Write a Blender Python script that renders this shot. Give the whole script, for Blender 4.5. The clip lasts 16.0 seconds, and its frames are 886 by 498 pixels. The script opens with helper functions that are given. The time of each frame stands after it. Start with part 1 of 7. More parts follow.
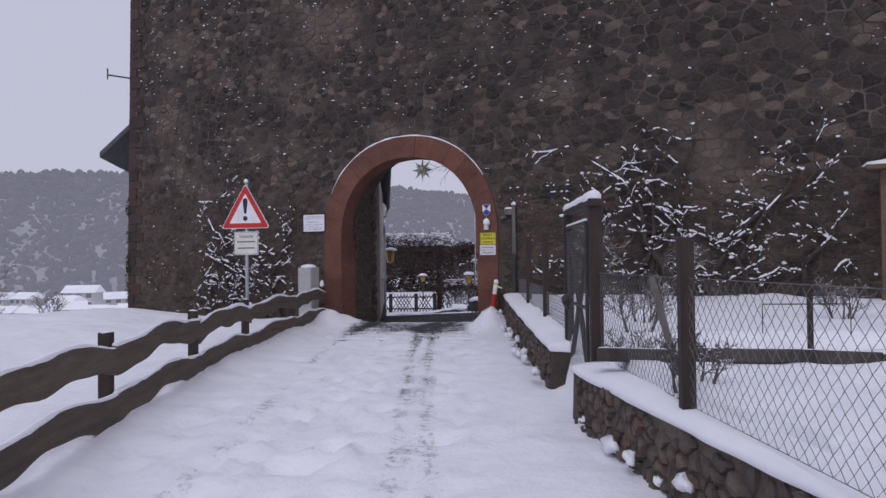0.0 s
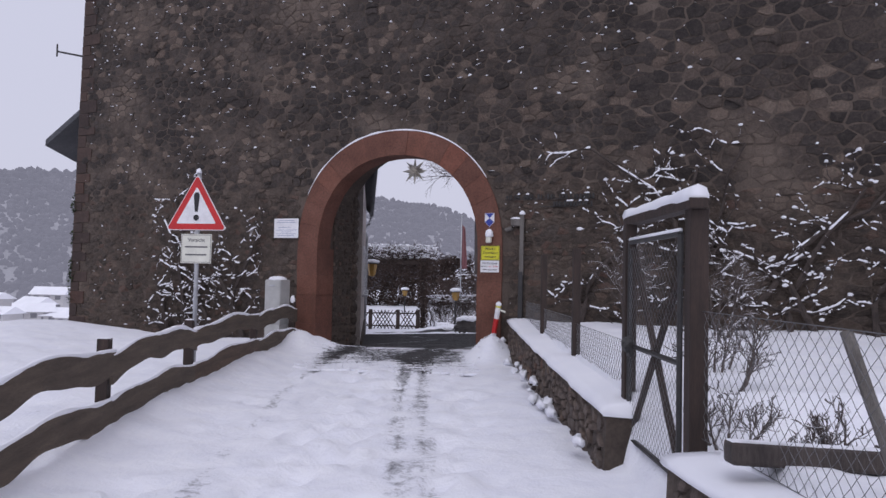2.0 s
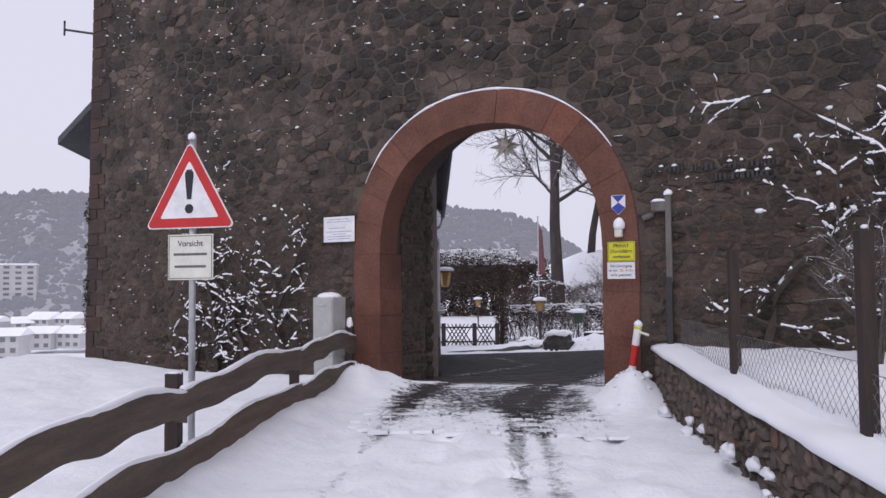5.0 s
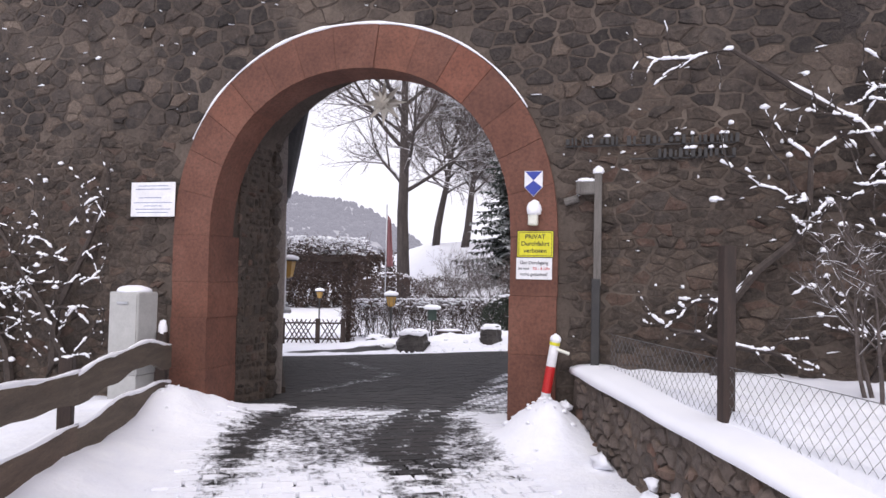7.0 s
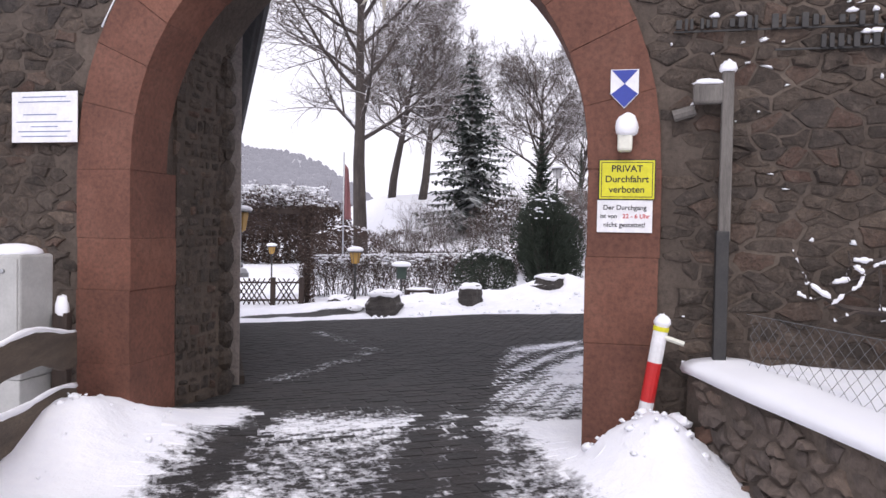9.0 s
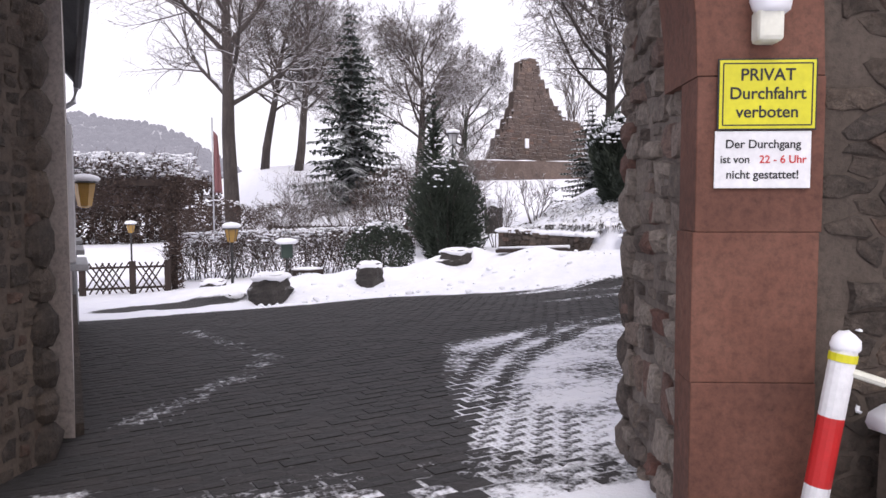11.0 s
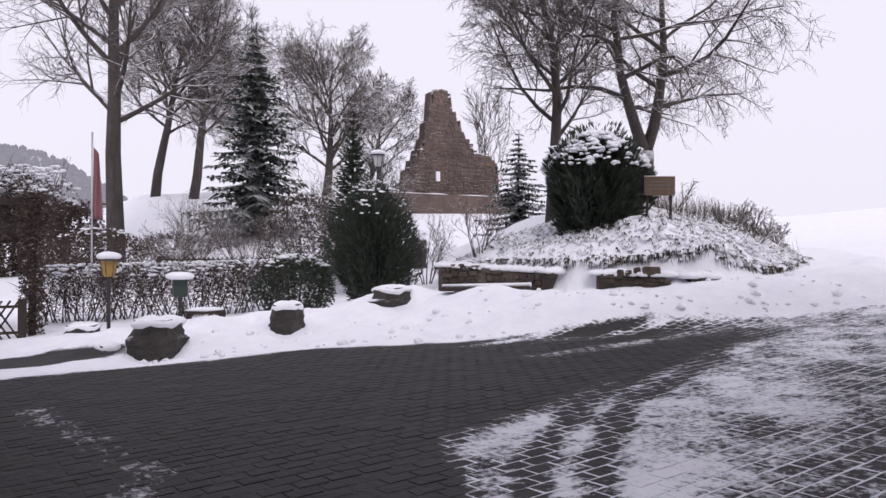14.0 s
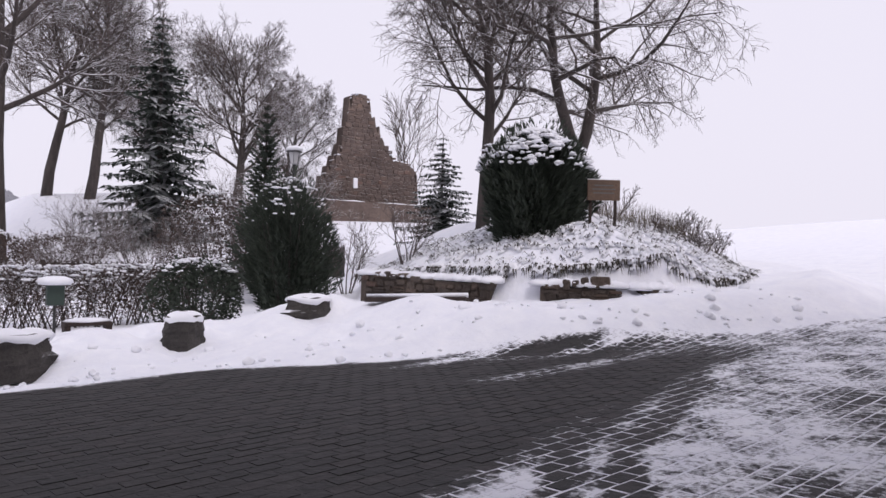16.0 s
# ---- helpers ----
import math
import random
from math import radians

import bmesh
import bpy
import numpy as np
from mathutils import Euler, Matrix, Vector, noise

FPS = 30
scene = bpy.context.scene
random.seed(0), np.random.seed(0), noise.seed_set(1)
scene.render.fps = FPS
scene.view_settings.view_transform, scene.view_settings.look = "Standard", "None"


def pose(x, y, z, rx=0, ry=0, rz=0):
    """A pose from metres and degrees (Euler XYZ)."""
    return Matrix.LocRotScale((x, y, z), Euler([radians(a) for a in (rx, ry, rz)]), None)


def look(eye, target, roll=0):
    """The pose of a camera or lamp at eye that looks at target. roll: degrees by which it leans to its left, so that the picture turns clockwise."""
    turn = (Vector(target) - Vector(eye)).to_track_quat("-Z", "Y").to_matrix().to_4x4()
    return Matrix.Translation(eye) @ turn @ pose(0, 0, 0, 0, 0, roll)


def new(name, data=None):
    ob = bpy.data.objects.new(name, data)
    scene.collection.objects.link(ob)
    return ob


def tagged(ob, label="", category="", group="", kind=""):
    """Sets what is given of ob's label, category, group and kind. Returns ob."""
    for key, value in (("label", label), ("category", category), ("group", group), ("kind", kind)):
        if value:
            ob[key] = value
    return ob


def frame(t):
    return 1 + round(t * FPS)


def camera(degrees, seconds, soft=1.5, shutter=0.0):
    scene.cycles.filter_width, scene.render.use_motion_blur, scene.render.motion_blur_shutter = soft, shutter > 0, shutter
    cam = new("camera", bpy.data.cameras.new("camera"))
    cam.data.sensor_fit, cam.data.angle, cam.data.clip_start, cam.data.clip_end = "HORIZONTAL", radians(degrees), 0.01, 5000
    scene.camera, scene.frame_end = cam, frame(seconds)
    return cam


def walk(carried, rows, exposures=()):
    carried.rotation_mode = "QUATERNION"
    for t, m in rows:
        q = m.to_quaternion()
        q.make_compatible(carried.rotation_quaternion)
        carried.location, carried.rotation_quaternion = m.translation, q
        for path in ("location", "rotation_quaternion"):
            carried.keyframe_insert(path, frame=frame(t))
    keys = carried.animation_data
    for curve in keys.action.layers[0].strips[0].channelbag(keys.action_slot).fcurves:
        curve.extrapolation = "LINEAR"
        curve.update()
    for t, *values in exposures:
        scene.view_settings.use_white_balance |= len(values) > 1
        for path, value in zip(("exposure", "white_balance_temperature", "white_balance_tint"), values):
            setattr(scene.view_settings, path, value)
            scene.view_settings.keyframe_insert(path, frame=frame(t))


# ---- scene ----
PATH = [
    (0, (0.413, -0.55, 1.517), (0.365, 1.449, 1.554), -0.7),
    (0.5, (0.347, 0.074, 1.584), (0.344, 2.074, 1.627), -0.1),
    (1, (0.276, 0.716, 1.603), (0.273, 2.715, 1.662), -0.3),
    (1.5, (0.156, 1.363, 1.583), (0.107, 3.361, 1.651), 0.8),
    (2, (0.082, 1.953, 1.59), (0.088, 3.951, 1.663), 1.2),
    (2.5, (-0.028, 2.655, 1.625), (-0.08, 4.652, 1.703), 0.1),
    (3, (-0.172, 3.289, 1.626), (-0.344, 5.281, 1.697), 0.5),
    (3.2, (-0.226, 3.5, 1.63), (-0.398, 5.491, 1.695), 0.8),
    (5.3, (-0.602, 6.309, 1.654), (-0.757, 8.3, 1.761), -1.0),
    (5.5, (-0.656, 6.572, 1.672), (-0.765, 8.566, 1.795), -0.6),
    (6, (-0.713, 7.207, 1.66), (-0.582, 9.199, 1.773), 0.4),
    (6.5, (-0.789, 7.881, 1.682), (-0.539, 9.861, 1.803), 0.6),
    (7, (-0.948, 8.514, 1.713), (-0.681, 10.495, 1.781), 1.2),
    (7.5, (-1.017, 9.213, 1.696), (-0.73, 11.192, 1.734), 1.5),
    (8, (-1.123, 9.88, 1.669), (-0.908, 11.868, 1.683), 1.4),
    (8.5, (-1.212, 10.537, 1.668), (-0.924, 12.516, 1.653), 1.4),
    (9, (-1.26, 11.203, 1.682), (-0.855, 13.161, 1.627), 1.0),
    (9.5, (-1.39, 11.902, 1.661), (-0.905, 13.84, 1.559), 1.2),
    (9.7, (-1.425, 12.116, 1.662), (-0.86, 14.03, 1.534), 1.3),
    (11.8, (-1.14, 14.655, 1.536), (-0.374, 16.499, 1.424), 0.3),
    (12, (-1.148, 14.857, 1.512), (-0.363, 16.693, 1.404), 0.6),
    (12.5, (-1.005, 15.455, 1.506), (-0.164, 17.267, 1.395), 0.6),
    (13, (-0.916, 16.014, 1.459), (-0.032, 17.806, 1.36), 0.5),
    (13.5, (-0.818, 16.495, 1.445), (0.192, 18.22, 1.366), 1.5),
    (14, (-0.741, 16.996, 1.457), (0.235, 18.741, 1.428), 0.7),
    (14.5, (-0.658, 17.384, 1.455), (0.312, 19.133, 1.482), 0.6),
    (15, (-0.461, 17.794, 1.436), (0.582, 19.5, 1.471), 0.6),
    (15.5, (-0.308, 18.191, 1.367), (0.803, 19.854, 1.412), 1.2),
    (16, (-0.07, 18.621, 1.33), (1.101, 20.242, 1.335), 1.7),
]
cam = camera(62.0, 16.0)
walk(cam, [(t, look(*p)) for t, *p in PATH], [(0, -0.18, 5950, 16), (3, 0.15, 6050, 15), (5.5, 0.36, 6250, 14), (6.5, 0.76, 6400, 13), (7.5, 0.90, 6450, 13), (9.5, 0.92, 6450, 13), (12, 0.93, 6550, 15), (13.5, 0.60, 6450, 16), (16, 0.45, 6450, 16)])

# ---- world, light ----
world = bpy.data.worlds.new("overcast")
scene.world = world
world.use_nodes = True
wn = world.node_tree.nodes
wl = world.node_tree.links
sky = wn.new("ShaderNodeTexSky")
sky.sky_type = 'NISHITA'
sky.sun_disc = False
sky.sun_elevation = radians(28)
sky.sun_rotation = radians(150)
sky.dust_density = 8.0
sky.ozone_density = 1.0
bg_sky = wn.new("ShaderNodeBackground")
bg_sky.inputs[1].default_value = 0.06
wl.new(sky.outputs[0], bg_sky.inputs[0])
bg_cloud = wn.new("ShaderNodeBackground")
bg_cloud.inputs[0].default_value = (0.80, 0.79, 0.87, 1)
bg_cloud.inputs[1].default_value = 0.85
wmix = wn.new("ShaderNodeMixShader")
wmix.inputs[0].default_value = 0.88
wl.new(bg_sky.outputs[0], wmix.inputs[1])
wl.new(bg_cloud.outputs[0], wmix.inputs[2])
wl.new(wmix.outputs[0], wn["World Output"].inputs[0])

sun = new("sun", bpy.data.lights.new("sun", 'SUN'))
sun.data.energy = 0.7
sun.data.angle = radians(30)
sun.data.color = (1.0, 0.97, 0.94)
sun.matrix_world = look((0, 0, 40), (12, 30, 0))

# ---- noise and small helpers ----
RNG = random.Random(7)


def hash2(ix, iy, seed):
    v = np.sin(ix * 127.1 + iy * 311.7 + seed * 74.7) * 43758.5453
    return v - np.floor(v)


def vnoise(x, y, scale, seed=0):
    x, y = np.asarray(x, float) / scale, np.asarray(y, float) / scale
    ix, iy = np.floor(x), np.floor(y)
    fx, fy = x - ix, y - iy
    fx, fy = fx * fx * (3 - 2 * fx), fy * fy * (3 - 2 * fy)
    a, b = hash2(ix, iy, seed), hash2(ix + 1, iy, seed)
    c, d = hash2(ix, iy + 1, seed), hash2(ix + 1, iy + 1, seed)
    return (a * (1 - fx) + b * fx) * (1 - fy) + (c * (1 - fx) + d * fx) * fy


def smooth(a, b, v):
    s = np.clip((np.asarray(v, float) - a) / (b - a), 0, 1)
    return s * s * (3 - 2 * s)


def line_dist(x, y, pts):
    x, y = np.asarray(x, float), np.asarray(y, float)
    best = np.full(x.shape, 1e9)
    for (ax, ay), (bx, by) in zip(pts[:-1], pts[1:]):
        dx, dy = bx - ax, by - ay
        s = np.clip(((x - ax) * dx + (y - ay) * dy) / (dx * dx + dy * dy), 0, 1)
        best = np.minimum(best, np.hypot(x - ax - s * dx, y - ay - s * dy))
    return best


class Geo:
    """Vertices and faces of one mesh."""

    def __init__(self):
        self.v, self.f, self.attr, self.slot = [], [], [], []

    def add(self, verts, faces, attr=None, slot=0):
        n = len(self.v)
        self.v.extend(verts)
        self.f.extend([tuple(i + n for i in face) for face in faces])
        self.slot.extend([slot] * len(faces))
        if attr is not None:
            self.attr.extend([attr] * len(verts))

    def box(self, m, sx, sy, sz, slot=0, bevel=0.0):
        if bevel <= 0:
            p = [m @ Vector((x * sx / 2, y * sy / 2, z * sz / 2)) for x in (-1, 1) for y in (-1, 1) for z in (-1, 1)]
            self.add(p, [(0, 1, 3, 2), (4, 6, 7, 5), (0, 4, 5, 1), (2, 3, 7, 6), (0, 2, 6, 4), (1, 5, 7, 3)], slot=slot)
            return
        bm = bmesh.new()
        bmesh.ops.create_cube(bm, size=1, matrix=Matrix.Diagonal((sx, sy, sz, 1)))
        bmesh.ops.bevel(bm, geom=bm.edges[:], offset=bevel, segments=2, affect='EDGES', profile=0.5)
        bm.verts.index_update()
        self.add([m @ v.co for v in bm.verts], [tuple(v.index for v in f.verts) for f in bm.faces], slot=slot)
        bm.free()

    def tube(self, pts, radii, sides=6, cap=True, slot=0):
        pts = [Vector(p) for p in pts]
        rings = []
        n0 = len(self.v)
        up = Vector((0, 0, 1))
        for i, p in enumerate(pts):
            d = (pts[min(i + 1, len(pts) - 1)] - pts[max(i - 1, 0)])
            d = d.normalized() if d.length > 1e-9 else up
            a = d.cross(up if abs(d.z) < 0.95 else Vector((1, 0, 0))).normalized()
            b = d.cross(a)
            r = radii[i] if isinstance(radii, (list, tuple)) else radii
            for k in range(sides):
                t = 2 * math.pi * k / sides
                self.v.append(p + a * (r * math.cos(t)) + b * (r * math.sin(t)))
        for i in range(len(pts) - 1):
            for k in range(sides):
                k2 = (k + 1) % sides
                self.f.append((n0 + i * sides + k, n0 + i * sides + k2, n0 + (i + 1) * sides + k2, n0 + (i + 1) * sides + k))
                self.slot.append(slot)
        if cap:
            e = n0 + (len(pts) - 1) * sides
            self.f.append(tuple(n0 + k for k in reversed(range(sides))))
            self.f.append(tuple(e + k for k in range(sides)))
            self.slot += [slot, slot]

    def lathe(self, m, prof, sides=16, slot=0):
        n0 = len(self.v)
        for r, z in prof:
            for k in range(sides):
                t = 2 * math.pi * k / sides
                self.v.append(m @ Vector((r * math.cos(t), r * math.sin(t), z)))
        for i in range(len(prof) - 1):
            for k in range(sides):
                k2 = (k + 1) % sides
                self.f.append((n0 + i * sides + k, n0 + i * sides + k2, n0 + (i + 1) * sides + k2, n0 + (i + 1) * sides + k))
                self.slot.append(slot)
        e = n0 + (len(prof) - 1) * sides
        self.f.append(tuple(n0 + k for k in reversed(range(sides))))
        self.f.append(tuple(e + k for k in range(sides)))
        self.slot += [slot, slot]

    def prism(self, m, outline, depth, slot=0):
        """An outline in local x and z, drawn out along local y."""
        n = len(outline)
        p = [m @ Vector((x, 0, z)) for x, z in outline] + [m @ Vector((x, depth, z)) for x, z in outline]
        f = [tuple(range(n)), tuple(range(2 * n - 1, n - 1, -1))]
        f += [(i, i + n, (i + 1) % n + n, (i + 1) % n) for i in range(n)]
        self.add(p, f, slot=slot)

    def lump(self, m, sx, sy, sz, seed=0, rough=0.15, rings=6, sides=10, flat=-0.3, slot=0):
        """A rounded, uneven lump, cut flat below."""
        n0 = len(self.v)
        rr = random.Random(seed)
        ph = [rr.uniform(0, 6.28) for _ in range(6)]
        for i in range(rings + 1):
            lat = -math.pi / 2 + math.pi * i / rings
            for k in range(sides):
                t = 2 * math.pi * k / sides
                q = 1 + rough * (math.sin(2 * t + ph[0] + 2 * lat) + 0.6 * math.sin(3 * t + ph[1] - 3 * lat) + 0.5 * math.sin(5 * t + ph[2] + 4 * lat))
                x, y, z = math.cos(lat) * math.cos(t) * q, math.cos(lat) * math.sin(t) * q, max(flat, math.sin(lat) * q)
                self.v.append(m @ Vector((x * sx, y * sy, z * sz)))
        for i in range(rings):
            for k in range(sides):
                k2 = (k + 1) % sides
                self.f.append((n0 + i * sides + k, n0 + i * sides + k2, n0 + (i + 1) * sides + k2, n0 + (i + 1) * sides + k))
                self.slot.append(slot)

    def mesh(self, name, mats, smooth_it=False):
        me = bpy.data.meshes.new(name)
        me.from_pydata([tuple(v) for v in self.v], [], self.f)
        for mt in (mats if isinstance(mats, (list, tuple)) else [mats]):
            me.materials.append(mt)
        if any(self.slot):
            me.polygons.foreach_set("material_index", self.slot)
        if smooth_it:
            me.polygons.foreach_set("use_smooth", [True] * len(me.polygons))
        if self.attr:
            at = me.attributes.new("cover", 'FLOAT', 'POINT')
            at.data.foreach_set("value", self.attr)
        me.update()
        return me


def part(name, geo, mats, parent=None, label="", smooth_it=False, kind=""):
    ob = new(name, geo.mesh(name, mats, smooth_it))
    if parent is not None:
        ob.parent = parent
    return tagged(ob, label=label, kind=kind)


def thing(name, m, label, category, group="", kind=""):
    ob = new(name)
    ob.matrix_world = m
    return tagged(ob, label, category, group, kind)


# ---- materials ----
def shader(name, rough=0.8, metal=0.0):
    mt = bpy.data.materials.new(name)
    mt.use_nodes = True
    nt = mt.node_tree
    bs = nt.nodes["Principled BSDF"]
    bs.inputs["Roughness"].default_value = rough
    bs.inputs["Metallic"].default_value = metal
    return mt, nt, bs


def noise_node(nt, scale, detail=4, rough=0.6, stretch=None, coord="Object"):
    tc = nt.nodes.new("ShaderNodeTexCoord")
    nz = nt.nodes.new("ShaderNodeTexNoise")
    nz.inputs["Scale"].default_value = scale
    nz.inputs["Detail"].default_value = detail
    nz.inputs["Roughness"].default_value = rough
    if stretch:
        mp = nt.nodes.new("ShaderNodeMapping")
        mp.inputs["Scale"].default_value = stretch
        nt.links.new(tc.outputs[coord], mp.inputs[0])
        nt.links.new(mp.outputs[0], nz.inputs[0])
    else:
        nt.links.new(tc.outputs[coord], nz.inputs[0])
    return nz.outputs["Fac"]


def ramp_node(nt, fac, stops):
    r = nt.nodes.new("ShaderNodeValToRGB")
    while len(r.color_ramp.elements) < len(stops):
        r.color_ramp.elements.new(0.5)
    for el, (pos, col) in zip(r.color_ramp.elements, stops):
        el.position = pos
        el.color = (*col, 1) if len(col) == 3 else col
    nt.links.new(fac, r.inputs[0])
    return r.outputs[0]


def mix_node(nt, fac, a, b, blend='MIX'):
    m = nt.nodes.new("ShaderNodeMix")
    m.data_type, m.blend_type = 'RGBA', blend
    for i, s in ((0, fac), (6, a), (7, b)):
        if isinstance(s, (int, float)):
            m.inputs[i].default_value = s
        elif isinstance(s, tuple):
            m.inputs[i].default_value = (*s, 1)
        else:
            nt.links.new(s, m.inputs[i])
    return m.outputs[2]


def math_node(nt, op, a, b=0.0, c=0.0):
    m = nt.nodes.new("ShaderNodeMath")
    m.operation = op
    for i, s in enumerate((a, b, c)):
        if isinstance(s, (int, float)):
            m.inputs[i].default_value = s
        else:
            nt.links.new(s, m.inputs[i])
    return m.outputs[0]


def bump(nt, bs, height, strength=0.4, dist=0.01):
    bn = nt.nodes.new("ShaderNodeBump")
    bn.inputs["Strength"].default_value = strength
    bn.inputs["Distance"].default_value = dist
    nt.links.new(height, bn.inputs["Height"])
    nt.links.new(bn.outputs[0], bs.inputs["Normal"])


def up_mask(nt, lo, hi, scale, amount=0.5):
    """Where snow has settled: faces that look up, broken by noise."""
    g = nt.nodes.new("ShaderNodeNewGeometry")
    sp = nt.nodes.new("ShaderNodeSeparateXYZ")
    nt.links.new(g.outputs["Normal"], sp.inputs[0])
    nz = noise_node(nt, scale, 3)
    s = math_node(nt, 'ADD', sp.outputs[2], math_node(nt, 'MULTIPLY', math_node(nt, 'SUBTRACT', nz, 0.5), amount * 2))
    mr = nt.nodes.new("ShaderNodeMapRange")
    mr.inputs[1].default_value, mr.inputs[2].default_value = lo, hi
    nt.links.new(s, mr.inputs[0])
    return mr.outputs[0]


SNOW = (0.86, 0.87, 0.92)


def grained(name, stops, scale, rough=0.85, fine=None, bump_s=0.5, bump_d=0.01, stretch=None, per=None, per_amount=0.5, metal=0.0, snowy=None, coord="Object", fine_mix=0.75):
    """A surface with coarse colour change, fine grain, relief, and a shade of its own for each piece."""
    mt, nt, bs = shader(name, rough, metal)
    coarse = noise_node(nt, scale, 5, 0.62, stretch, coord)
    col = ramp_node(nt, coarse, stops)
    fn = noise_node(nt, fine or scale * 7, 4, 0.7, stretch, coord)
    col = mix_node(nt, fine_mix, col, ramp_node(nt, fn, [(0.25, (0.38, 0.38, 0.38)), (0.5, (0.85, 0.85, 0.85)), (0.75, (1.2, 1.2, 1.2))]), 'MULTIPLY')
    if scale < 2.0:
        big = noise_node(nt, scale * 0.28, 5, 0.65, None, coord)
        col = mix_node(nt, 0.75, col, ramp_node(nt, big, [(0.3, (0.62, 0.60, 0.60)), (0.55, (1.0, 1.0, 1.0)), (0.75, (1.35, 1.28, 1.18))]), 'MULTIPLY')
    if per:
        if per == "island":
            rnd = nt.nodes.new("ShaderNodeNewGeometry").outputs["Random Per Island"]
        else:
            rnd = nt.nodes.new("ShaderNodeObjectInfo").outputs["Random"]
        tint = ramp_node(nt, rnd, [(0.0, (0.62, 0.62, 0.65)), (0.3, (0.86, 0.84, 0.84)), (0.55, (1.12, 1.08, 1.05)), (0.75, (0.78, 0.78, 0.80)), (0.92, (1.28, 1.18, 1.08)), (1.0, (1.25, 0.86, 0.72))])
        col = mix_node(nt, per_amount, col, mix_node(nt, 1.0, col, tint, 'MULTIPLY'))
    if snowy:
        col = mix_node(nt, up_mask(nt, *snowy), col, SNOW)
    nt.links.new(col, bs.inputs["Base Color"])
    bump(nt, bs, math_node(nt, 'ADD', coarse, math_node(nt, 'MULTIPLY', fn, 0.6)), bump_s, bump_d)
    return mt


def wall_stone(name, per, tones, patch=0.75, smear=0.30):
    """Old rubble: each stone of its own kind, smeared with lime, with pale patches where render has stayed."""
    mt, nt, bs = shader(name, 0.92)
    geo = nt.nodes.new("ShaderNodeNewGeometry")

    def field(scale, detail, rough=0.65):
        nz = nt.nodes.new("ShaderNodeTexNoise")
        nz.inputs["Scale"].default_value = scale
        nz.inputs["Detail"].default_value = detail
        nz.inputs["Roughness"].default_value = rough
        nt.links.new(geo.outputs["Position"], nz.inputs[0])
        return nz.outputs["Fac"]
    rnd = geo.outputs["Random Per Island"] if per == "island" else nt.nodes.new("ShaderNodeObjectInfo").outputs["Random"]
    col = ramp_node(nt, rnd, tones)
    fine, mid = field(30, 5, 0.75), field(7, 6, 0.7)
    col = mix_node(nt, 0.9, col, ramp_node(nt, fine, [(0.3, (0.45, 0.45, 0.46)), (0.5, (0.95, 0.95, 0.95)), (0.72, (1.5, 1.45, 1.4))]), 'MULTIPLY')
    grit = ramp_node(nt, field(13, 9, 0.8), [(0.34, (0.018, 0.014, 0.012)), (0.47, (0.062, 0.049, 0.041)), (0.56, (0.115, 0.091, 0.074)), (0.66, (0.22, 0.178, 0.146))])
    col = mix_node(nt, smear, col, grit)
    lime = ramp_node(nt, mid, [(0.52, (0, 0, 0)), (0.68, (1, 1, 1))])
    col = mix_node(nt, math_node(nt, 'MULTIPLY', lime, smear), col, (0.125, 0.101, 0.085))
    pale = ramp_node(nt, field(0.42, 5, 0.68), [(0.53, (0, 0, 0)), (0.66, (1, 1, 1))])
    col = mix_node(nt, math_node(nt, 'MULTIPLY', pale, patch), col, mix_node(nt, fine, (0.10, 0.077, 0.062), (0.30, 0.235, 0.188)))
    stain = ramp_node(nt, field(0.8, 5, 0.7), [(0.35, (0.62, 0.6, 0.6)), (0.55, (1, 1, 1))])
    col = mix_node(nt, 0.8, col, stain, 'MULTIPLY')
    nt.links.new(col, bs.inputs["Base Color"])
    bump(nt, bs, math_node(nt, 'ADD', mid, math_node(nt, 'MULTIPLY', fine, 0.9)), 1.0, 0.05)
    return mt


DARK_TONES = [(0.0, (0.037, 0.028, 0.022)), (0.25, (0.070, 0.052, 0.042)), (0.45, (0.119, 0.087, 0.066)), (0.62, (0.070, 0.057, 0.051)), (0.80, (0.152, 0.111, 0.084)), (0.92, (0.147, 0.075, 0.054)), (1.0, (0.220, 0.171, 0.132))]
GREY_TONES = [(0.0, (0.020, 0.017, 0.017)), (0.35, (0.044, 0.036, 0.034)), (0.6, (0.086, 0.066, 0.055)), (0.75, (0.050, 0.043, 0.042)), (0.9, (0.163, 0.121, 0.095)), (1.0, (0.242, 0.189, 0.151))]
# PALE_TONES: pale stone, raised further to paint in daylight from the court.
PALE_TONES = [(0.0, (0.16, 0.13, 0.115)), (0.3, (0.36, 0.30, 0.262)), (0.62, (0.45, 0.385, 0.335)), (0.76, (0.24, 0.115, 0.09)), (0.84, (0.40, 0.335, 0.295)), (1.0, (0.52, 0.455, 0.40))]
M_STONE = wall_stone("rubble_stone", "island", DARK_TONES, 0.75, 0.48)
M_STONE_P = wall_stone("rubble_stone_piece", "object", DARK_TONES, 0.75, 0.48)
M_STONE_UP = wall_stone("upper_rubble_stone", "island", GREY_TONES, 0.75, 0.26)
M_REVEAL = wall_stone("court_lit_stone", "object", PALE_TONES, 0.1, 0.12)
M_REVEAL_J = wall_stone("court_lit_stone_rest", "island", PALE_TONES, 0.1, 0.12)
M_MORTAR = grained("lime_mortar", [(0.3, (0.058, 0.045, 0.036)), (0.5, (0.104, 0.081, 0.066)), (0.75, (0.175, 0.140, 0.113))], 0.8, 0.95, 25, 0.8, 0.02)
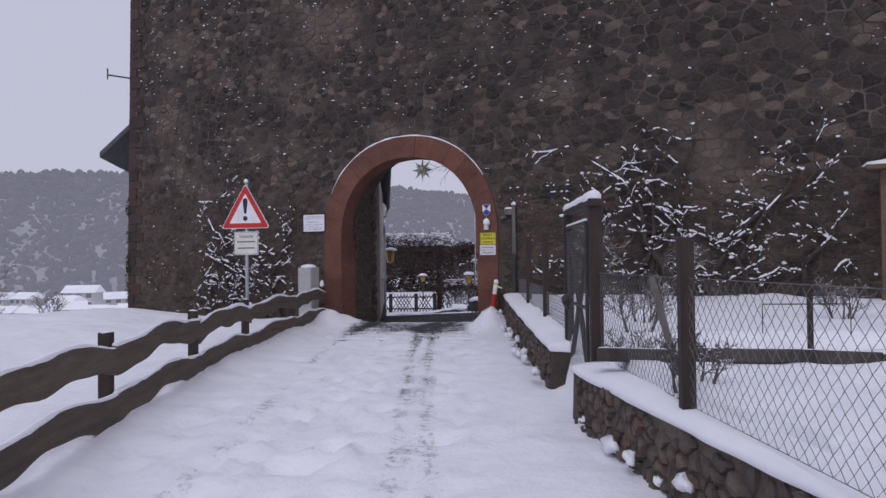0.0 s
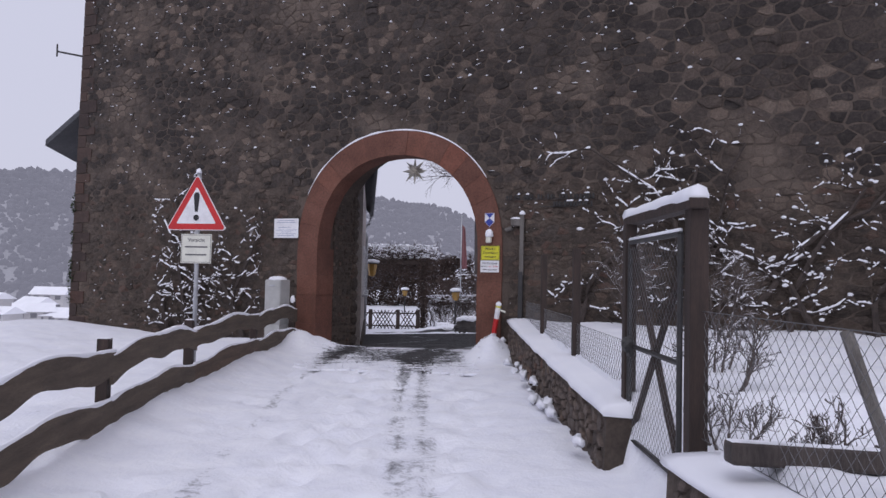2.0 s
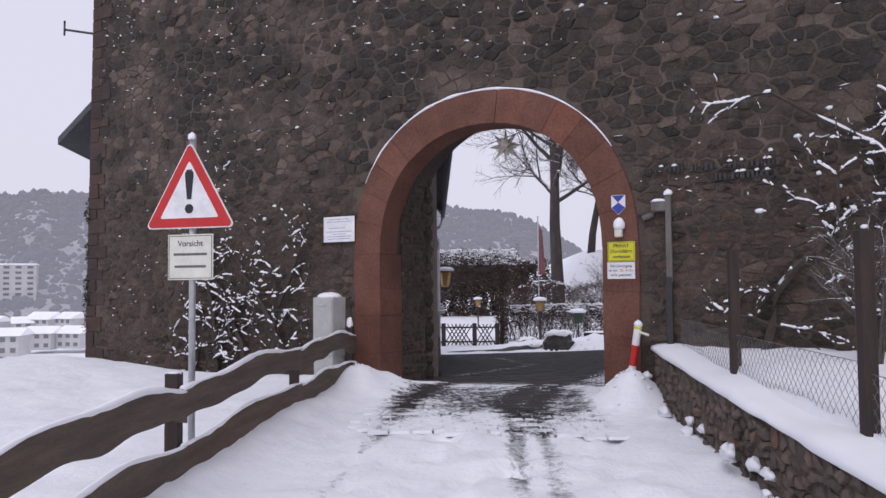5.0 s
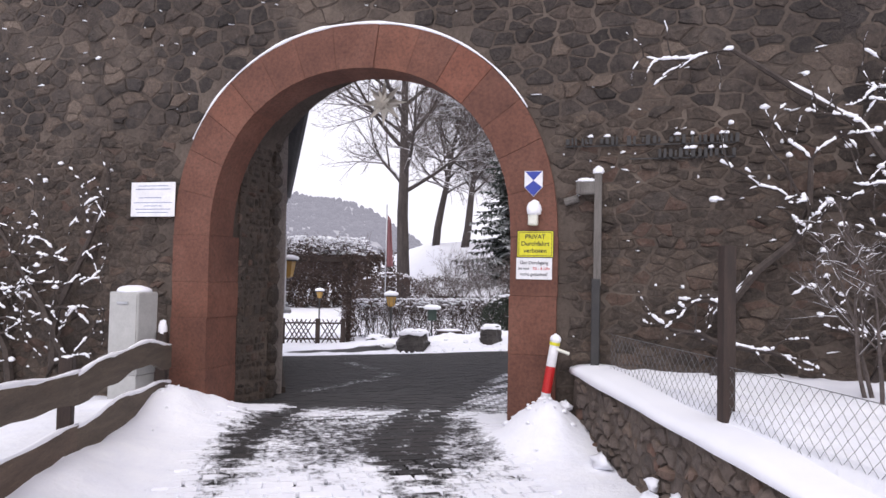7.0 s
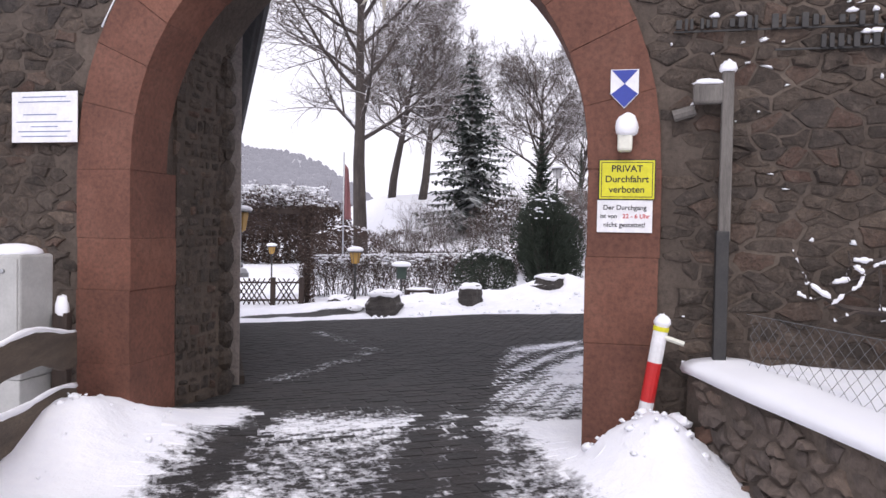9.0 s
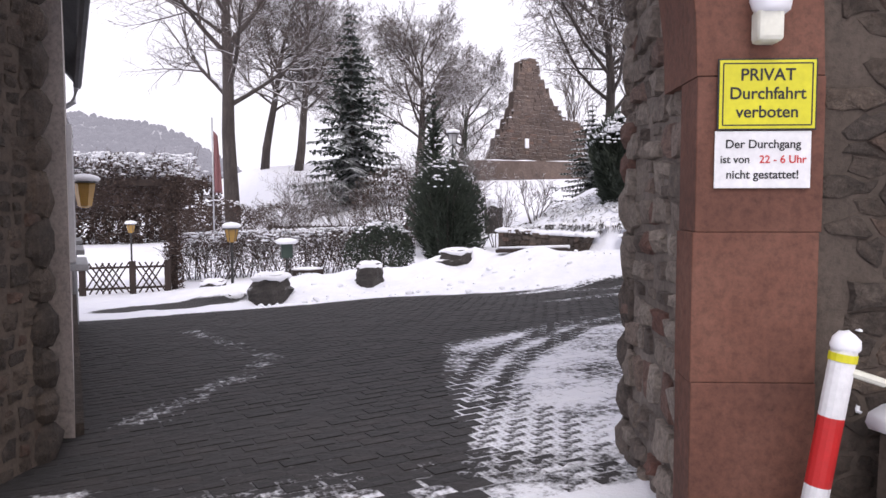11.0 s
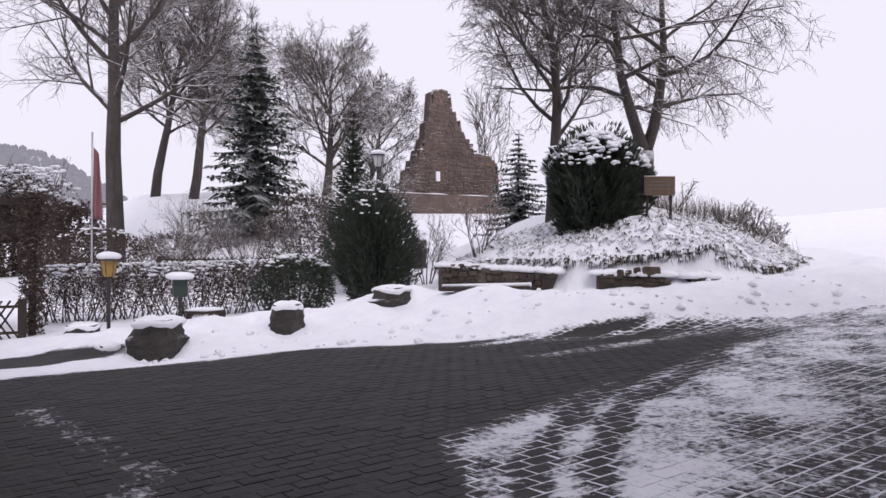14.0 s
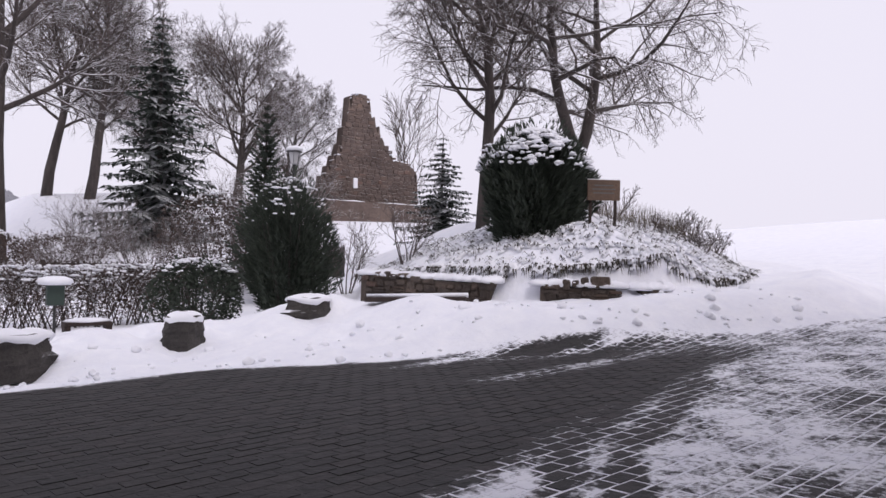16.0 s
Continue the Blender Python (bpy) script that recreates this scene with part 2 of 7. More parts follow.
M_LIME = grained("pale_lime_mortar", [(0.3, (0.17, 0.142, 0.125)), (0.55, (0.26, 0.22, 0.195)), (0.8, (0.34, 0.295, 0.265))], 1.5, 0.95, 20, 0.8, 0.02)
M_SAND = grained("red_sandstone", [(0.25, (0.105, 0.044, 0.030)), (0.5, (0.165, 0.069, 0.046)), (0.8, (0.225, 0.108, 0.076))], 1.6, 0.85, 26, 0.6, 0.008, per="object", per_amount=0.35)
M_WOOD = grained("weathered_fence_wood", [(0.25, (0.055, 0.042, 0.032)), (0.5, (0.10, 0.075, 0.055)), (0.8, (0.16, 0.12, 0.085))], 2.0, 0.8, 30, 0.5, 0.006, stretch=(6, 0.6, 6), per="object", per_amount=0.3)
M_DARKWOOD = grained("dark_stained_wood", [(0.3, (0.022, 0.015, 0.012)), (0.6, (0.045, 0.028, 0.022)), (0.85, (0.075, 0.05, 0.04))], 4.0, 0.75, 40, 0.5, 0.004, stretch=(4, 4, 0.5))
M_IRON = grained("dark_iron", [(0.3, (0.02, 0.02, 0.022)), (0.7, (0.045, 0.042, 0.04))], 8.0, 0.55, 60, 0.2, 0.002)
M_GALV = grained("galvanised_steel", [(0.3, (0.36, 0.37, 0.39)), (0.7, (0.5, 0.51, 0.53))], 12.0, 0.45, 60, 0.1, 0.001, metal=0.6, fine_mix=0.2)
M_WIRE = grained("grey_wire", [(0.3, (0.10, 0.10, 0.105)), (0.7, (0.17, 0.17, 0.175))], 12.0, 0.5, 60, 0.1, 0.001, metal=0.3, fine_mix=0.2)
M_BARK = grained("bark", [(0.3, (0.045, 0.037, 0.035)), (0.6, (0.085, 0.07, 0.064)), (0.85, (0.13, 0.11, 0.10))], 1.5, 0.9, 20, 0.8, 0.02, stretch=(3, 3, 0.5), snowy=(0.55, 0.9, 2.0, 0.5))
M_TWIG = grained("twig_bark", [(0.3, (0.075, 0.06, 0.055)), (0.7, (0.14, 0.115, 0.105))], 3.0, 0.9, 20, 0.2, 0.01, snowy=(0.45, 0.85, 1.5, 0.5))
M_VINE = grained("vine_bark", [(0.3, (0.035, 0.027, 0.024)), (0.7, (0.085, 0.066, 0.057))], 6.0, 0.9, 40, 0.6, 0.01)
M_NEEDLE = grained("conifer_needles", [(0.3, (0.03, 0.041, 0.033)), (0.6, (0.052, 0.068, 0.053)), (0.85, (0.08, 0.098, 0.077))], 2.5, 0.8, 30, 0.4, 0.01, snowy=(0.72, 1.2, 1.2, 0.6))
M_YEW = grained("dark_evergreen_leaves", [(0.3, (0.022, 0.032, 0.022)), (0.6, (0.048, 0.063, 0.044)), (0.85, (0.082, 0.098, 0.068))], 4.0, 0.75, 30, 0.4, 0.01, snowy=(1.06, 1.35, 1.0, 0.55))
M_HEDGE = grained("brown_hedge_leaves", [(0.3, (0.055, 0.036, 0.03)), (0.6, (0.10, 0.068, 0.056)), (0.85, (0.15, 0.11, 0.088))], 4.0, 0.9, 30, 0.4, 0.01, snowy=(0.86, 1.2, 1.6, 0.5))
M_GRASS = grained("dry_grass", [(0.3, (0.06, 0.05, 0.035)), (0.7, (0.14, 0.11, 0.075))], 4.0, 0.9, 30, 0.3, 0.01, snowy=(0.5, 0.8, 2.0, 0.5))
M_DRYLEAF = grained("dry_leaf", [(0.3, (0.03, 0.026, 0.02)), (0.7, (0.075, 0.06, 0.045))], 4.0, 0.9, 30, 0.3, 0.01)
M_BOULDER = grained("grey_boulder", [(0.3, (0.032, 0.029, 0.027)), (0.6, (0.065, 0.058, 0.054)), (0.85, (0.11, 0.10, 0.09))], 2.5, 0.9, 25, 0.8, 0.03, snowy=(0.65, 0.9, 3.0, 0.3))
M_PLASTER = grained("pale_plaster", [(0.3, (0.50, 0.44, 0.42)), (0.6, (0.60, 0.54, 0.515)), (0.85, (0.66, 0.60, 0.57))], 0.9, 0.9, 30, 0.3, 0.005)
M_ROOF = grained("slate_roof", [(0.3, (0.045, 0.047, 0.053)), (0.7, (0.09, 0.092, 0.10))], 2.0, 0.7, 20, 0.4, 0.01)
M_RUIN = grained("ruin_sandstone", [(0.3, (0.105, 0.080, 0.070)), (0.6, (0.155, 0.118, 0.102)), (0.85, (0.22, 0.172, 0.148))], 0.6, 0.9, 6, 0.8, 0.05, per="island", per_amount=0.6, snowy=(0.75, 1.0, 1.5, 0.4))
M_QUOIN = grained("red_brown_quoin", [(0.3, (0.045, 0.030, 0.026)), (0.55, (0.075, 0.050, 0.042)), (0.8, (0.115, 0.085, 0.07))], 1.8, 0.9, 22, 0.9, 0.02, per="object", per_amount=0.8)
M_IVY = grained("ivy_leaf", [(0.3, (0.022, 0.032, 0.012)), (0.6, (0.045, 0.065, 0.022)), (0.85, (0.08, 0.10, 0.04))], 4.0, 0.8, 30, 0.3, 0.01)
M_SIGNWOOD = grained("brown_board", [(0.3, (0.11, 0.07, 0.05)), (0.7, (0.17, 0.11, 0.075))], 3.0, 0.7, 30, 0.2, 0.003)


def paint(name, col, rough=0.45, spread=0.12):
    lo, hi = tuple(c * (1 - spread) for c in col), tuple(min(1, c * (1 + spread)) for c in col)
    return grained(name, [(0.3, lo), (0.7, hi)], 5.0, rough, 40, 0.05, 0.001, fine_mix=0.12)


M_WHITE = paint("white_paint", (0.74, 0.74, 0.76))
M_RED = paint("red_paint", (0.50, 0.02, 0.02))
M_BLACK = paint("black_paint", (0.015, 0.015, 0.018))
M_YELLOW = paint("yellow_paint", (0.62, 0.58, 0.02))
M_BLUE = paint("blue_paint", (0.03, 0.05, 0.30))
M_GREYBOX = paint("grey_plastic", (0.40, 0.40, 0.39), 0.5)
M_CREAM = paint("aged_white_board", (0.66, 0.66, 0.58))
M_INK = paint("grey_ink", (0.12, 0.12, 0.12))
M_BLUEINK = paint("blue_ink", (0.16, 0.20, 0.36))
M_REDTEXT = paint("red_ink", (0.55, 0.04, 0.04))
M_STAR = paint("star_paper", (0.62, 0.58, 0.50), 0.7)
M_REDFLAG = paint("red_cloth", (0.20, 0.085, 0.09), 0.8)
M_AMBER = paint("amber_glass", (0.36, 0.21, 0.045), 0.25)
M_GLASS = paint("lamp_glass", (0.55, 0.55, 0.56), 0.2)
M_GREEN = paint("green_metal", (0.03, 0.05, 0.04), 0.5)


def snow_material():
    mt, nt, bs = shader("snow", 0.7)
    a = noise_node(nt, 0.9, 5, 0.6, None, "Object")
    b = noise_node(nt, 22.0, 4, 0.7, None, "Object")
    nt.links.new(ramp_node(nt, a, [(0.3, (0.80, 0.81, 0.87)), (0.7, (0.88, 0.885, 0.92))]), bs.inputs["Base Color"])
    bs.inputs["Subsurface Weight"].default_value = 0.0
    bump(nt, bs, math_node(nt, 'ADD', a, math_node(nt, 'MULTIPLY', b, 0.25)), 0.35, 0.03)
    return mt


M_SNOW = snow_material()


def cover_material(name, bare_stops, scale, joint=False, lo=0.40, hi=0.62):
    """Ground or paving: bare where the cover is thin, snow where it lies; the edge is broken by noise."""
    mt, nt, bs = shader(name, 0.75)
    at = nt.nodes.new("ShaderNodeAttribute")
    at.attribute_name = "cover"
    n1 = noise_node(nt, 2.2, 6, 0.7)
    n2 = noise_node(nt, 16.0, 4, 0.7)
    s = math_node(nt, 'ADD', math_node(nt, 'MULTIPLY', math_node(nt, 'SUBTRACT', n1, 0.5), 0.9), math_node(nt, 'MULTIPLY', math_node(nt, 'SUBTRACT', n2, 0.5), 0.9))
    s = math_node(nt, 'ADD', at.outputs["Fac"], s)
    mr = nt.nodes.new("ShaderNodeMapRange")
    mr.inputs[1].default_value, mr.inputs[2].default_value = lo, hi
    nt.links.new(s, mr.inputs[0])
    coarse = noise_node(nt, scale, 5)
    bare = ramp_node(nt, coarse, bare_stops)
    if joint:
        rnd = nt.nodes.new("ShaderNodeNewGeometry").outputs["Random Per Island"] if joint == "island" else nt.nodes.new("ShaderNodeObjectInfo").outputs["Random"]
        bare = mix_node(nt, 0.9, bare, mix_node(nt, 1.0, bare, ramp_node(nt, rnd, [(0, (0.72, 0.72, 0.75)), (0.5, (1.0, 0.98, 0.98)), (1, (1.45, 1.33, 1.27))]), 'MULTIPLY'))
    white = ramp_node(nt, n1, [(0.3, (0.78, 0.79, 0.86)), (0.7, (0.88, 0.885, 0.92))])
    nt.links.new(mix_node(nt, mr.outputs[0], bare, white), bs.inputs["Base Color"])
    rg = nt.nodes.new("ShaderNodeMapRange")
    rg.inputs[3].default_value, rg.inputs[4].default_value = 0.7, 0.85
    nt.links.new(mr.outputs[0], rg.inputs[0])
    nt.links.new(rg.outputs[0], bs.inputs["Roughness"])
    n3 = noise_node(nt, 6.0, 5, 0.65)
    h = math_node(nt, 'ADD', math_node(nt, 'MULTIPLY', mr.outputs[0], 0.8), math_node(nt, 'ADD', math_node(nt, 'MULTIPLY', n2, 0.6), math_node(nt, 'MULTIPLY', n3, 1.6)))
    bump(nt, bs, h, 0.6, 0.025)
    return mt


DARK = [(0.3, (0.010, 0.009, 0.0093)), (0.6, (0.018, 0.016, 0.016)), (0.85, (0.032, 0.028, 0.027))]
M_GROUND = cover_material("snowy_ground", [(0.3, (0.011, 0.010, 0.010)), (0.7, (0.024, 0.021, 0.020))], 3.0, False, 0.32, 0.74)
M_PAVER = cover_material("paving_stone", DARK, 4.0, "island")
M_PAVER_P = cover_material("paving_stone_piece", DARK, 4.0, "object")

# ---- the lie of the land ----
WALL = pose(1.22, 15.95, 0, 0, 0, -24.05)
TRACKS = [[(0.2, 0), (-0.1, 5), (-0.4, 11), (-0.5, 15.5), (0.05, 18), (1.1, 19.4), (2.1, 20.9), (3.8, 22.4), (7, 23.9)],
          [(-1.35, 0), (-1.6, 6), (-1.95, 12), (-1.8, 16), (-1.2, 19)],
          [(0.45, 0), (0.15, 5), (-0.12, 11), (-0.2, 15.5), (0.45, 18), (1.45, 19.3), (2.4, 20.6), (4.0, 22.0), (7, 23.5)]]
GUTTER = [(-0.75, 25.6), (-0.35, 24), (0.0, 22.4), (-0.4, 21.4), (-0.9, 20.6), (-1.4, 19.9)]
RETAIN = [(2.6, -3.0), (2.35, -1.0), (1.95, 2.4), (1.64, 4.4), (1.40, 6.35), (1.40, 8.0), (1.36, 13.0), (1.33, 15.9)]


def retain_top(y):
    """Height of the garden wall under its snow."""
    return np.interp(y, [6.2, 8.0, 12.0, 16.0], [0.50, 0.50, 0.60, 0.76])


def retain_x(y):
    ys = [p[1] for p in RETAIN]
    return np.interp(y, ys, [p[0] for p in RETAIN])


def snow_edge(x):
    """The y at which the cleared paving ends at the far bank."""
    return np.interp(x, [-5, 3, 5, 7.8, 10.5, 14], [28.9, 28.7, 28.0, 26.5, 25.0, 24.0]) + 0.5 * (vnoise(x, x * 0, 1.7, 3) - 0.5)


MOUND = [(16.0, 48.0), (11.2, 38.5), (8.8, 34.6), (7.95, 32.5), (8.55, 29.2), (9.1, 28.2), (9.95, 27.3), (12.6, 26.2), (14.6, 27.2), (17.5, 30.0), (30.0, 38.0), (30.0, 48.0)]


def mound_side(x, y):
    """Distance to the mound's foot, positive inside it."""
    x, y = np.asarray(x, float), np.asarray(y, float)
    hit = np.zeros(x.shape, bool)
    for (ax, ay), (bx, by) in zip(MOUND, MOUND[1:] + MOUND[:1]):
        if ay != by:
            hit ^= ((ay > y) != (by > y)) & (x < (bx - ax) * (y - ay) / (by - ay) + ax)
    return np.where(hit, 1, -1) * line_dist(x, y, MOUND + MOUND[:1])


def land(x, y):
    x, y = np.asarray(x, float), np.asarray(y, float)
    front = 0.006 * np.clip(y, -20, 17)
    court = -0.05 * np.clip(y - 17, 0, 22) + (0.03 * np.clip(x, -3, 60) + 0.004 * np.clip(x - 4, 0, 9) ** 2) * smooth(17, 20, y)
    z = front + court
    z = z + (5.6 * smooth(42, 86, y) * smooth(0.5, 8, x) * (1 - 0.3 * smooth(13, 26, x))) + 0.075 * np.clip(x - 14, 0, 60) * smooth(19, 28, y) * smooth(70, 45, y)
    # planted mound, held by low walls
    d = mound_side(x, y)
    fall = smooth(24.0, 26.0, y + 0.2 * (x - 13)) * smooth(26, 18, x)
    z = z + fall * (0.50 * smooth(-3.2, -0.7, d) + 0.54 * (1 - 0.75 * smooth(10.8, 13.0, x)) * smooth(0.05, 0.3 + 1.2 * smooth(10.8, 13.0, x), d) + 0.62 * smooth(0.15, 2.2, d) + 1.25 * smooth(1.6, 5.5, d) + 0.16 * (vnoise(x, y, 1.0, 13) - 0.5) * smooth(0.2, 1, d))
    z = z + 0.55 * np.exp(-((x - 15.6) / 2.6) ** 2 - ((y - 31.2) / 2.2) ** 2)
    # far bank of shovelled snow
    e = y - snow_edge(x)
    bank = smooth(-0.1, 2.6, e) * smooth(8.0, 4.0, e) * smooth(-0.4, 1.2, x + 0.2 * (y - 29)) * smooth(20, 12, x) * (0.35 + 0.65 * smooth(-0.4, -1.6, d))
    z = z + bank * (0.03 + (0.10 + 0.26 * smooth(1.5, 4, x)) * vnoise(x, y, 1.1, 5) + 0.22 * vnoise(x, y, 0.42, 6) + 0.10 * np.abs(vnoise(x, y, 0.27, 7) - 0.5))
    for bx, by, br in ((1.15, 29.85, 0.7), (3.62, 30.5, 0.7), (6.15, 31.0, 0.7)):
        z = z - 0.30 * np.exp(-((x - bx) ** 2 + (y - by) ** 2) / br ** 2)
    # garden held by the low wall
    rx = retain_x(y)
    gap = smooth(6.2, 6.35, y) * smooth(8.0, 7.85, y)
    inside = smooth(0.16, 0.30, x - rx) * (y < 15.6 - 0.44 * (x - 1.5) + 0.8)
    z = z + inside * (0.60 + 0.10 * smooth(8, 15, y) + 0.05 * vnoise(x, y, 0.8, 8)) * (1 - 0.55 * gap)
    # banks at both sides of the lane
    left = smooth(-2.4, -3.4, x) * smooth(20, 17, y) * smooth(0, 3, y)
    z = z + left * (0.10 + 0.10 * vnoise(x, y, 1.3, 9))
    z = z + 0.30 * smooth(-5.2, -8.5, x) * smooth(26, 20, y) * smooth(2, 9, y) * (0.4 + 0.8 * vnoise(x, y, 2.1, 4))
    z = z + 0.26 * np.exp(-(((x + 2.6) / 0.55) ** 2 + ((y - 17.0) / 0.8) ** 2)) * (0.65 + 0.7 * vnoise(x, y, 0.33, 34))
    z = z + 0.50 * np.exp(-(((x - 1.08) / 0.34) ** 2 + ((y - 15.5) / 0.48) ** 2)) * (0.6 + 0.8 * vnoise(x, y, 0.25, 33))
    # valley
    z = z - 0.33 * np.clip(-x - 10.3 - 0.5 * vnoise(x, y, 3, 2), 0, 31)
    return z


def cover(x, y, joint=False):
    x, y = np.asarray(x, float), np.asarray(y, float)
    c = np.ones(x.shape)
    # within the gate the snow is trodden thin
    gate = smooth(12.9, 15.6, y + 0.25 * x) * smooth(3.2, 2.2, np.abs(x + 0.8 + 0.1 * (y - 15)))
    c = np.where(y < 19, c - 0.52 * gate, c)
    c = np.where((y > 12) & (y < 18.2), np.maximum(c, 1.0 * smooth(-1.75, -2.15, x + 0.12 * (17 - y))), c)
    c = np.where((y > 12) & (y < 17), np.maximum(c, smooth(0.35, 0.75, x + 0.03 * (17 - y))), c)
    # the court: bare left of a curved line, thin snow right of it
    e = y - snow_edge(x)
    lim = np.interp(x, [-4, 0.4, 1.0, 2.0, 4.5, 6.5, 9, 13, 20], [16.5, 17.2, 19.3, 21.9, 22.9, 23.6, 24.2, 25.0, 25.5])
    right = smooth(0.35, -0.35, y - lim)
    court = 0.02 + (1.05 if joint else 0.51) * right + 0.34 * right * (vnoise(x, y, 0.7, 15) - 0.35)
    band = np.exp(-((y - (25.3 - 0.02 * x)) / 0.28) ** 2) * smooth(4.5, 6, x) * smooth(11, 8.5, x)
    court = np.maximum(court, (0.9 if joint else 0.5) * band)
    court = np.maximum(court, 0.40 * smooth(0.35, 0.1, line_dist(x, y, GUTTER)))
    court = np.maximum(court, (0.95 if joint else 0.52) * smooth(7.0, 10.0, x) * smooth(20, 23, y))
    streak = vnoise(x * 0.35 + y * 0.2, y * 1.6, 0.5, 19)
    court = np.maximum(court, (1.1 if joint else 0.62) * smooth(-1.5, -0.3, e) * smooth(0.2, 0.6, streak) * smooth(2.5, 6, x))
    court = np.maximum(court, smooth(-0.45, 0.25, e))
    island = smooth(1.25, 0.8, np.hypot((x + 0.9) / 1.5, (y - 30.6) / 0.75))
    court = court - 1.2 * island * smooth(-0.3, 0.2, e)
    court = np.maximum(court, smooth(-2.9, -3.3, x))
    s = smooth(17.3, 18.6, y)
    c = c * (1 - s) + court * s
    c = np.maximum(c, 1.05 * np.exp(-(((x + 2.0) / 0.75) ** 2 + ((y - 17.6 - 0.25 * (x + 2)) / 0.6) ** 2)))
    c = c + 0.20 * np.exp(-((y - 17.1 + 0.1 * x) / 0.28) ** 2) * smooth(1.9, 1.4, np.abs(x + 0.7))
    for i, tr in enumerate(TRACKS):
        d = line_dist(x, y, tr)
        c = c - (0.46 if i != 1 else 0.36) * smooth(0.15, 0.05, d) * (0.7 + 0.5 * vnoise(x, y, 0.4, 11 + i)) * smooth(-1, 2, y) * (0.66 + 0.34 * smooth(8, 13, y))
    return np.clip(c, 0, 1.25)


def spread(lo, mid_lo, mid_hi, hi, step, grow=1.18):
    mid = list(np.arange(mid_lo, mid_hi + 1e-6, step))
    a, d = [], step
    v = mid_lo
    while v > lo:
        d *= grow
        v -= d
        a.append(v)
    b, d, v = [], step, mid_hi
    while v < hi:
        d *= grow
        v += d
        b.append(v)
    return np.array(a[::-1] + mid + b)


def build_ground():
    xs = spread(-2500, -6.0, 3.6, 2500, 0.11, 1.045)
    xs = np.concatenate([xs[xs < 3.7], np.arange(3.7, 13, 0.13), np.arange(13.1, 18, 0.22), spread(17.8, 18, 18.2, 2500, 0.3, 1.12)[1:]])
    ys = spread(-400, 1.0, 24.0, 24.2, 0.11, 1.12)
    ys = np.concatenate([ys[ys <= 24.05], np.arange(24.2, 33, 0.12), np.arange(33.1, 37, 0.2), spread(36.9, 37.1, 37.3, 3000, 0.4, 1.07)[1:]])
    xs, ys = np.unique(np.round(xs, 4)), np.unique(np.round(ys, 4))
    X, Y = np.meshgrid(xs, ys)
    c = cover(X, Y, True)
    Z = land(X, Y)
    paved = smooth(13.4, 14.2, Y) * smooth(0.3, -0.1, Y - snow_edge(X)) * smooth(-3.0, -2.6, X) * np.where(Y < 17.5, smooth(2.2, 1.6, np.abs(X + 0.75)), 1.0)
    near = smooth(60, 25, np.hypot(X, Y - 15)) * (1 - paved)
    Z = Z + near * np.clip(c, 0, 1) * (0.05 * (vnoise(X, Y, 0.45, 21) - 0.5) + 0.035 * (vnoise(X, Y, 0.17, 22) - 0.5))
    lane = smooth(1.9, 1.2, np.abs(X + 0.8)) * (Y < 15)
    Z = Z + lane * (0.035 * (vnoise(X, Y, 0.24, 23) - 0.5) + 0.025 * (vnoise(X, Y, 0.6, 24) - 0.5) + 0.03 * (vnoise(X, Y, 0.13, 25) - 0.5))
    rr = random.Random(17)
    for k in range(280):
        fx, fy = rr.choice((-0.75, -0.6, -1.25, 0.35, -2.1)) + rr.uniform(-0.28, 0.28), rr.uniform(1.5, 14.5)
        near_x, near_y = (xs > fx - 0.4) & (xs < fx + 0.4), (ys > fy - 0.4) & (ys < fy + 0.4)
        sub = np.ix_(near_y, near_x)
        dd = ((X[sub] - fx) / 0.09) ** 2 + ((Y[sub] - fy) / 0.16) ** 2
        Z[sub] = Z[sub] - 0.065 * np.exp(-dd) + 0.015 * np.exp(-(np.sqrt(dd) - 1.6) ** 2 * 3)
    Z = Z - lane * 0.03 - 0.02 * (1 - np.clip(c, 0, 1)) * near - 0.011 * paved
    n, m = X.shape
    me = bpy.data.meshes.new("ground")
    idx = np.arange(n * m).reshape(n, m)
    quads = np.stack([idx[:-1, :-1], idx[:-1, 1:], idx[1:, 1:], idx[1:, :-1]], -1).reshape(-1, 4)
    me.from_pydata(np.stack([X, Y, Z], -1).reshape(-1, 3).tolist(), [], quads.tolist())
    at = me.attributes.new("cover", 'FLOAT', 'POINT')
    at.data.foreach_set("value", c.ravel().astype(np.float32))
    me.polygons.foreach_set("use_smooth", [True] * len(me.polygons))
    me.materials.append(M_GROUND)
    return tagged(new("ground", me), "snow-covered ground with cleared dark paving in the court", "ground", kind="structure")


ground = build_ground()
gz = lambda x, y: float(land(np.array([x]), np.array([y]))[0])

# ---- the gate wall ----
ARCH_U, HALF, SPRING, RISE = -2.28, 1.82, 2.12, 1.90
RING = 0.5


def arch_side(z, grow=0.0):
    """Half the opening's width at a height, with the ring's thickness added."""
    h = HALF + grow
    if z <= SPRING:
        return h
    s = min(1.0, (z - SPRING) / (RISE + grow))
    return h * max(0.0, 1 - s ** 2.15) ** (1 / 2.15)


def arch_points(grow, n=26):
    """The arch's line from the left springing over the crown to the right springing."""
    out = []
    for i in range(n + 1):
        a = math.pi * (1 - i / n)
        c, s = math.cos(a), math.sin(a)
        p = 2 / 2.15
        out.append((ARCH_U + (HALF + grow) * math.copysign(abs(c) ** p, c), SPRING + (RISE + grow) * abs(s) ** p))
    return out


WALL_L, WALL_R, WALL_TOP, WALL_DEEP = -11.45, 13.0, 10.6, 1.6


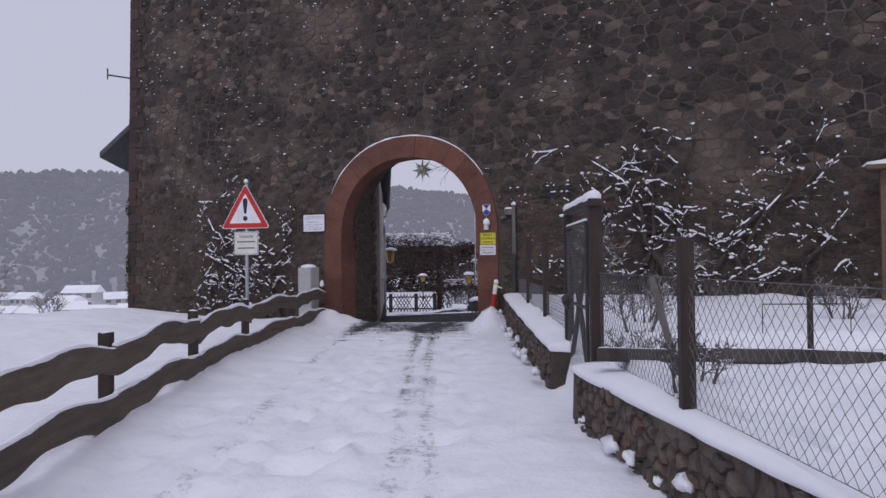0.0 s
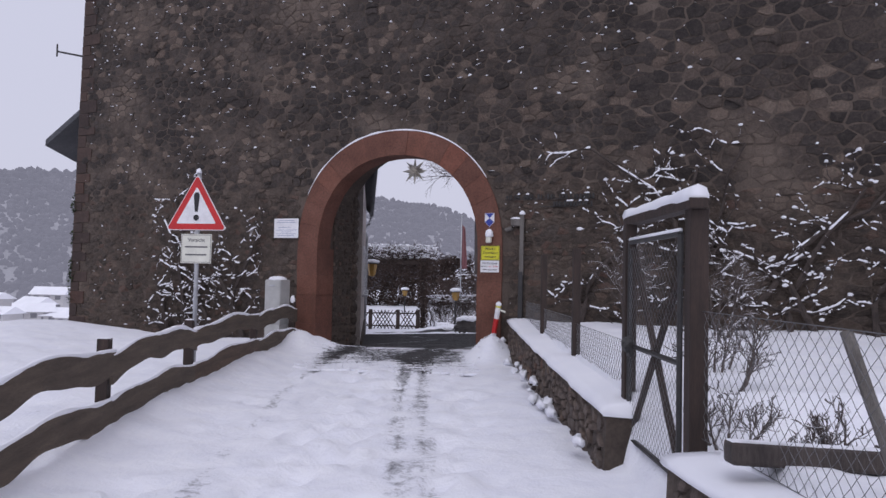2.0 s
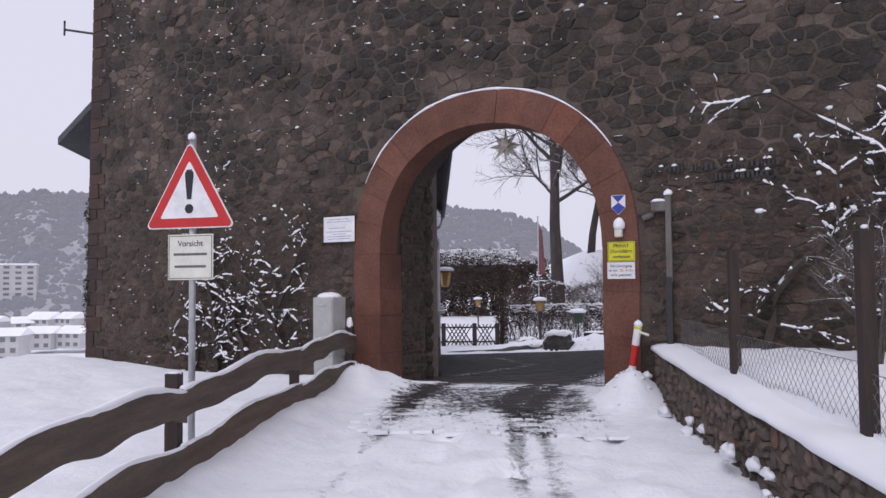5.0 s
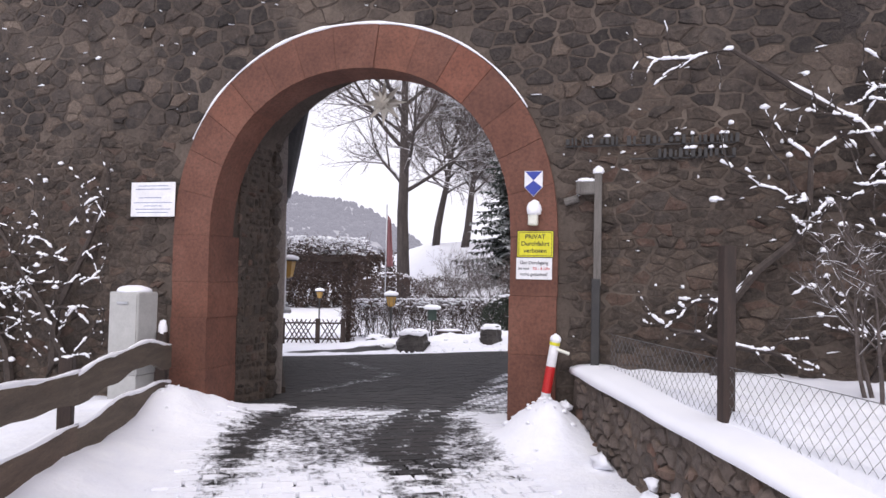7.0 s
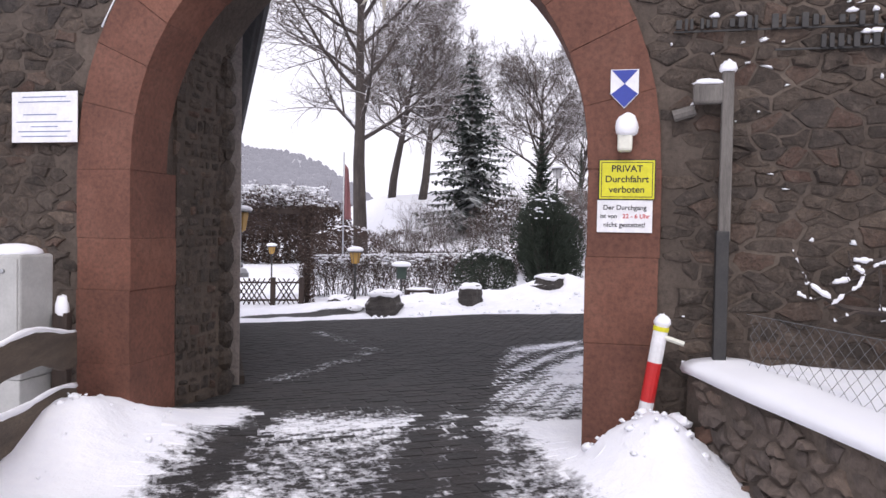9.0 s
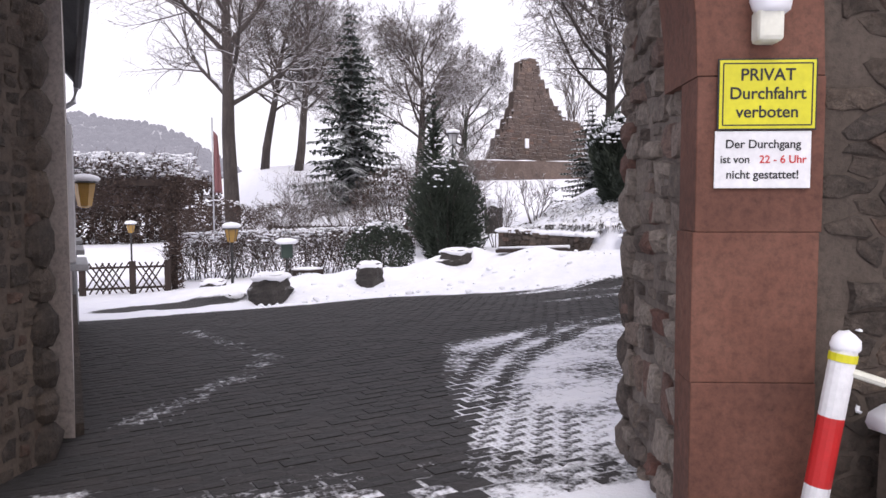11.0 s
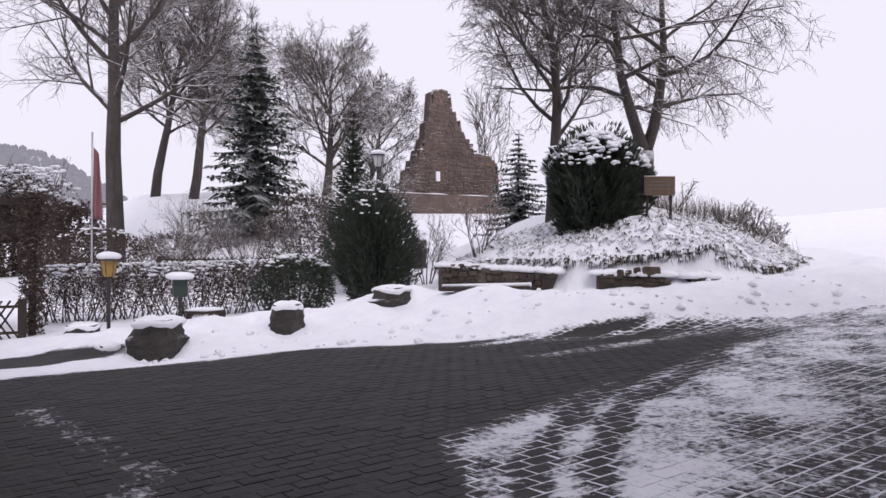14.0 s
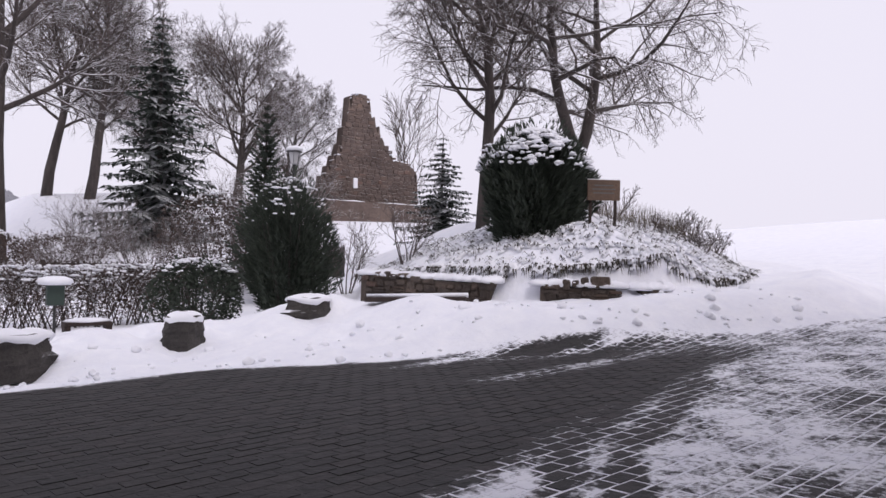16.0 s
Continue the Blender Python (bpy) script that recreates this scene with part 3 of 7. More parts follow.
def build_gate_wall():
    g = Geo()
    crown = arch_points(0.3)
    hole = [(ARCH_U - HALF - 0.04, -0.6)] + [(min(max(u, ARCH_U - HALF - 0.04), ARCH_U + HALF + 0.10), z + 0.10 * (z > SPRING + 0.9)) for u, z in crown[:1] + crown[3:-3] + crown[-1:]] + [(ARCH_U + HALF + 0.10, -0.6)]
    lean = 0.2
    for y in (0.0, WALL_DEEP):
        base = len(g.v)
        pts = []
        for u, z in hole:
            pts.append((u, z))
        g.v.extend([Vector((u, y, z)) for u, z in pts])
        # a fan of quads from the opening's line out to the wall's outline
        outer = []
        for i, (u, z) in enumerate(pts):
            if i == 0 or z < SPRING + 1e-6 and u < ARCH_U:
                outer.append((WALL_L, z))
            elif i == len(pts) - 1 or z < SPRING + 1e-6:
                outer.append((WALL_R, z))
            else:
                outer.append((u, WALL_TOP))
        ob = len(g.v)
        g.v.extend([Vector((u, y, z)) for u, z in outer])
        for i in range(len(pts) - 1):
            (u0, z0), (u1, z1) = outer[i], outer[i + 1]
            f = [base + i, base + i + 1, ob + i + 1, ob + i]
            if u0 == WALL_L and z1 == WALL_TOP:
                g.v.append(Vector((WALL_L + lean, y, WALL_TOP)))
                f = [base + i, base + i + 1, ob + i + 1, len(g.v) - 1, ob + i]
            elif u1 == WALL_R and z0 == WALL_TOP:
                g.v.append(Vector((WALL_R, y, WALL_TOP)))
                f = [base + i, base + i + 1, ob + i + 1, len(g.v) - 1, ob + i]
            g.f.append(tuple(f) if y == 0 else tuple(reversed(f)))
            g.slot.append(0)
    n0 = len(g.v)
    for u, z in hole:
        g.v += [Vector((u, 0, z)), Vector((u, WALL_DEEP, z))]
    for i in range(len(hole) - 1):
        g.f.append((n0 + 2 * i, n0 + 2 * i + 1, n0 + 2 * i + 3, n0 + 2 * i + 2))
        g.slot.append(0)
    for (a, b, c, d) in (((WALL_L, 0, -0.6), (WALL_L, WALL_DEEP, -0.6), (WALL_L + lean, WALL_DEEP, WALL_TOP), (WALL_L + lean, 0, WALL_TOP)),
                         ((WALL_R, 0, -0.6), (WALL_R, 0, WALL_TOP), (WALL_R, WALL_DEEP, WALL_TOP), (WALL_R, WALL_DEEP, -0.6)),
                         ((WALL_L + lean, 0, WALL_TOP), (WALL_L + lean, WALL_DEEP, WALL_TOP), (WALL_R, WALL_DEEP, WALL_TOP), (WALL_R, 0, WALL_TOP))):
        g.add([Vector(a), Vector(b), Vector(c), Vector(d)], [(0, 1, 2, 3)])
    ob = new("wall_gate", g.mesh("wall_gate", M_MORTAR))
    ob.matrix_world = WALL
    return tagged(ob, "tall dark rubble-stone castle wall with a round-arched gateway", "wall", kind="structure")


wall_gate = build_gate_wall()


def stone_mesh(w, h, d, rr, rough=0.13):
    """One field stone: an uneven eight-sided outline with a hewn, nearly flat face, looking to -y."""
    out = []
    q = rr.uniform(0.6, 0.85)
    for sx, sz in ((-1, -q), (-q, -1), (q, -1), (1, -q), (1, q), (q, 1), (-q, 1), (-1, q)):
        out.append((sx * w / 2 * (1 + rr.uniform(-rough, rough)), sz * h / 2 * (1 + rr.uniform(-rough, rough))))
    v = [Vector((x, 0.02, z)) for x, z in out]
    k = 1 - min(0.3, 0.014 / min(w, h) + 0.06)
    tx, tz = rr.uniform(-0.4, 0.4) * d, rr.uniform(-0.4, 0.4) * d
    v += [Vector((x * k, -d + tx * x / w + tz * z / h + rr.uniform(-0.2, 0.2) * d, z * k)) for x, z in out]
    v.append(Vector((rr.uniform(-0.15, 0.15) * w, -d * rr.uniform(0.95, 1.25), rr.uniform(-0.15, 0.15) * h)))
    f = [(i, (i + 1) % 8, 8 + (i + 1) % 8, 8 + i) for i in range(8)] + [(8 + i, 8 + (i + 1) % 8, 16) for i in range(8)]
    return v, f


def courses(rr, a0, a1, z0, z1, hmin, hmax, wmin, wmax):
    """Places and sizes of rubble stones laid in wavering courses."""
    z = z0
    while z < z1:
        h = rr.uniform(hmin, hmax)
        a = a0 + rr.uniform(0, 0.2)
        while a < a1:
            w = rr.uniform(wmin, wmax)
            zz = z + h / 2 + 0.09 * math.sin(a * 0.9 + z * 0.7) + 0.05 * math.sin(a * 2.3 - z)
            if w > 1.7 * h and rr.random() < 0.25:
                yield a + w / 2, zz - h / 4, w, h / 2
                yield a + w / 2, zz + h / 4, w, h / 2
            else:
                yield a + w / 2, zz + rr.uniform(-.03, .03), w, h * rr.uniform(0.7, 1.2)
            a += w
        z += h


def clip_cell(poly, px, pz, qx, qz):
    """Cut a polygon by the line midway between two centres, and keep the first one's side."""
    mx, mz, nx, nz = (px + qx) / 2, (pz + qz) / 2, qx - px, qz - pz
    out = []
    for i in range(len(poly)):
        (ax, az), (bx, bz) = poly[i], poly[(i + 1) % len(poly)]
        da, db = (ax - mx) * nx + (az - mz) * nz, (bx - mx) * nx + (bz - mz) * nz
        if da <= 0:
            out.append((ax, az))
        if da * db < 0:
            t = da / (da - db)
            out.append((ax + (bx - ax) * t, az + (bz - az) * t))
    return out


def rubble_cells(rr, a0, a1, z0, z1, w, h, drop=0.2, jx=0.36, jz=0.2):
    """Outlines of random rubble: cells round scattered centres, wider than high."""
    sx = h / w
    rows, cols = int((z1 - z0) / h), int((a1 - a0) / w)
    grid = {}
    for j in range(-1, rows + 1):
        for i in range(-1, cols + 1):
            if rr.random() < drop:
                continue
            grid[(i, j)] = ((a0 + (i + 0.5 + 0.5 * (j % 2) + rr.uniform(-jx, jx)) * w) * sx, z0 + (j + 0.5 + rr.uniform(-jz, jz) + 0.3 * math.sin(i * 0.31 + 1.3 * math.sin(j * 0.7))) * h)
    for (i, j), (px, pz) in grid.items():
        r = 1.7 * h
        poly = [(px - r, pz - r), (px + r, pz - r), (px + r, pz + r), (px - r, pz + r)]
        for dj in (-2, -1, 0, 1, 2):
            for di in (-2, -1, 0, 1, 2):
                q = grid.get((i + di, j + dj))
                if q and (di or dj):
                    poly = clip_cell(poly, px, pz, *q)
                    if len(poly) < 3:
                        break
        if len(poly) >= 3:
            yield px / sx, pz, [(x / sx, z) for x, z in poly]


def course_cells(rr, a0, a1, z0, z1, hmin, hmax, wmin, wmax, wave=0.05):
    """Outlines of roughly coursed rubble with worn, uneven corners."""
    z, j = z0, 0
    while z < z1:
        h = rr.uniform(hmin, hmax)
        x = a0 - rr.random() * wmax
        while x < a1:
            w = rr.uniform(wmin, wmax)
            parts = [(z, h)]
            if h > 0.72 * hmax and rr.random() < 0.25:
                k = rr.uniform(0.35, 0.65)
                parts = [(z, h * k), (z + h * k, h * (1 - k))]
            for zb, hh in parts:
                jx, jz = 0.14 * hh, 0.09 * hh
                ring = [(0, 0), (0.5, 0), (1, 0), (1, 0.5), (1, 1), (0.5, 1), (0, 1), (0, 0.5)]
                poly = []
                for px, pz in ring:
                    cut = 0.05 * hh if px != 0.5 and pz != 0.5 else 0
                    qx = x + w * px + (cut if px == 0 else -cut if px == 1 else 0) + rr.uniform(-jx, jx) * 0.6
                    qz = zb + hh * pz + (cut * 0.6 if pz == 0 else -cut * 0.6 if pz == 1 else 0) + rr.uniform(-jz, jz)
                    poly.append((qx, qz + wave * math.sin(qx * 1.3 + 0.6 * j * 0.4) + 0.4 * wave * math.sin(qx * 3.7 + j)))
                yield sum(p[0] for p in poly) / 8, sum(p[1] for p in poly) / 8, poly
            x += w
        z += h
        j += 1


def broken_edge(poly):
    """The same outline with knocked corners and crooked sides; neighbours keep a common line."""
    out = []
    for i in range(len(poly)):
        (ax, az), (bx, bz) = poly[i], poly[(i + 1) % len(poly)]
        L = math.hypot(bx - ax, bz - az)
        out.append((ax, az))
        if L > 0.05:
            mx, mz = (ax + bx) / 2, (az + bz) / 2
            k = 0.34 * L
            out.append((mx + k * (float(vnoise(mx, mz, 0.013, 3)) - 0.5), mz + k * (float(vnoise(mx, mz, 0.013, 4)) - 0.5)))
    return [(x + 0.05 * (float(vnoise(x, z, 0.09, 5)) - 0.5), z + 0.05 * (float(vnoise(x, z, 0.09, 6)) - 0.5)) for x, z in out]


def cell_stone(poly, cx, cz, d, joint, rr, crooked=False):
    """One rubble stone of a given outline, looking to -y: the joint cut back, the edge worn, the face uneven."""
    if crooked:
        poly = broken_edge(poly)
    n = len(poly)
    size = max(0.05, min(max(p[0] for p in poly) - min(p[0] for p in poly), max(p[1] for p in poly) - min(p[1] for p in poly)))
    k0, k1 = 1 - joint / size, 1 - joint / size - 0.022 / size
    base = [(cx + (x - cx) * k0 + rr.uniform(-.006, .006), cz + (z - cz) * k0 + rr.uniform(-.006, .006)) for x, z in poly]
    tx, tz = rr.uniform(-0.5, 0.5) * d, rr.uniform(-0.5, 0.5) * d
    v = [Vector((x, 0.015, z)) for x, z in base]
    v += [Vector((cx + (x - cx) * k1 / k0, -d * rr.uniform(0.7, 1.15) + tx * (x - cx) / size + tz * (z - cz) / size, cz + (z - cz) * k1 / k0)) for x, z in base]
    v.append(Vector((cx + rr.uniform(-.02, .02), -d * rr.uniform(0.9, 1.5) - 0.004, cz + rr.uniform(-.02, .02))))
    f = [(i, (i + 1) % n, n + (i + 1) % n, n + i) for i in range(n)] + [(n + i, n + (i + 1) % n, 2 * n) for i in range(n)]
    return v, f

# ---- the gate's sandstone ring ----
def build_ring():
    rr = random.Random(3)
    front, deep = -0.035, 0.47
    gate = thing("gate_arch", WALL, "round gate arch of red sandstone blocks with snow along its top", "arch")
    # jamb blocks
    for side in (-1, 1):
        z = -0.5
        while z < SPRING - 0.02:
            h = min(rr.uniform(0.42, 0.72), SPRING - z)
            if SPRING - z - h < 0.2:
                h = SPRING - z
            deep = 0.62 if side < 0 else 0.20
            a = ARCH_U + side * HALF
            b = ARCH_U + side * (HALF + RING)
            g = Geo()
            off = rr.uniform(-0.006, 0.006)
            g.box(Matrix.Translation(((a + b) / 2 + off, (front + deep) / 2, z + h / 2)), RING, deep - front, h - 0.001, bevel=0.005)
            part("jamb_block", g, M_SAND, gate)
            z += h
    n, deep = 15, 0.47
    inner, outer = arch_points(0.0, n * 2), arch_points(RING, n * 2)
    for i in range(n):
        g = Geo()
        k = 2 * i
        ring = [inner[k], inner[k + 1], inner[k + 2], outer[k + 2], outer[k + 1], outer[k]]
        cx, cz = sum(p[0] for p in ring) / 6, sum(p[1] for p in ring) / 6
        rad = rr.uniform(-0.008, 0.008)
        layers = []
        for y, s in ((front, 0.988), (front + 0.006, 0.997), (deep, 0.997)):
            layers.append([Vector((cx + (x - cx) * s, y + rad, cz + (q - cz) * s)) for x, q in ring])
        v = layers[0] + layers[1] + layers[2]
        f = [tuple(range(6)), tuple(range(17, 11, -1))]
        for L in (0, 6):
            f += [(L + j, L + 6 + j, L + 6 + (j + 1) % 6, L + (j + 1) % 6) for j in range(6)]
        g.add(v, f)
        part("voussoir", g, M_SAND, gate)
    # snow lying on the ring's upper edge
    g = Geo()
    top = arch_points(RING + 0.012, 60)
    pts, rad = [], []
    for u, z in top[9:-11]:
        pts.append(Vector((u, front + 0.005, z)))
        rad.append(0.004 + 0.026 * float(vnoise(u, z, 0.25, 31)) ** 2 + 0.008 * smooth(3.6, 4.5, z))
    g.tube(pts, [float(r) for r in rad], 6)
    part("snow", g, M_SNOW, gate, "thin line of snow", True)
    return gate


build_ring()

# ---- stones of the gate wall ----
def build_wall_stones():
    rr = random.Random(11)
    rest, upper = Geo(), Geo()
    pieces, ledges = [], []

    def lay(cells, lo, hi, zlo, zhi, joint, target):
        for u, z, poly in cells:
            if not (lo <= u < hi and zlo <= z < zhi):
                continue
            left = min(p[0] for p in poly)
            if left < WALL_L + 0.02 * z or max(p[1] for p in poly) > 10.5:
                continue
            if any(abs(x - ARCH_U) < arch_side(q, RING - 0.03) and q < SPRING + RISE + RING - 0.03 for x, q in poly + [(u, z)]):
                continue
            d = rr.uniform(0.003, 0.016) + (0.02 if rr.random() < 0.10 else 0)
            wide, high = max(p[0] for p in poly) - left, max(p[1] for p in poly)
            ledges.append((u, high - joint * 0.5, wide, d))
            v, f = cell_stone(poly, u, z, d, joint, rr, True)
            m = Matrix.Translation((u, 0, z))
            if abs(u - ARCH_U) < 4.0 and 0.6 < z < 3.2 and len(pieces) < 150:
                pieces.append(([p - Vector((u, 0, z)) for p in v], f, m))
            else:
                target.add(v, f)
    lay(rubble_cells(rr, WALL_L, 2.6, -0.3, 3.5, 0.18, 0.088, 0.16, 0.44, 0.36), WALL_L, 2.6, -0.2, 3.4, 0.002, rest)
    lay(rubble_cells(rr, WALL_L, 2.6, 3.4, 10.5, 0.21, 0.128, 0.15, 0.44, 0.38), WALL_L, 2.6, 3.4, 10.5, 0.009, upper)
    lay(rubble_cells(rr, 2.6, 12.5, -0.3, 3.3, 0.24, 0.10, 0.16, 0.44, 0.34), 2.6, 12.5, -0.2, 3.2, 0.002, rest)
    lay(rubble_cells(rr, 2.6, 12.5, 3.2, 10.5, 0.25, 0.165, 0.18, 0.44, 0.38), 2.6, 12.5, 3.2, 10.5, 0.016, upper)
    # the sides of the passage, behind the sandstone
    inner, dark_side = Geo(), []
    front_count = len(pieces)
    for side in (-1, 1):
        a = ARCH_U + side * (HALF + 0.03 + 0.06 * (side > 0))
        turn = Matrix.Rotation(radians(90 if side < 0 else -90), 4, 'Z')
        edge = 0.62 if side < 0 else 0.20
        cells = course_cells(rr, -1.75, -0.1, -0.4, 4.6, 0.06, 0.17, 0.09, 0.26, 0.03) if side < 0 else course_cells(rr, -1.75, -0.1, -0.4, 4.6, 0.09, 0.25, 0.12, 0.34, 0.04)
        for s, z, poly in cells:
            y = -s
            if not (edge + 0.02 < y < WALL_DEEP - 0.03):
                continue
            poly = [(min(max(x, -WALL_DEEP + 0.02), -edge - 0.005), q) for x, q in poly]
            v, f = cell_stone(poly, s, z, rr.uniform(0.015, 0.035) if side < 0 else rr.uniform(0.02, 0.065), 0.010 if side < 0 else 0.018, rr)
            v = [p - Vector((s, 0, z)) for p in v]
            m = Matrix.Translation((a, y, z)) @ turn
            if side < 0:
                v = [Vector((-p.x, p.y, p.z)) for p in v]
                f = [tuple(reversed(q)) for q in f]
            if len(pieces) < 300 and z < 3.2:
                dark_side.append(side < 0)
                pieces.append((v, f, m))
            else:
                (rest if side < 0 else inner).add([m @ p for p in v], f)
        # rounded corner stones at the far end
        z = -0.3
        while z < SPRING + 2.2:
            h = rr.uniform(0.13, 0.34)
            g = Geo()
            g.lump(Matrix.Translation((a - side * 0.0, WALL_DEEP - 0.06, z + h / 2)), 0.085, 0.15, h * 0.56, rr.randint(0, 999), 0.09, 5, 9, -1)
            (rest if side < 0 else inner).add(g.v, g.f)
            z += h
    for k, (v, f, m) in enumerate(pieces):
        me = bpy.data.meshes.new("stone")
        me.from_pydata([tuple(p) for p in v], [], f)
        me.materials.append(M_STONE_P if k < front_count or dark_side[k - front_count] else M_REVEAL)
        ob = new("stone", me)
        ob.parent = wall_gate
        ob.matrix_basis = m
    part("passage_stones", inner, M_REVEAL_J, wall_gate, "pale passage stones, lightened for daylight from the court", kind="stuff")
    # bedding behind the passage stones, lighter on the right to match the painted daylight
    for side in (-1, 1):
        g = Geo()
        g.box(Matrix.Translation((ARCH_U + side * (HALF + 0.030 + 0.06 * (side > 0)), 1.12 if side < 0 else 0.92, 1.9)), 0.03, 0.94 if side < 0 else 1.34, 5.0)
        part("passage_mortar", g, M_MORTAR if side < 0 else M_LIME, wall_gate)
    part("rubble_stones", rest, M_STONE, wall_gate, "dark brown-grey field stones", kind="stuff")
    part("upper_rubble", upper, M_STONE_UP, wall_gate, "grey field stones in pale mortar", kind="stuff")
    z = -0.2
    k = 0
    while z < 10.2:
        h = rr.uniform(0.20, 0.36)
        w = rr.uniform(0.42, 0.6) if k % 2 else rr.uniform(0.24, 0.36)
        q = Geo()
        q.box(Matrix.Translation((w / 2, 0.12, h / 2)), w, 0.30, h - 0.012, bevel=0.012)
        ob = part("quoin", q, M_QUOIN, wall_gate)
        ob.matrix_basis = Matrix.Translation((WALL_L - 0.012 + 0.2 * (z + 0.6) / 11.2, 0.0, z)) @ Matrix.Rotation(rr.uniform(-0.02, 0.02), 4, 'Y')
        z += h
        k += 1
    # snow caught on ledges
    g = Geo()
    for u, z, wide, d in ledges:
        drift = float(vnoise(u, z, 1.5, 41)) * 0.7 + float(vnoise(u, z * 2.2, 0.5, 42)) * 0.5
        if rr.random() > (0.04 + 0.026 * z + (0.10 if d > 0.02 else 0)) * max(0.0, drift - 0.34) * 4.0:
            continue
        w = 0.008 + 0.045 * rr.random() ** 2
        h = rr.uniform(0.004, 0.009) + 0.022 * rr.random() ** 5
        g.lump(Matrix.Translation((u + rr.uniform(-0.2, 0.2) * wide, -d * 0.6 - 0.004, z)) @ Matrix.Rotation(rr.uniform(-.3, .3), 4, 'Y'), w, 0.022, h, rr.randint(0, 9999), 0.35, 4, 7, -0.4)
    part("ledge_snow", g, M_SNOW, wall_gate, "small patches of snow on ledges", True, "stuff")


# ---- left fence: posts and wavy boards ----
FENCE = [(-2.2, 0.4), (-2.5, 3.3), (-2.8, 6.15), (-3.02, 8.95), (-3.12, 11.6), (-3.12, 14.95), (-2.93, 17.35)]


def build_fence():
    fence = thing("wooden_fence", Matrix.Identity(4), "weathered wooden fence of two wavy boards, topped with snow", "fence")
    rr = random.Random(5)
    for i, (x, y) in enumerate(FENCE):
        z = 0.02 + 0.006 * y - 0.06
        g = Geo()
        g.box(pose(x - 0.05, y, z + 0.36, 0, 0, rr.uniform(-5, 5)), 0.11, 0.11, 1.12, bevel=0.008)
        post = part("post", g, M_DARKWOOD, fence)
        g = Geo()
        g.lump(Matrix.Translation((x - 0.05, y, z + 0.915)), 0.055, 0.055, 0.018 if i < 6 else 0.13, i, 0.12)
        part("snow", g, M_SNOW, post, "small cap of snow", True)
    for row, (top0, wide) in enumerate(((0.70, 0.25), (0.28, 0.25))):
        for i in range(len(FENCE) - 1):
            (x0, y0), (x1, y1) = FENCE[i], FENCE[i + 1]
            L = math.hypot(x1 - x0, y1 - y0)
            d = Vector((x1 - x0, y1 - y0, 0)) / L
            side = Vector((d.y, -d.x, 0))
            n = 26
            g, s = Geo(), Geo()
            ph = rr.uniform(0, 6.28)
            ringsb, spts, srad = [], [], []
            for k in range(n + 1):
                t = -0.01 + 1.02 * k / n
                p = Vector((x0, y0, 0)) + d * (L * t) + side * 0.035
                base = 0.02 + 0.006 * (y0 * (1 - t) + y1 * t)
                wave = (0.095 - 0.02 * row) * math.sin(math.pi * min(1, max(0, t)) ** 1.15) + 0.018 * math.sin(t * 2 * math.pi * 1.9 + 2 * ph)
                zt = base + top0 + wave + (0.02 if row == 0 else 0)
                zb = zt - wide + 0.02 * math.sin(t * 9 + ph) + 0.012 * math.sin(t * 23 + ph)
                g.v += [p - side * 0.017 + Vector((0, 0, zb)), p + side * 0.017 + Vector((0, 0, zb)), p + side * 0.014 + Vector((0, 0, zt)), p - side * 0.014 + Vector((0, 0, zt))]
                spts.append(p + Vector((0, 0, zt + 0.006)))
                srad.append(0.006 + 0.016 * float(vnoise(t * L + i * 7, row * 3.0, 0.35, 51)) + 0.012 * float(vnoise(t * L, row + 9.0, 0.12, 52)))
            for k in range(n):
                for j in range(4):
                    g.f.append((4 * k + j, 4 * k + (j + 1) % 4, 4 * k + 4 + (j + 1) % 4, 4 * k + 4 + j))
            g.f += [(3, 2, 1, 0), tuple(4 * n + j for j in range(4))]
            g.slot = [0] * len(g.f)
            board = part("board", g, M_WOOD, fence)
            s.tube(spts, srad, 6)
            part("snow", s, M_SNOW, board, "strip of snow along the edge", True)


build_fence()

M_WALLSTONE = grained("garden_wall_stone", [(0.25, (0.07, 0.055, 0.048)), (0.5, (0.12, 0.095, 0.08)), (0.75, (0.19, 0.15, 0.125))], 1.6, 0.9, 18, 0.9, 0.03, per="object", per_amount=0.85)

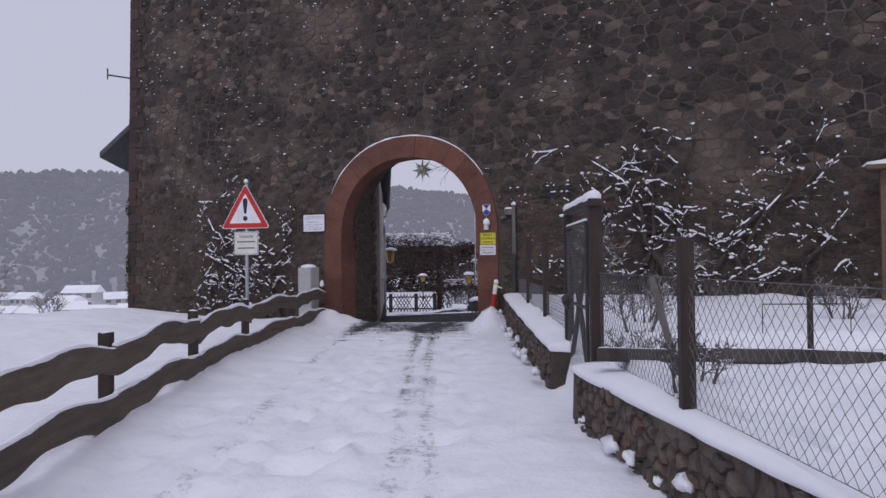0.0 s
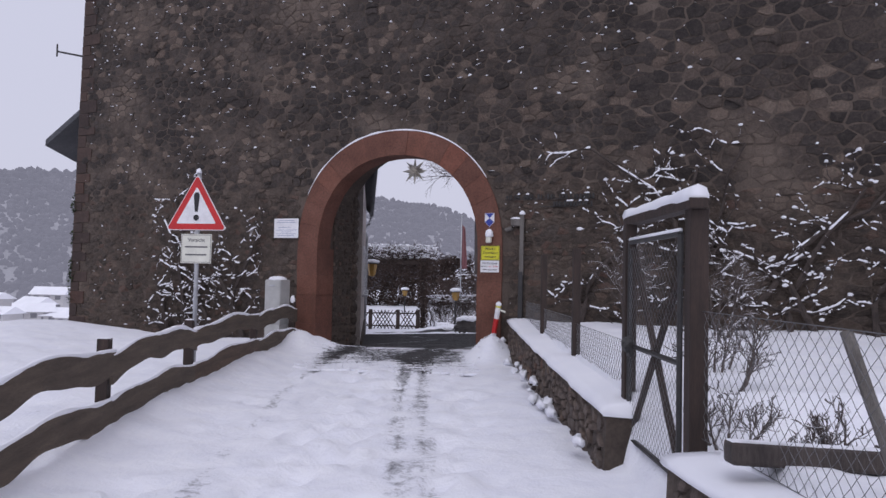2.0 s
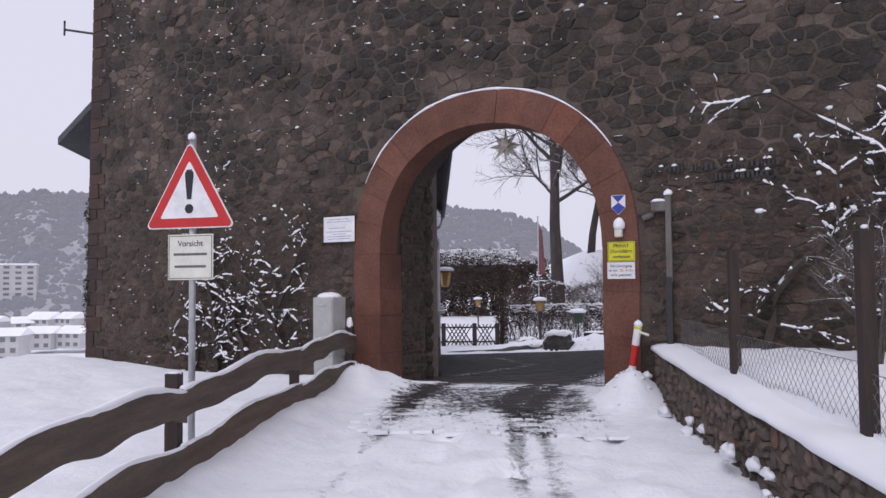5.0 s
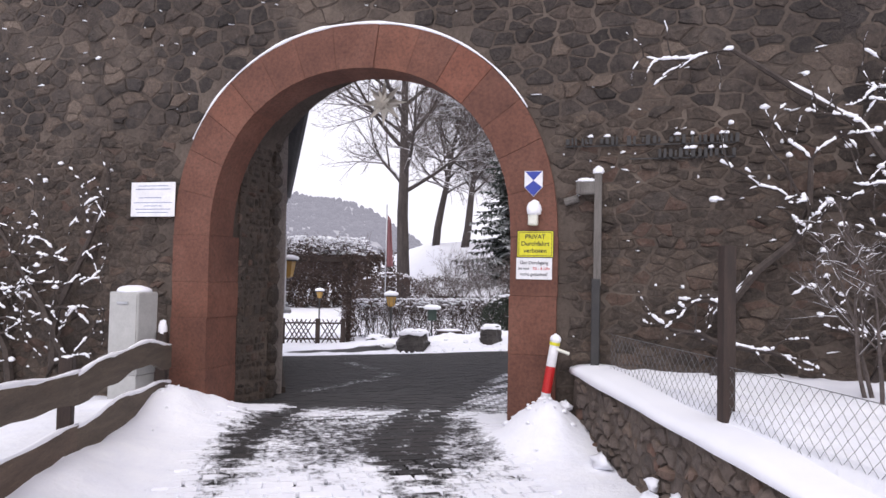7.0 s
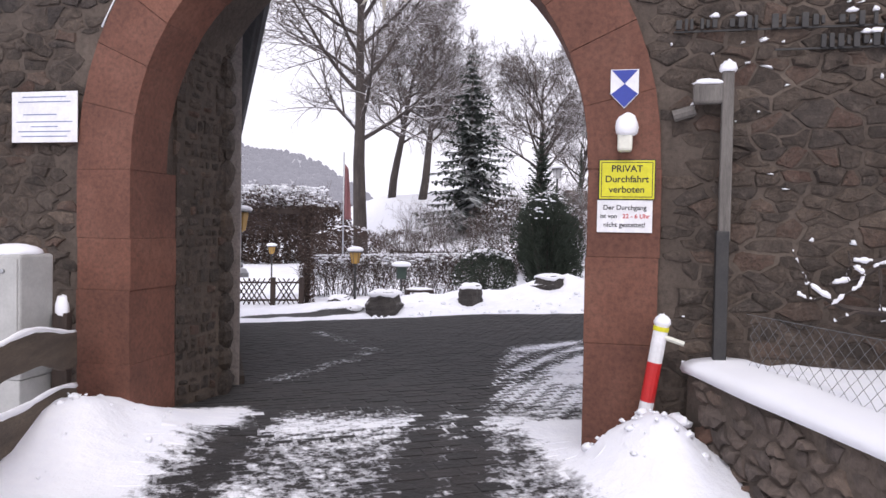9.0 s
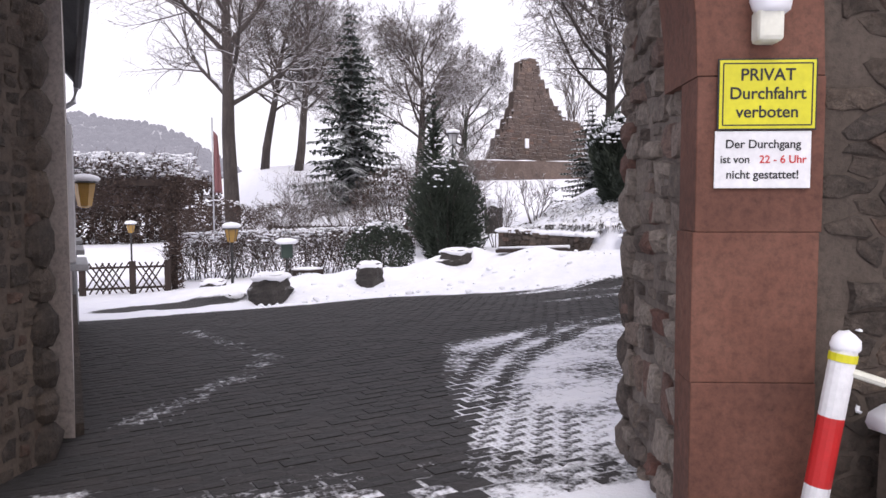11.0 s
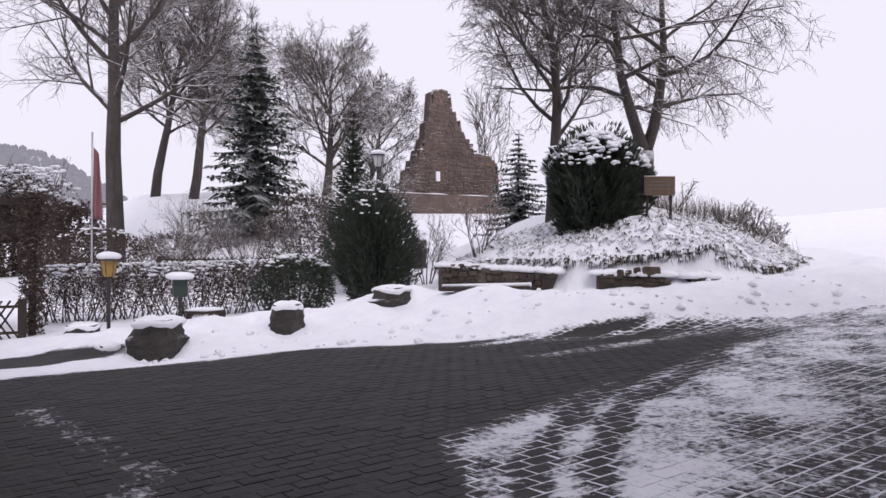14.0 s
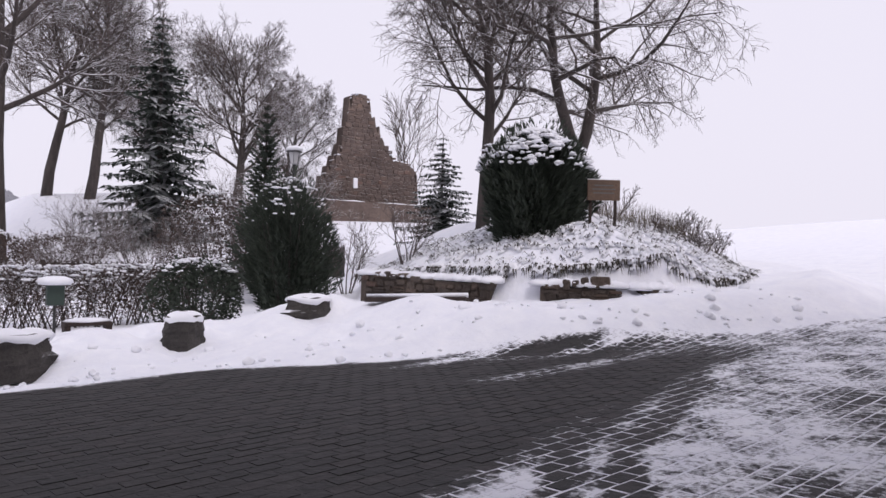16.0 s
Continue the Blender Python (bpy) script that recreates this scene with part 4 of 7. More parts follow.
# ---- low retaining wall with snow cap, right of the lane ----
def retain_wall(name, y0, y1, label):
    rr = random.Random(int(y0 * 10) + 50)
    wall = thing(name, Matrix.Identity(4), label, "wall")
    ys = np.linspace(y0, y1, max(3, int(abs(y1 - y0) / 0.5)))
    g, cap = Geo(), Geo()
    n = len(ys)
    for y in ys:
        x = float(retain_x(y))
        for dx, z in ((0.02, -0.3), (0.05, float(retain_top(y))), (0.50, float(retain_top(y))), (0.50, -0.3)):
            g.v.append(Vector((x + dx, y, z)))
    for k in range(n - 1):
        for j in range(4):
            g.f.append((4 * k + j, 4 * k + 4 + j, 4 * k + 4 + (j + 1) % 4, 4 * k + (j + 1) % 4))
    g.f += [(0, 1, 2, 3), tuple(4 * (n - 1) + j for j in (3, 2, 1, 0))]
    g.slot = [0] * len(g.f)
    part("wall_core", g, M_MORTAR, wall)
    for k, (s, z, poly) in enumerate(rubble_cells(rr, y0, y1, -0.25, 0.95, 0.16, 0.09, 0.1, 0.42, 0.34)):
        if z < -0.05 or max(p[1] for p in poly) > float(retain_top(s)) + 0.02 or not (y0 + 0.05 < s < y1 - 0.1):
            continue
        v, f = cell_stone(poly, s, z, rr.uniform(0.01, 0.045), 0.007, rr, True)
        x = float(retain_x(s)) + 0.02 + 0.035 * (z + 0.3) / 0.8
        v = [Vector((p.x - s, p.y, p.z - z)) for p in v]
        gg = Geo()
        gg.add([Vector((-p.x, p.y, p.z)) for p in v], [tuple(reversed(q)) for q in f])
        ob = part("stone", gg, M_WALLSTONE, wall)
        ob.matrix_basis = Matrix.Translation((x, s, z)) @ Matrix.Rotation(radians(-92), 4, 'Z')
    # rounded slab of snow on the top
    yy = np.linspace(y0 - 0.02, y1 + 0.03, max(6, int(abs(y1 - y0) / 0.12)))
    prof = [(-0.03, -0.01), (-0.05, 0.02), (-0.035, 0.06), (0.04, 0.085), (0.22, 0.10), (0.40, 0.09), (0.50, 0.05), (0.50, -0.05)]
    for y in yy:
        x = float(retain_x(y))
        k = float(vnoise(y, 0.0, 0.6, 61))
        for dx, dz in prof:
            cap.v.append(Vector((x + 0.05 + dx + 0.03 * (float(vnoise(y, dz, 0.3, 62)) - 0.5), y, float(retain_top(y)) - 0.004 + dz * (0.75 + 0.5 * k))))
    m = len(prof)
    for k in range(len(yy) - 1):
        for j in range(m - 1):
            cap.f.append((m * k + j, m * k + m + j, m * k + m + j + 1, m * k + j + 1))
    cap.f += [tuple(range(m)), tuple(m * (len(yy) - 1) + j for j in reversed(range(m)))]
    cap.slot = [0] * len(cap.f)
    part("snow_cap", cap, M_SNOW, wall, "thick rounded layer of snow", True)
    # lumps of snow and fallen stones along the foot
    foot = Geo()
    for _ in range(int(abs(y1 - y0) * 2.2)):
        y = rr.uniform(y0, y1)
        x = float(retain_x(y)) - rr.uniform(-0.04, 0.16)
        s = rr.uniform(0.04, 0.11)
        foot.lump(Matrix.Translation((x, y, gz(x, y) + rr.uniform(0.0, 0.22))), s * 0.6, s * 1.3, s * 0.55, rr.randint(0, 999), 0.3, 5, 8, -1)
    part("snow_clods", foot, M_SNOW, wall, "clods of snow stuck to the stones", True, "stuff")
    return wall


retain_wall("garden_wall", -2.5, 6.35, "low rubble garden wall under a thick cap of snow")
retain_wall("garden_wall", 7.95, 15.72, "low rubble garden wall under a thick cap of snow, running to the gate")

# ---- wire fence on the garden wall ----
def square_post(name, x, y, z0, z1, w, mat, label, group=""):
    g = Geo()
    g.box(Matrix.Translation((x, y, (z0 + z1) / 2)), w, w, z1 - z0, bevel=0.006)
    ob = new(name, g.mesh(name, mat))
    return tagged(ob, label, "post", group)


POSTS = [(2.05, 1.2, 1.72), (1.84, 4.18, 1.66), (1.70, 10.7, 1.95), (1.68, 13.3, 1.95)]
for x, y, top in POSTS:
    square_post("fence_post", x, y, 0.45, top, 0.09, M_DARKWOOD, "dark wooden post of the wire fence on the garden wall", "wire fence posts")


def chain_link(x0, y0, x1, y1, z0, z1, label):
    fence = Geo()
    L = math.hypot(x1 - x0, y1 - y0)
    cell = 0.046
    n = int(L / cell)
    rows = int((z1 - z0) / cell)
    for i in range(n):
        pts = []
        for k in range(rows + 1):
            a = (i + ((k + i) % 2)) * cell / L
            a = min(1, a)
            pts.append(Vector((x0 + (x1 - x0) * a, y0 + (y1 - y0) * a, z0 + (z1 - z0) * k / rows)) + Vector((0.004 * (k % 2), 0, 0)))
        fence.tube(pts, 0.0021, 3, False)
    for z in (z0, z1):
        fence.tube([Vector((x0, y0, z)), Vector((x1, y1, z))], 0.0025, 4, False)
    ob = new("wire_netting", fence.mesh("wire_netting", M_WIRE))
    return tagged(ob, label, "wire fence", "wire netting")


NET = "grey chain-link netting stretched between dark posts on the garden wall"
for (xa, ya), (xb, yb), top in (((2.45, -1.8), (2.05, 1.2), 1.4), ((2.05, 1.2), (1.84, 4.18), 1.4), ((1.84, 4.18), (1.75, 6.65), 1.4),
                           ((1.70, 8.2), (1.70, 10.7), 1.06), ((1.70, 10.7), (1.68, 13.3), 1.12), ((1.68, 13.3), (1.66, 15.5), 1.16)):
    chain_link(xa, ya, xb, yb, 0.60, top, NET)


def garden_gate():
    gate = thing("garden_gate", Matrix.Identity(4), "dark timber garden gate with wire mesh and snowy lintel", "gate")
    for x, y, w in ((1.68, 8.17, 0.10), (1.73, 6.69, 0.12)):
        g = Geo()
        g.box(Matrix.Translation((x, y, 1.03)), w, w, 2.06, bevel=0.008)
        part("gate_post", g, M_DARKWOOD, gate)
    g = Geo()
    g.box(Matrix.Translation((1.705, 7.43, 2.085)), 0.12, 1.70, 0.07, bevel=0.008)
    lint = part("lintel", g, M_DARKWOOD, gate)
    g = Geo()
    pts = [Vector((1.705, 6.6 + 1.66 * k / 14, 2.135)) for k in range(15)]
    g.tube(pts, [0.05 + 0.025 * float(vnoise(k, 0, 2, 71)) for k in range(15)], 8)
    part("snow", g, M_SNOW, lint, "bar of snow", True)
    g = Geo()
    y0, y1, z0, z1 = 6.80, 8.08, 0.30, 1.90
    x = 1.66
    for a, b in (((y0, z0), (y0, z1)), ((y1, z0), (y1, z1)), ((y0, z0), (y1, z0)), ((y0, z1), (y1, z1)), ((y0, 1.05), (y1, 1.05))):
        g.tube([Vector((x, a[0], a[1])), Vector((x, b[0], b[1]))], 0.02, 6)
    part("gate_frame", g, M_IRON, gate)
    g = Geo()
    for a, b in (((y0, z0), (y1, z1)), ((y1, z0), (y0, 1.7))):
        g.tube([Vector((x + 0.02, a[0], a[1])), Vector((x + 0.02, b[0], b[1]))], 0.028, 6)
    part("brace", g, M_DARKWOOD, gate)
    g = Geo()
    g.tube([Vector((x, y0, z1 + 0.025)), Vector((x, y1, z1 + 0.025))], 0.016, 6)
    part("snow", g, M_SNOW, gate, "snow on the top rail", True)
    g = Geo()
    cell, n, rows = 0.037, int((y1 - y0) / 0.037), int((z1 - z0) / 0.037)
    for i in range(n):
        g.tube([Vector((x - 0.012, y0 + (i + (k + i) % 2) * cell, z0 + k * cell)) for k in range(rows)], 0.0015, 3, False)
    part("wire_mesh", g, M_WIRE, gate)
    g = Geo()
    g.lump(Matrix.Translation((x - 0.05, y1 - 0.14, 1.07)), 0.05, 0.07, 0.07, 4, 0.1, 5, 8, -1)
    g.box(Matrix.Translation((x - 0.03, y1 - 0.13, 1.05)), 0.03, 0.12, 0.16, bevel=0.006)
    part("lock", g, M_IRON, gate)


garden_gate()

# ---- writing ----
def text_mesh(word, size, mat, parent, m, name="lettering"):
    cu = bpy.data.curves.new("letters", 'FONT')
    cu.body = word
    cu.size = size
    cu.align_x, cu.align_y = 'CENTER', 'CENTER'
    cu.extrude = 0.0008
    cu.offset = size * 0.013
    tmp = bpy.data.objects.new("letters", cu)
    scene.collection.objects.link(tmp)
    bpy.context.view_layer.update()
    me = bpy.data.meshes.new_from_object(tmp.evaluated_get(bpy.context.evaluated_depsgraph_get()))
    bpy.data.objects.remove(tmp)
    me.materials.clear()
    me.materials.append(mat)
    ob = new(name, me)
    ob.parent = parent
    ob.matrix_basis = m @ Matrix.Rotation(radians(90), 4, 'X')
    return ob


def plate(parent, m, w, h, mat, name="plate", thick=0.006, bevel=0.002):
    g = Geo()
    g.box(m, w, thick, h, bevel=bevel)
    return part(name, g, mat, parent)


def bars(parent, m, rows, mat, h=0.012):
    for x, z, w in rows:
        g = Geo()
        g.box(m @ Matrix.Translation((x, 0, z)), w, 0.0014, h)
        part("text_bar", g, mat, parent)


# ---- warning sign ----
def warning_sign():
    m = pose(-3.36, 12.3, 0, 0, 0, -10)
    sign = thing("warning_sign", m, "red and white triangular warning sign on a grey pole", "road sign")
    g = Geo()
    g.tube([Vector((0, 0.05, -0.1)), Vector((0, 0.05, 3.02))], 0.03, 12)
    part("pole", g, M_GALV, sign, smooth_it=True)

    def tri(s, y, t, mat, name, r):
        H = s * 0.866
        cz = 2.165 + 0.9 * 0.866 / 3
        corners = [(-s / 2, -H / 3), (s / 2, -H / 3), (0, 2 * H / 3)]
        outl = []
        for i, (cx, cq) in enumerate(corners):
            start = (210, 330, 90)[i] - 60
            k = (s / 2 - r * 1.732) / (s / 2)
            for j in range(6):
                a = radians(start + 120 * j / 5)
                outl.append((cx * k + r * math.cos(a), cq * k + r * math.sin(a) + cz))
        g = Geo()
        g.prism(Matrix.Translation((0, y, 0)), outl, t)
        return part(name, g, mat, sign)
    tri(0.92, 0.0, 0.012, M_WHITE, "rim", 0.035)
    tri(0.885, -0.003, 0.004, M_RED, "border", 0.03)
    tri(0.60, -0.006, 0.004, M_WHITE, "field", 0.012)
    g = Geo()
    g.prism(Matrix.Translation((0, -0.0085, 0)), [(-0.022, 2.42), (0.022, 2.42), (0.043, 2.62), (0.043, 2.66), (0.025, 2.69), (-0.025, 2.69), (-0.043, 2.66), (-0.043, 2.62)], 0.003)
    g.prism(Matrix.Translation((0, -0.0085, 0)), [(0.043 * math.cos(a * math.pi / 8), 2.335 + 0.043 * math.sin(a * math.pi / 8)) for a in range(16)], 0.003)
    part("exclamation_mark", g, M_BLACK, sign)
    for z in (2.22, 2.72):
        g = Geo()
        g.box(Matrix.Translation((0, 0.05, z)), 0.09, 0.075, 0.03, bevel=0.004)
        part("clamp", g, M_GALV, sign)
    g = Geo()
    g.lump(Matrix.Translation((0.0, 0.03, 2.985)), 0.035, 0.035, 0.05, 1, 0.1)
    part("snow", g, M_SNOW, sign, "small knob of snow", True)
    board = plate(sign, Matrix.Translation((0.01, 0.005, 1.90)), 0.46, 0.41, M_CREAM, "lower_plate", 0.01, 0.003)
    g = Geo()
    for dx, dz, w, h in ((0.01, 0.19, 0.44, 0.006), (0.01, -0.19, 0.44, 0.006), (-0.207, 0, 0.006, 0.38), (0.227, 0, 0.006, 0.38)):
        g.box(Matrix.Translation((dx, -0.001, 1.90 + dz)), w, 0.003, h)
    part("frame_line", g, M_INK, board)
    text_mesh("Vorsicht", 0.075, M_INK, board, Matrix.Translation((0.01, -0.0015, 2.02)))
    bars(board, Matrix.Translation((0, -0.0008, 0)), [(0.01, 1.925, 0.34), (0.01, 1.815, 0.32)], M_INK, 0.022)
    return sign


warning_sign()


# ---- signs, lamp and boxes at the gate, in the wall's own frame ----
def at_wall(u, y, z):
    return WALL @ Matrix.Translation((u, y, z))


def gate_signs():
    w = thing("notice_board", at_wall(-4.89, -0.06, 2.55), "white notice plate with small blue-grey print fixed to the wall", "sign")
    plate(w, Matrix.Identity(4), 0.63, 0.42, M_WHITE, "plate", 0.008)
    bars(w, Matrix.Translation((0, -0.005, 0)), [(0, 0.165, 0.42), (0, 0.125, 0.50), (-0.04, 0.02, 0.32), (0, -0.04, 0.54), (0, -0.08, 0.26), (0, -0.12, 0.50), (0, -0.16, 0.44)], M_BLUEINK, 0.008)
    y = thing("no_through_sign", at_wall(-0.19, -0.05, 2.045), "yellow enamel sign with black private-way lettering on the arch", "sign")
    plate(y, Matrix.Identity(4), 0.385, 0.28, M_BLACK, "rim", 0.006)
    p = plate(y, Matrix.Translation((0, -0.004, 0)), 0.372, 0.267, M_YELLOW, "plate", 0.004)
    g = Geo()
    for dx, dz, ww, hh in ((0, 0.12, 0.345, 0.005), (0, -0.12, 0.345, 0.005), (-0.172, 0, 0.005, 0.24), (0.172, 0, 0.005, 0.24)):
        g.box(Matrix.Translation((dx, -0.0062, dz)), ww, 0.002, hh)
    part("frame_line", g, M_BLACK, p)
    for k, word in enumerate(("PRIVAT", "Durchfahrt", "verboten")):
        text_mesh(word, 0.066, M_BLACK, p, Matrix.Translation((0, -0.0072, 0.074 - 0.072 * k)))
    h = thing("hours_sign", at_wall(-0.20, -0.045, 1.79), "white plate with black and red opening-hours lettering on the arch", "sign")
    plate(h, Matrix.Identity(4), 0.375, 0.225, M_WHITE, "plate", 0.006)
    text_mesh("Der Durchgang", 0.047, M_BLACK, h, Matrix.Translation((0, -0.0042, 0.06)))
    text_mesh("ist von", 0.043, M_BLACK, h, Matrix.Translation((-0.108, -0.0042, 0.0)))
    text_mesh("22 - 6 Uhr", 0.043, M_REDTEXT, h, Matrix.Translation((0.078, -0.0042, 0.0)))
    text_mesh("nicht gestattet!", 0.047, M_BLACK, h, Matrix.Translation((0, -0.0042, -0.06)))
    s = thing("heritage_shield", at_wall(-0.22, -0.045, 2.69), "small blue and white monument shield on the arch", "shield")
    g = Geo()
    g.prism(Matrix.Identity(4), [(-0.095, 0.12), (0.095, 0.12), (0.095, -0.05), (0, -0.15), (-0.095, -0.05)], 0.006)
    part("plate", g, M_WHITE, s)
    g = Geo()
    g.prism(Matrix.Translation((0, -0.003, 0)), [(-0.088, 0.115), (0.088, 0.115), (0.0, 0.02)], 0.004)
    g.prism(Matrix.Translation((0, -0.003, 0)), [(0.0, 0.02), (0.09, -0.05), (0, -0.143), (-0.09, -0.05)], 0.004)
    part("blue_field", g, M_BLUE, s)
    la = thing("wall_lamp", at_wall(-0.21, -0.04, 2.33), "small hooded white wall lamp capped with snow", "lamp")
    g = Geo()
    g.box(Matrix.Translation((0, -0.05, -0.03)), 0.10, 0.10, 0.13, bevel=0.02)
    part("body", g, M_CREAM, la)
    g = Geo()
    g.lump(Matrix.Translation((0.01, -0.06, 0.07)), 0.075, 0.075, 0.10, 8, 0.06, 8, 14, -0.55)
    part("snow", g, M_SNOW, la, "tall cap of snow", True)
    # striped pole leaning in the corner
    b = thing("striped_pole", at_wall(-0.02, -0.10, 0.0), "red and white striped barrier pole leaning against the arch", "pole")
    tilt = Matrix.Translation((-0.08, -0.12, 0.08)) @ Matrix.Rotation(radians(9), 4, 'Y')
    for k, mat in enumerate((M_RED, M_WHITE, M_RED, M_WHITE)):
        g = Geo()
        z0, z1 = ((0, 0.25), (0.25, 0.47), (0.47, 0.74), (0.74, 1.0))[k]
        g.tube([tilt @ Vector((0, 0, z0)), tilt @ Vector((0, 0, z1))], 0.048, 14)
        part("band", g, mat, b, smooth_it=False)
    g = Geo()
    g.tube([tilt @ Vector((-0.03, -0.02, 0.93)), tilt @ Vector((0.16, -0.02, 0.90))], 0.017, 8)
    part("handle", g, M_CREAM, b)
    g = Geo()
    g.tube([tilt @ Vector((0, 0, 0.955)), tilt @ Vector((0, 0, 0.985))], 0.052, 14)
    part("collar", g, M_YELLOW, b)
    g = Geo()
    g.lump(tilt @ Matrix.Translation((0, 0, 1.01)), 0.055, 0.055, 0.06, 3, 0.06)
    part("snow", g, M_SNOW, b, "ball of snow", True)
    # timber post at the wall with bracket
    p = thing("timber_post", at_wall(0.45, -0.1, 0.0), "grey weathered timber post with iron bracket and snow cap", "post")
    g = Geo()
    g.box(Matrix.Translation((-0.01, 0, 0.95)), 0.085, 0.07, 1.5, bevel=0.008)
    part("lower_post", g, M_IRON, p)
    g = Geo()
    g.box(Matrix.Translation((0, 0, 2.2)), 0.075, 0.06, 1.15, bevel=0.008)
    part("upper_post", g, M_GREYWOOD, p)
    g = Geo()
    g.box(Matrix.Translation((-0.12, 0.0, 2.62)), 0.2, 0.06, 0.14, bevel=0.02)
    g.tube([Vector((-0.2, 0.05, 2.52)), Vector((-0.34, 0.06, 2.48))], 0.04, 8)
    part("bracket", g, M_GREYWOOD, p)
    g = Geo()
    g.lump(Matrix.Translation((0.0, 0, 2.78)), 0.055, 0.055, 0.06, 3, 0.1)
    g.lump(Matrix.Translation((-0.12, 0, 2.69)), 0.11, 0.04, 0.03, 5, 0.1)
    part("snow", g, M_SNOW, p, "snow cap", True)
    # meter cabinet
    c = thing("meter_cabinet", at_wall(-4.66, -0.62, 0.0), "light grey plastic meter cabinet with snow on its lid", "cabinet")
    g = Geo()
    g.box(Matrix.Translation((0, 0, 0.98)), 0.39, 0.34, 0.92, bevel=0.02)
    part("body", g, M_GREYBOX, c)
    g = Geo()
    g.box(Matrix.Translation((0, 0, 0.26)), 0.37, 0.32, 0.52, bevel=0.01)
    part("plinth", g, M_GREYBOX, c)
    g = Geo()
    g.box(Matrix.Translation((0, -0.174, 0.98)), 0.355, 0.012, 0.86, bevel=0.005)
    door = part("door", g, M_GREYBOX, c)
    g = Geo()
    g.box(Matrix.Translation((0.0, -0.188, 1.32)), 0.15, 0.018, 0.03, bevel=0.006)
    part("handle", g, M_GALV, door)
    g = Geo()
    g.lump(Matrix.Translation((0, 0, 1.445)), 0.20, 0.175, 0.07, 6, 0.03, 8, 20, -0.2)
    part("snow", g, M_SNOW, c, "flat cap of snow", True)
    # hanging star in the crown of the arch
    st = thing("paper_star", at_wall(ARCH_U + 0.06, 0.75, 3.80), "pale many-pointed paper star hanging in the gateway", "star")
    g = Geo()
    rr = random.Random(2)
    dirs = [Vector((math.sin(a) * math.cos(b), math.sin(b), math.cos(a) * math.cos(b))) for b in (-0.9, 0, 0.9) for a in [k * math.pi / 4 + b for k in range(8)]]
    for d in dirs:
        a = d.cross(Vector((0.3, 1, 0.2))).normalized()
        bb = d.cross(a)
        L = 0.30 if abs(d.y) < 0.1 else 0.22
        o = 0.055
        base = [d * 0.05 + a * o, d * 0.05 + bb * o, d * 0.05 - a * o, d * 0.05 - bb * o]
        g = Geo()
        g.add(base + [d * L], [(0, 1, 4), (1, 2, 4), (2, 3, 4), (3, 0, 4), (3, 2, 1, 0)])
        part("point", g, M_STAR, st)
    g = Geo()
    g.tube([Vector((0, 0, 0.05)), Vector((0, 0, 0.28))], 0.004, 4)
    part("cord", g, M_IRON, st)


M_GREYWOOD = grained("grey_weathered_wood", [(0.3, (0.10, 0.09, 0.083)), (0.7, (0.20, 0.185, 0.17))], 3.0, 0.85, 40, 0.4, 0.004, stretch=(6, 6, 0.5))
gate_signs()

# ---- planting ----
def grow(geo_big, geo_fine, p, d, length, radius, level, rr, spec):
    """One branch and all that grows from it."""
    n = 8 if level == 0 else (5 if level < 2 else (3 if level < 4 else 2))
    pts, rad = [p.copy()], [radius]
    q, dirn = p.copy(), d.normalized()
    for i in range(n):
        wob = spec["wobble"] * (0.5 if level == 0 else 1)
        dirn = (dirn + Vector((rr.uniform(-wob, wob), rr.uniform(-wob, wob), rr.uniform(-wob, wob) + spec["lift"][min(level, len(spec["lift"]) - 1)]))).normalized()
        q = q + dirn * (length / n)
        pts.append(q.copy())
        rad.append(radius * (1 - (0.75 if level else spec["taper"]) * (i + 1) / n))
    target = geo_big if level <= 1 else geo_fine
    target.tube(pts, rad, (9, 6, 4, 3, 3)[min(level, 4)], level == 0)
    if level >= spec["levels"]:
        return
    count = spec["count"][level]
    start = spec["bare"] if level == 0 else 0.22
    for k in range(count):
        t = start + (1 - start) * (k + rr.random() * 0.8) / count
        f = min(t * n, n - 1e-4)
        i = int(f)
        base = pts[i].lerp(pts[i + 1], f - i)
        ax = (pts[i + 1] - pts[i]).normalized()
        side = ax.cross(Vector((rr.uniform(-1, 1), rr.uniform(-1, 1), rr.uniform(-1, 1)))).normalized()
        if level == 0:
            a = k * 2.4 + rr.uniform(-0.4, 0.4)
            side = Vector((math.cos(a), math.sin(a), 0))
        ang = radians(rr.uniform(*spec["angle"][min(level, len(spec["angle"]) - 1)]))
        nd = ax * math.cos(ang) + side * math.sin(ang)
        if level == 0:
            ln = spec["reach"] * (1.0 - 0.55 * abs(t - 0.5) * 1.2) * rr.uniform(0.8, 1.15)
        else:
            ln = length * rr.uniform(0.38, 0.62) * (1.15 - 0.5 * t)
        r0 = max(spec["thin"] * (1.0 if level > 2 else 1.5), min(rad[i] * 0.6, radius * spec["limb"] * (1.1 - 0.5 * t)) if level == 0 else rad[i] * 0.5)
        grow(geo_big, geo_fine, base, nd, ln, r0, level + 1, rr, spec)


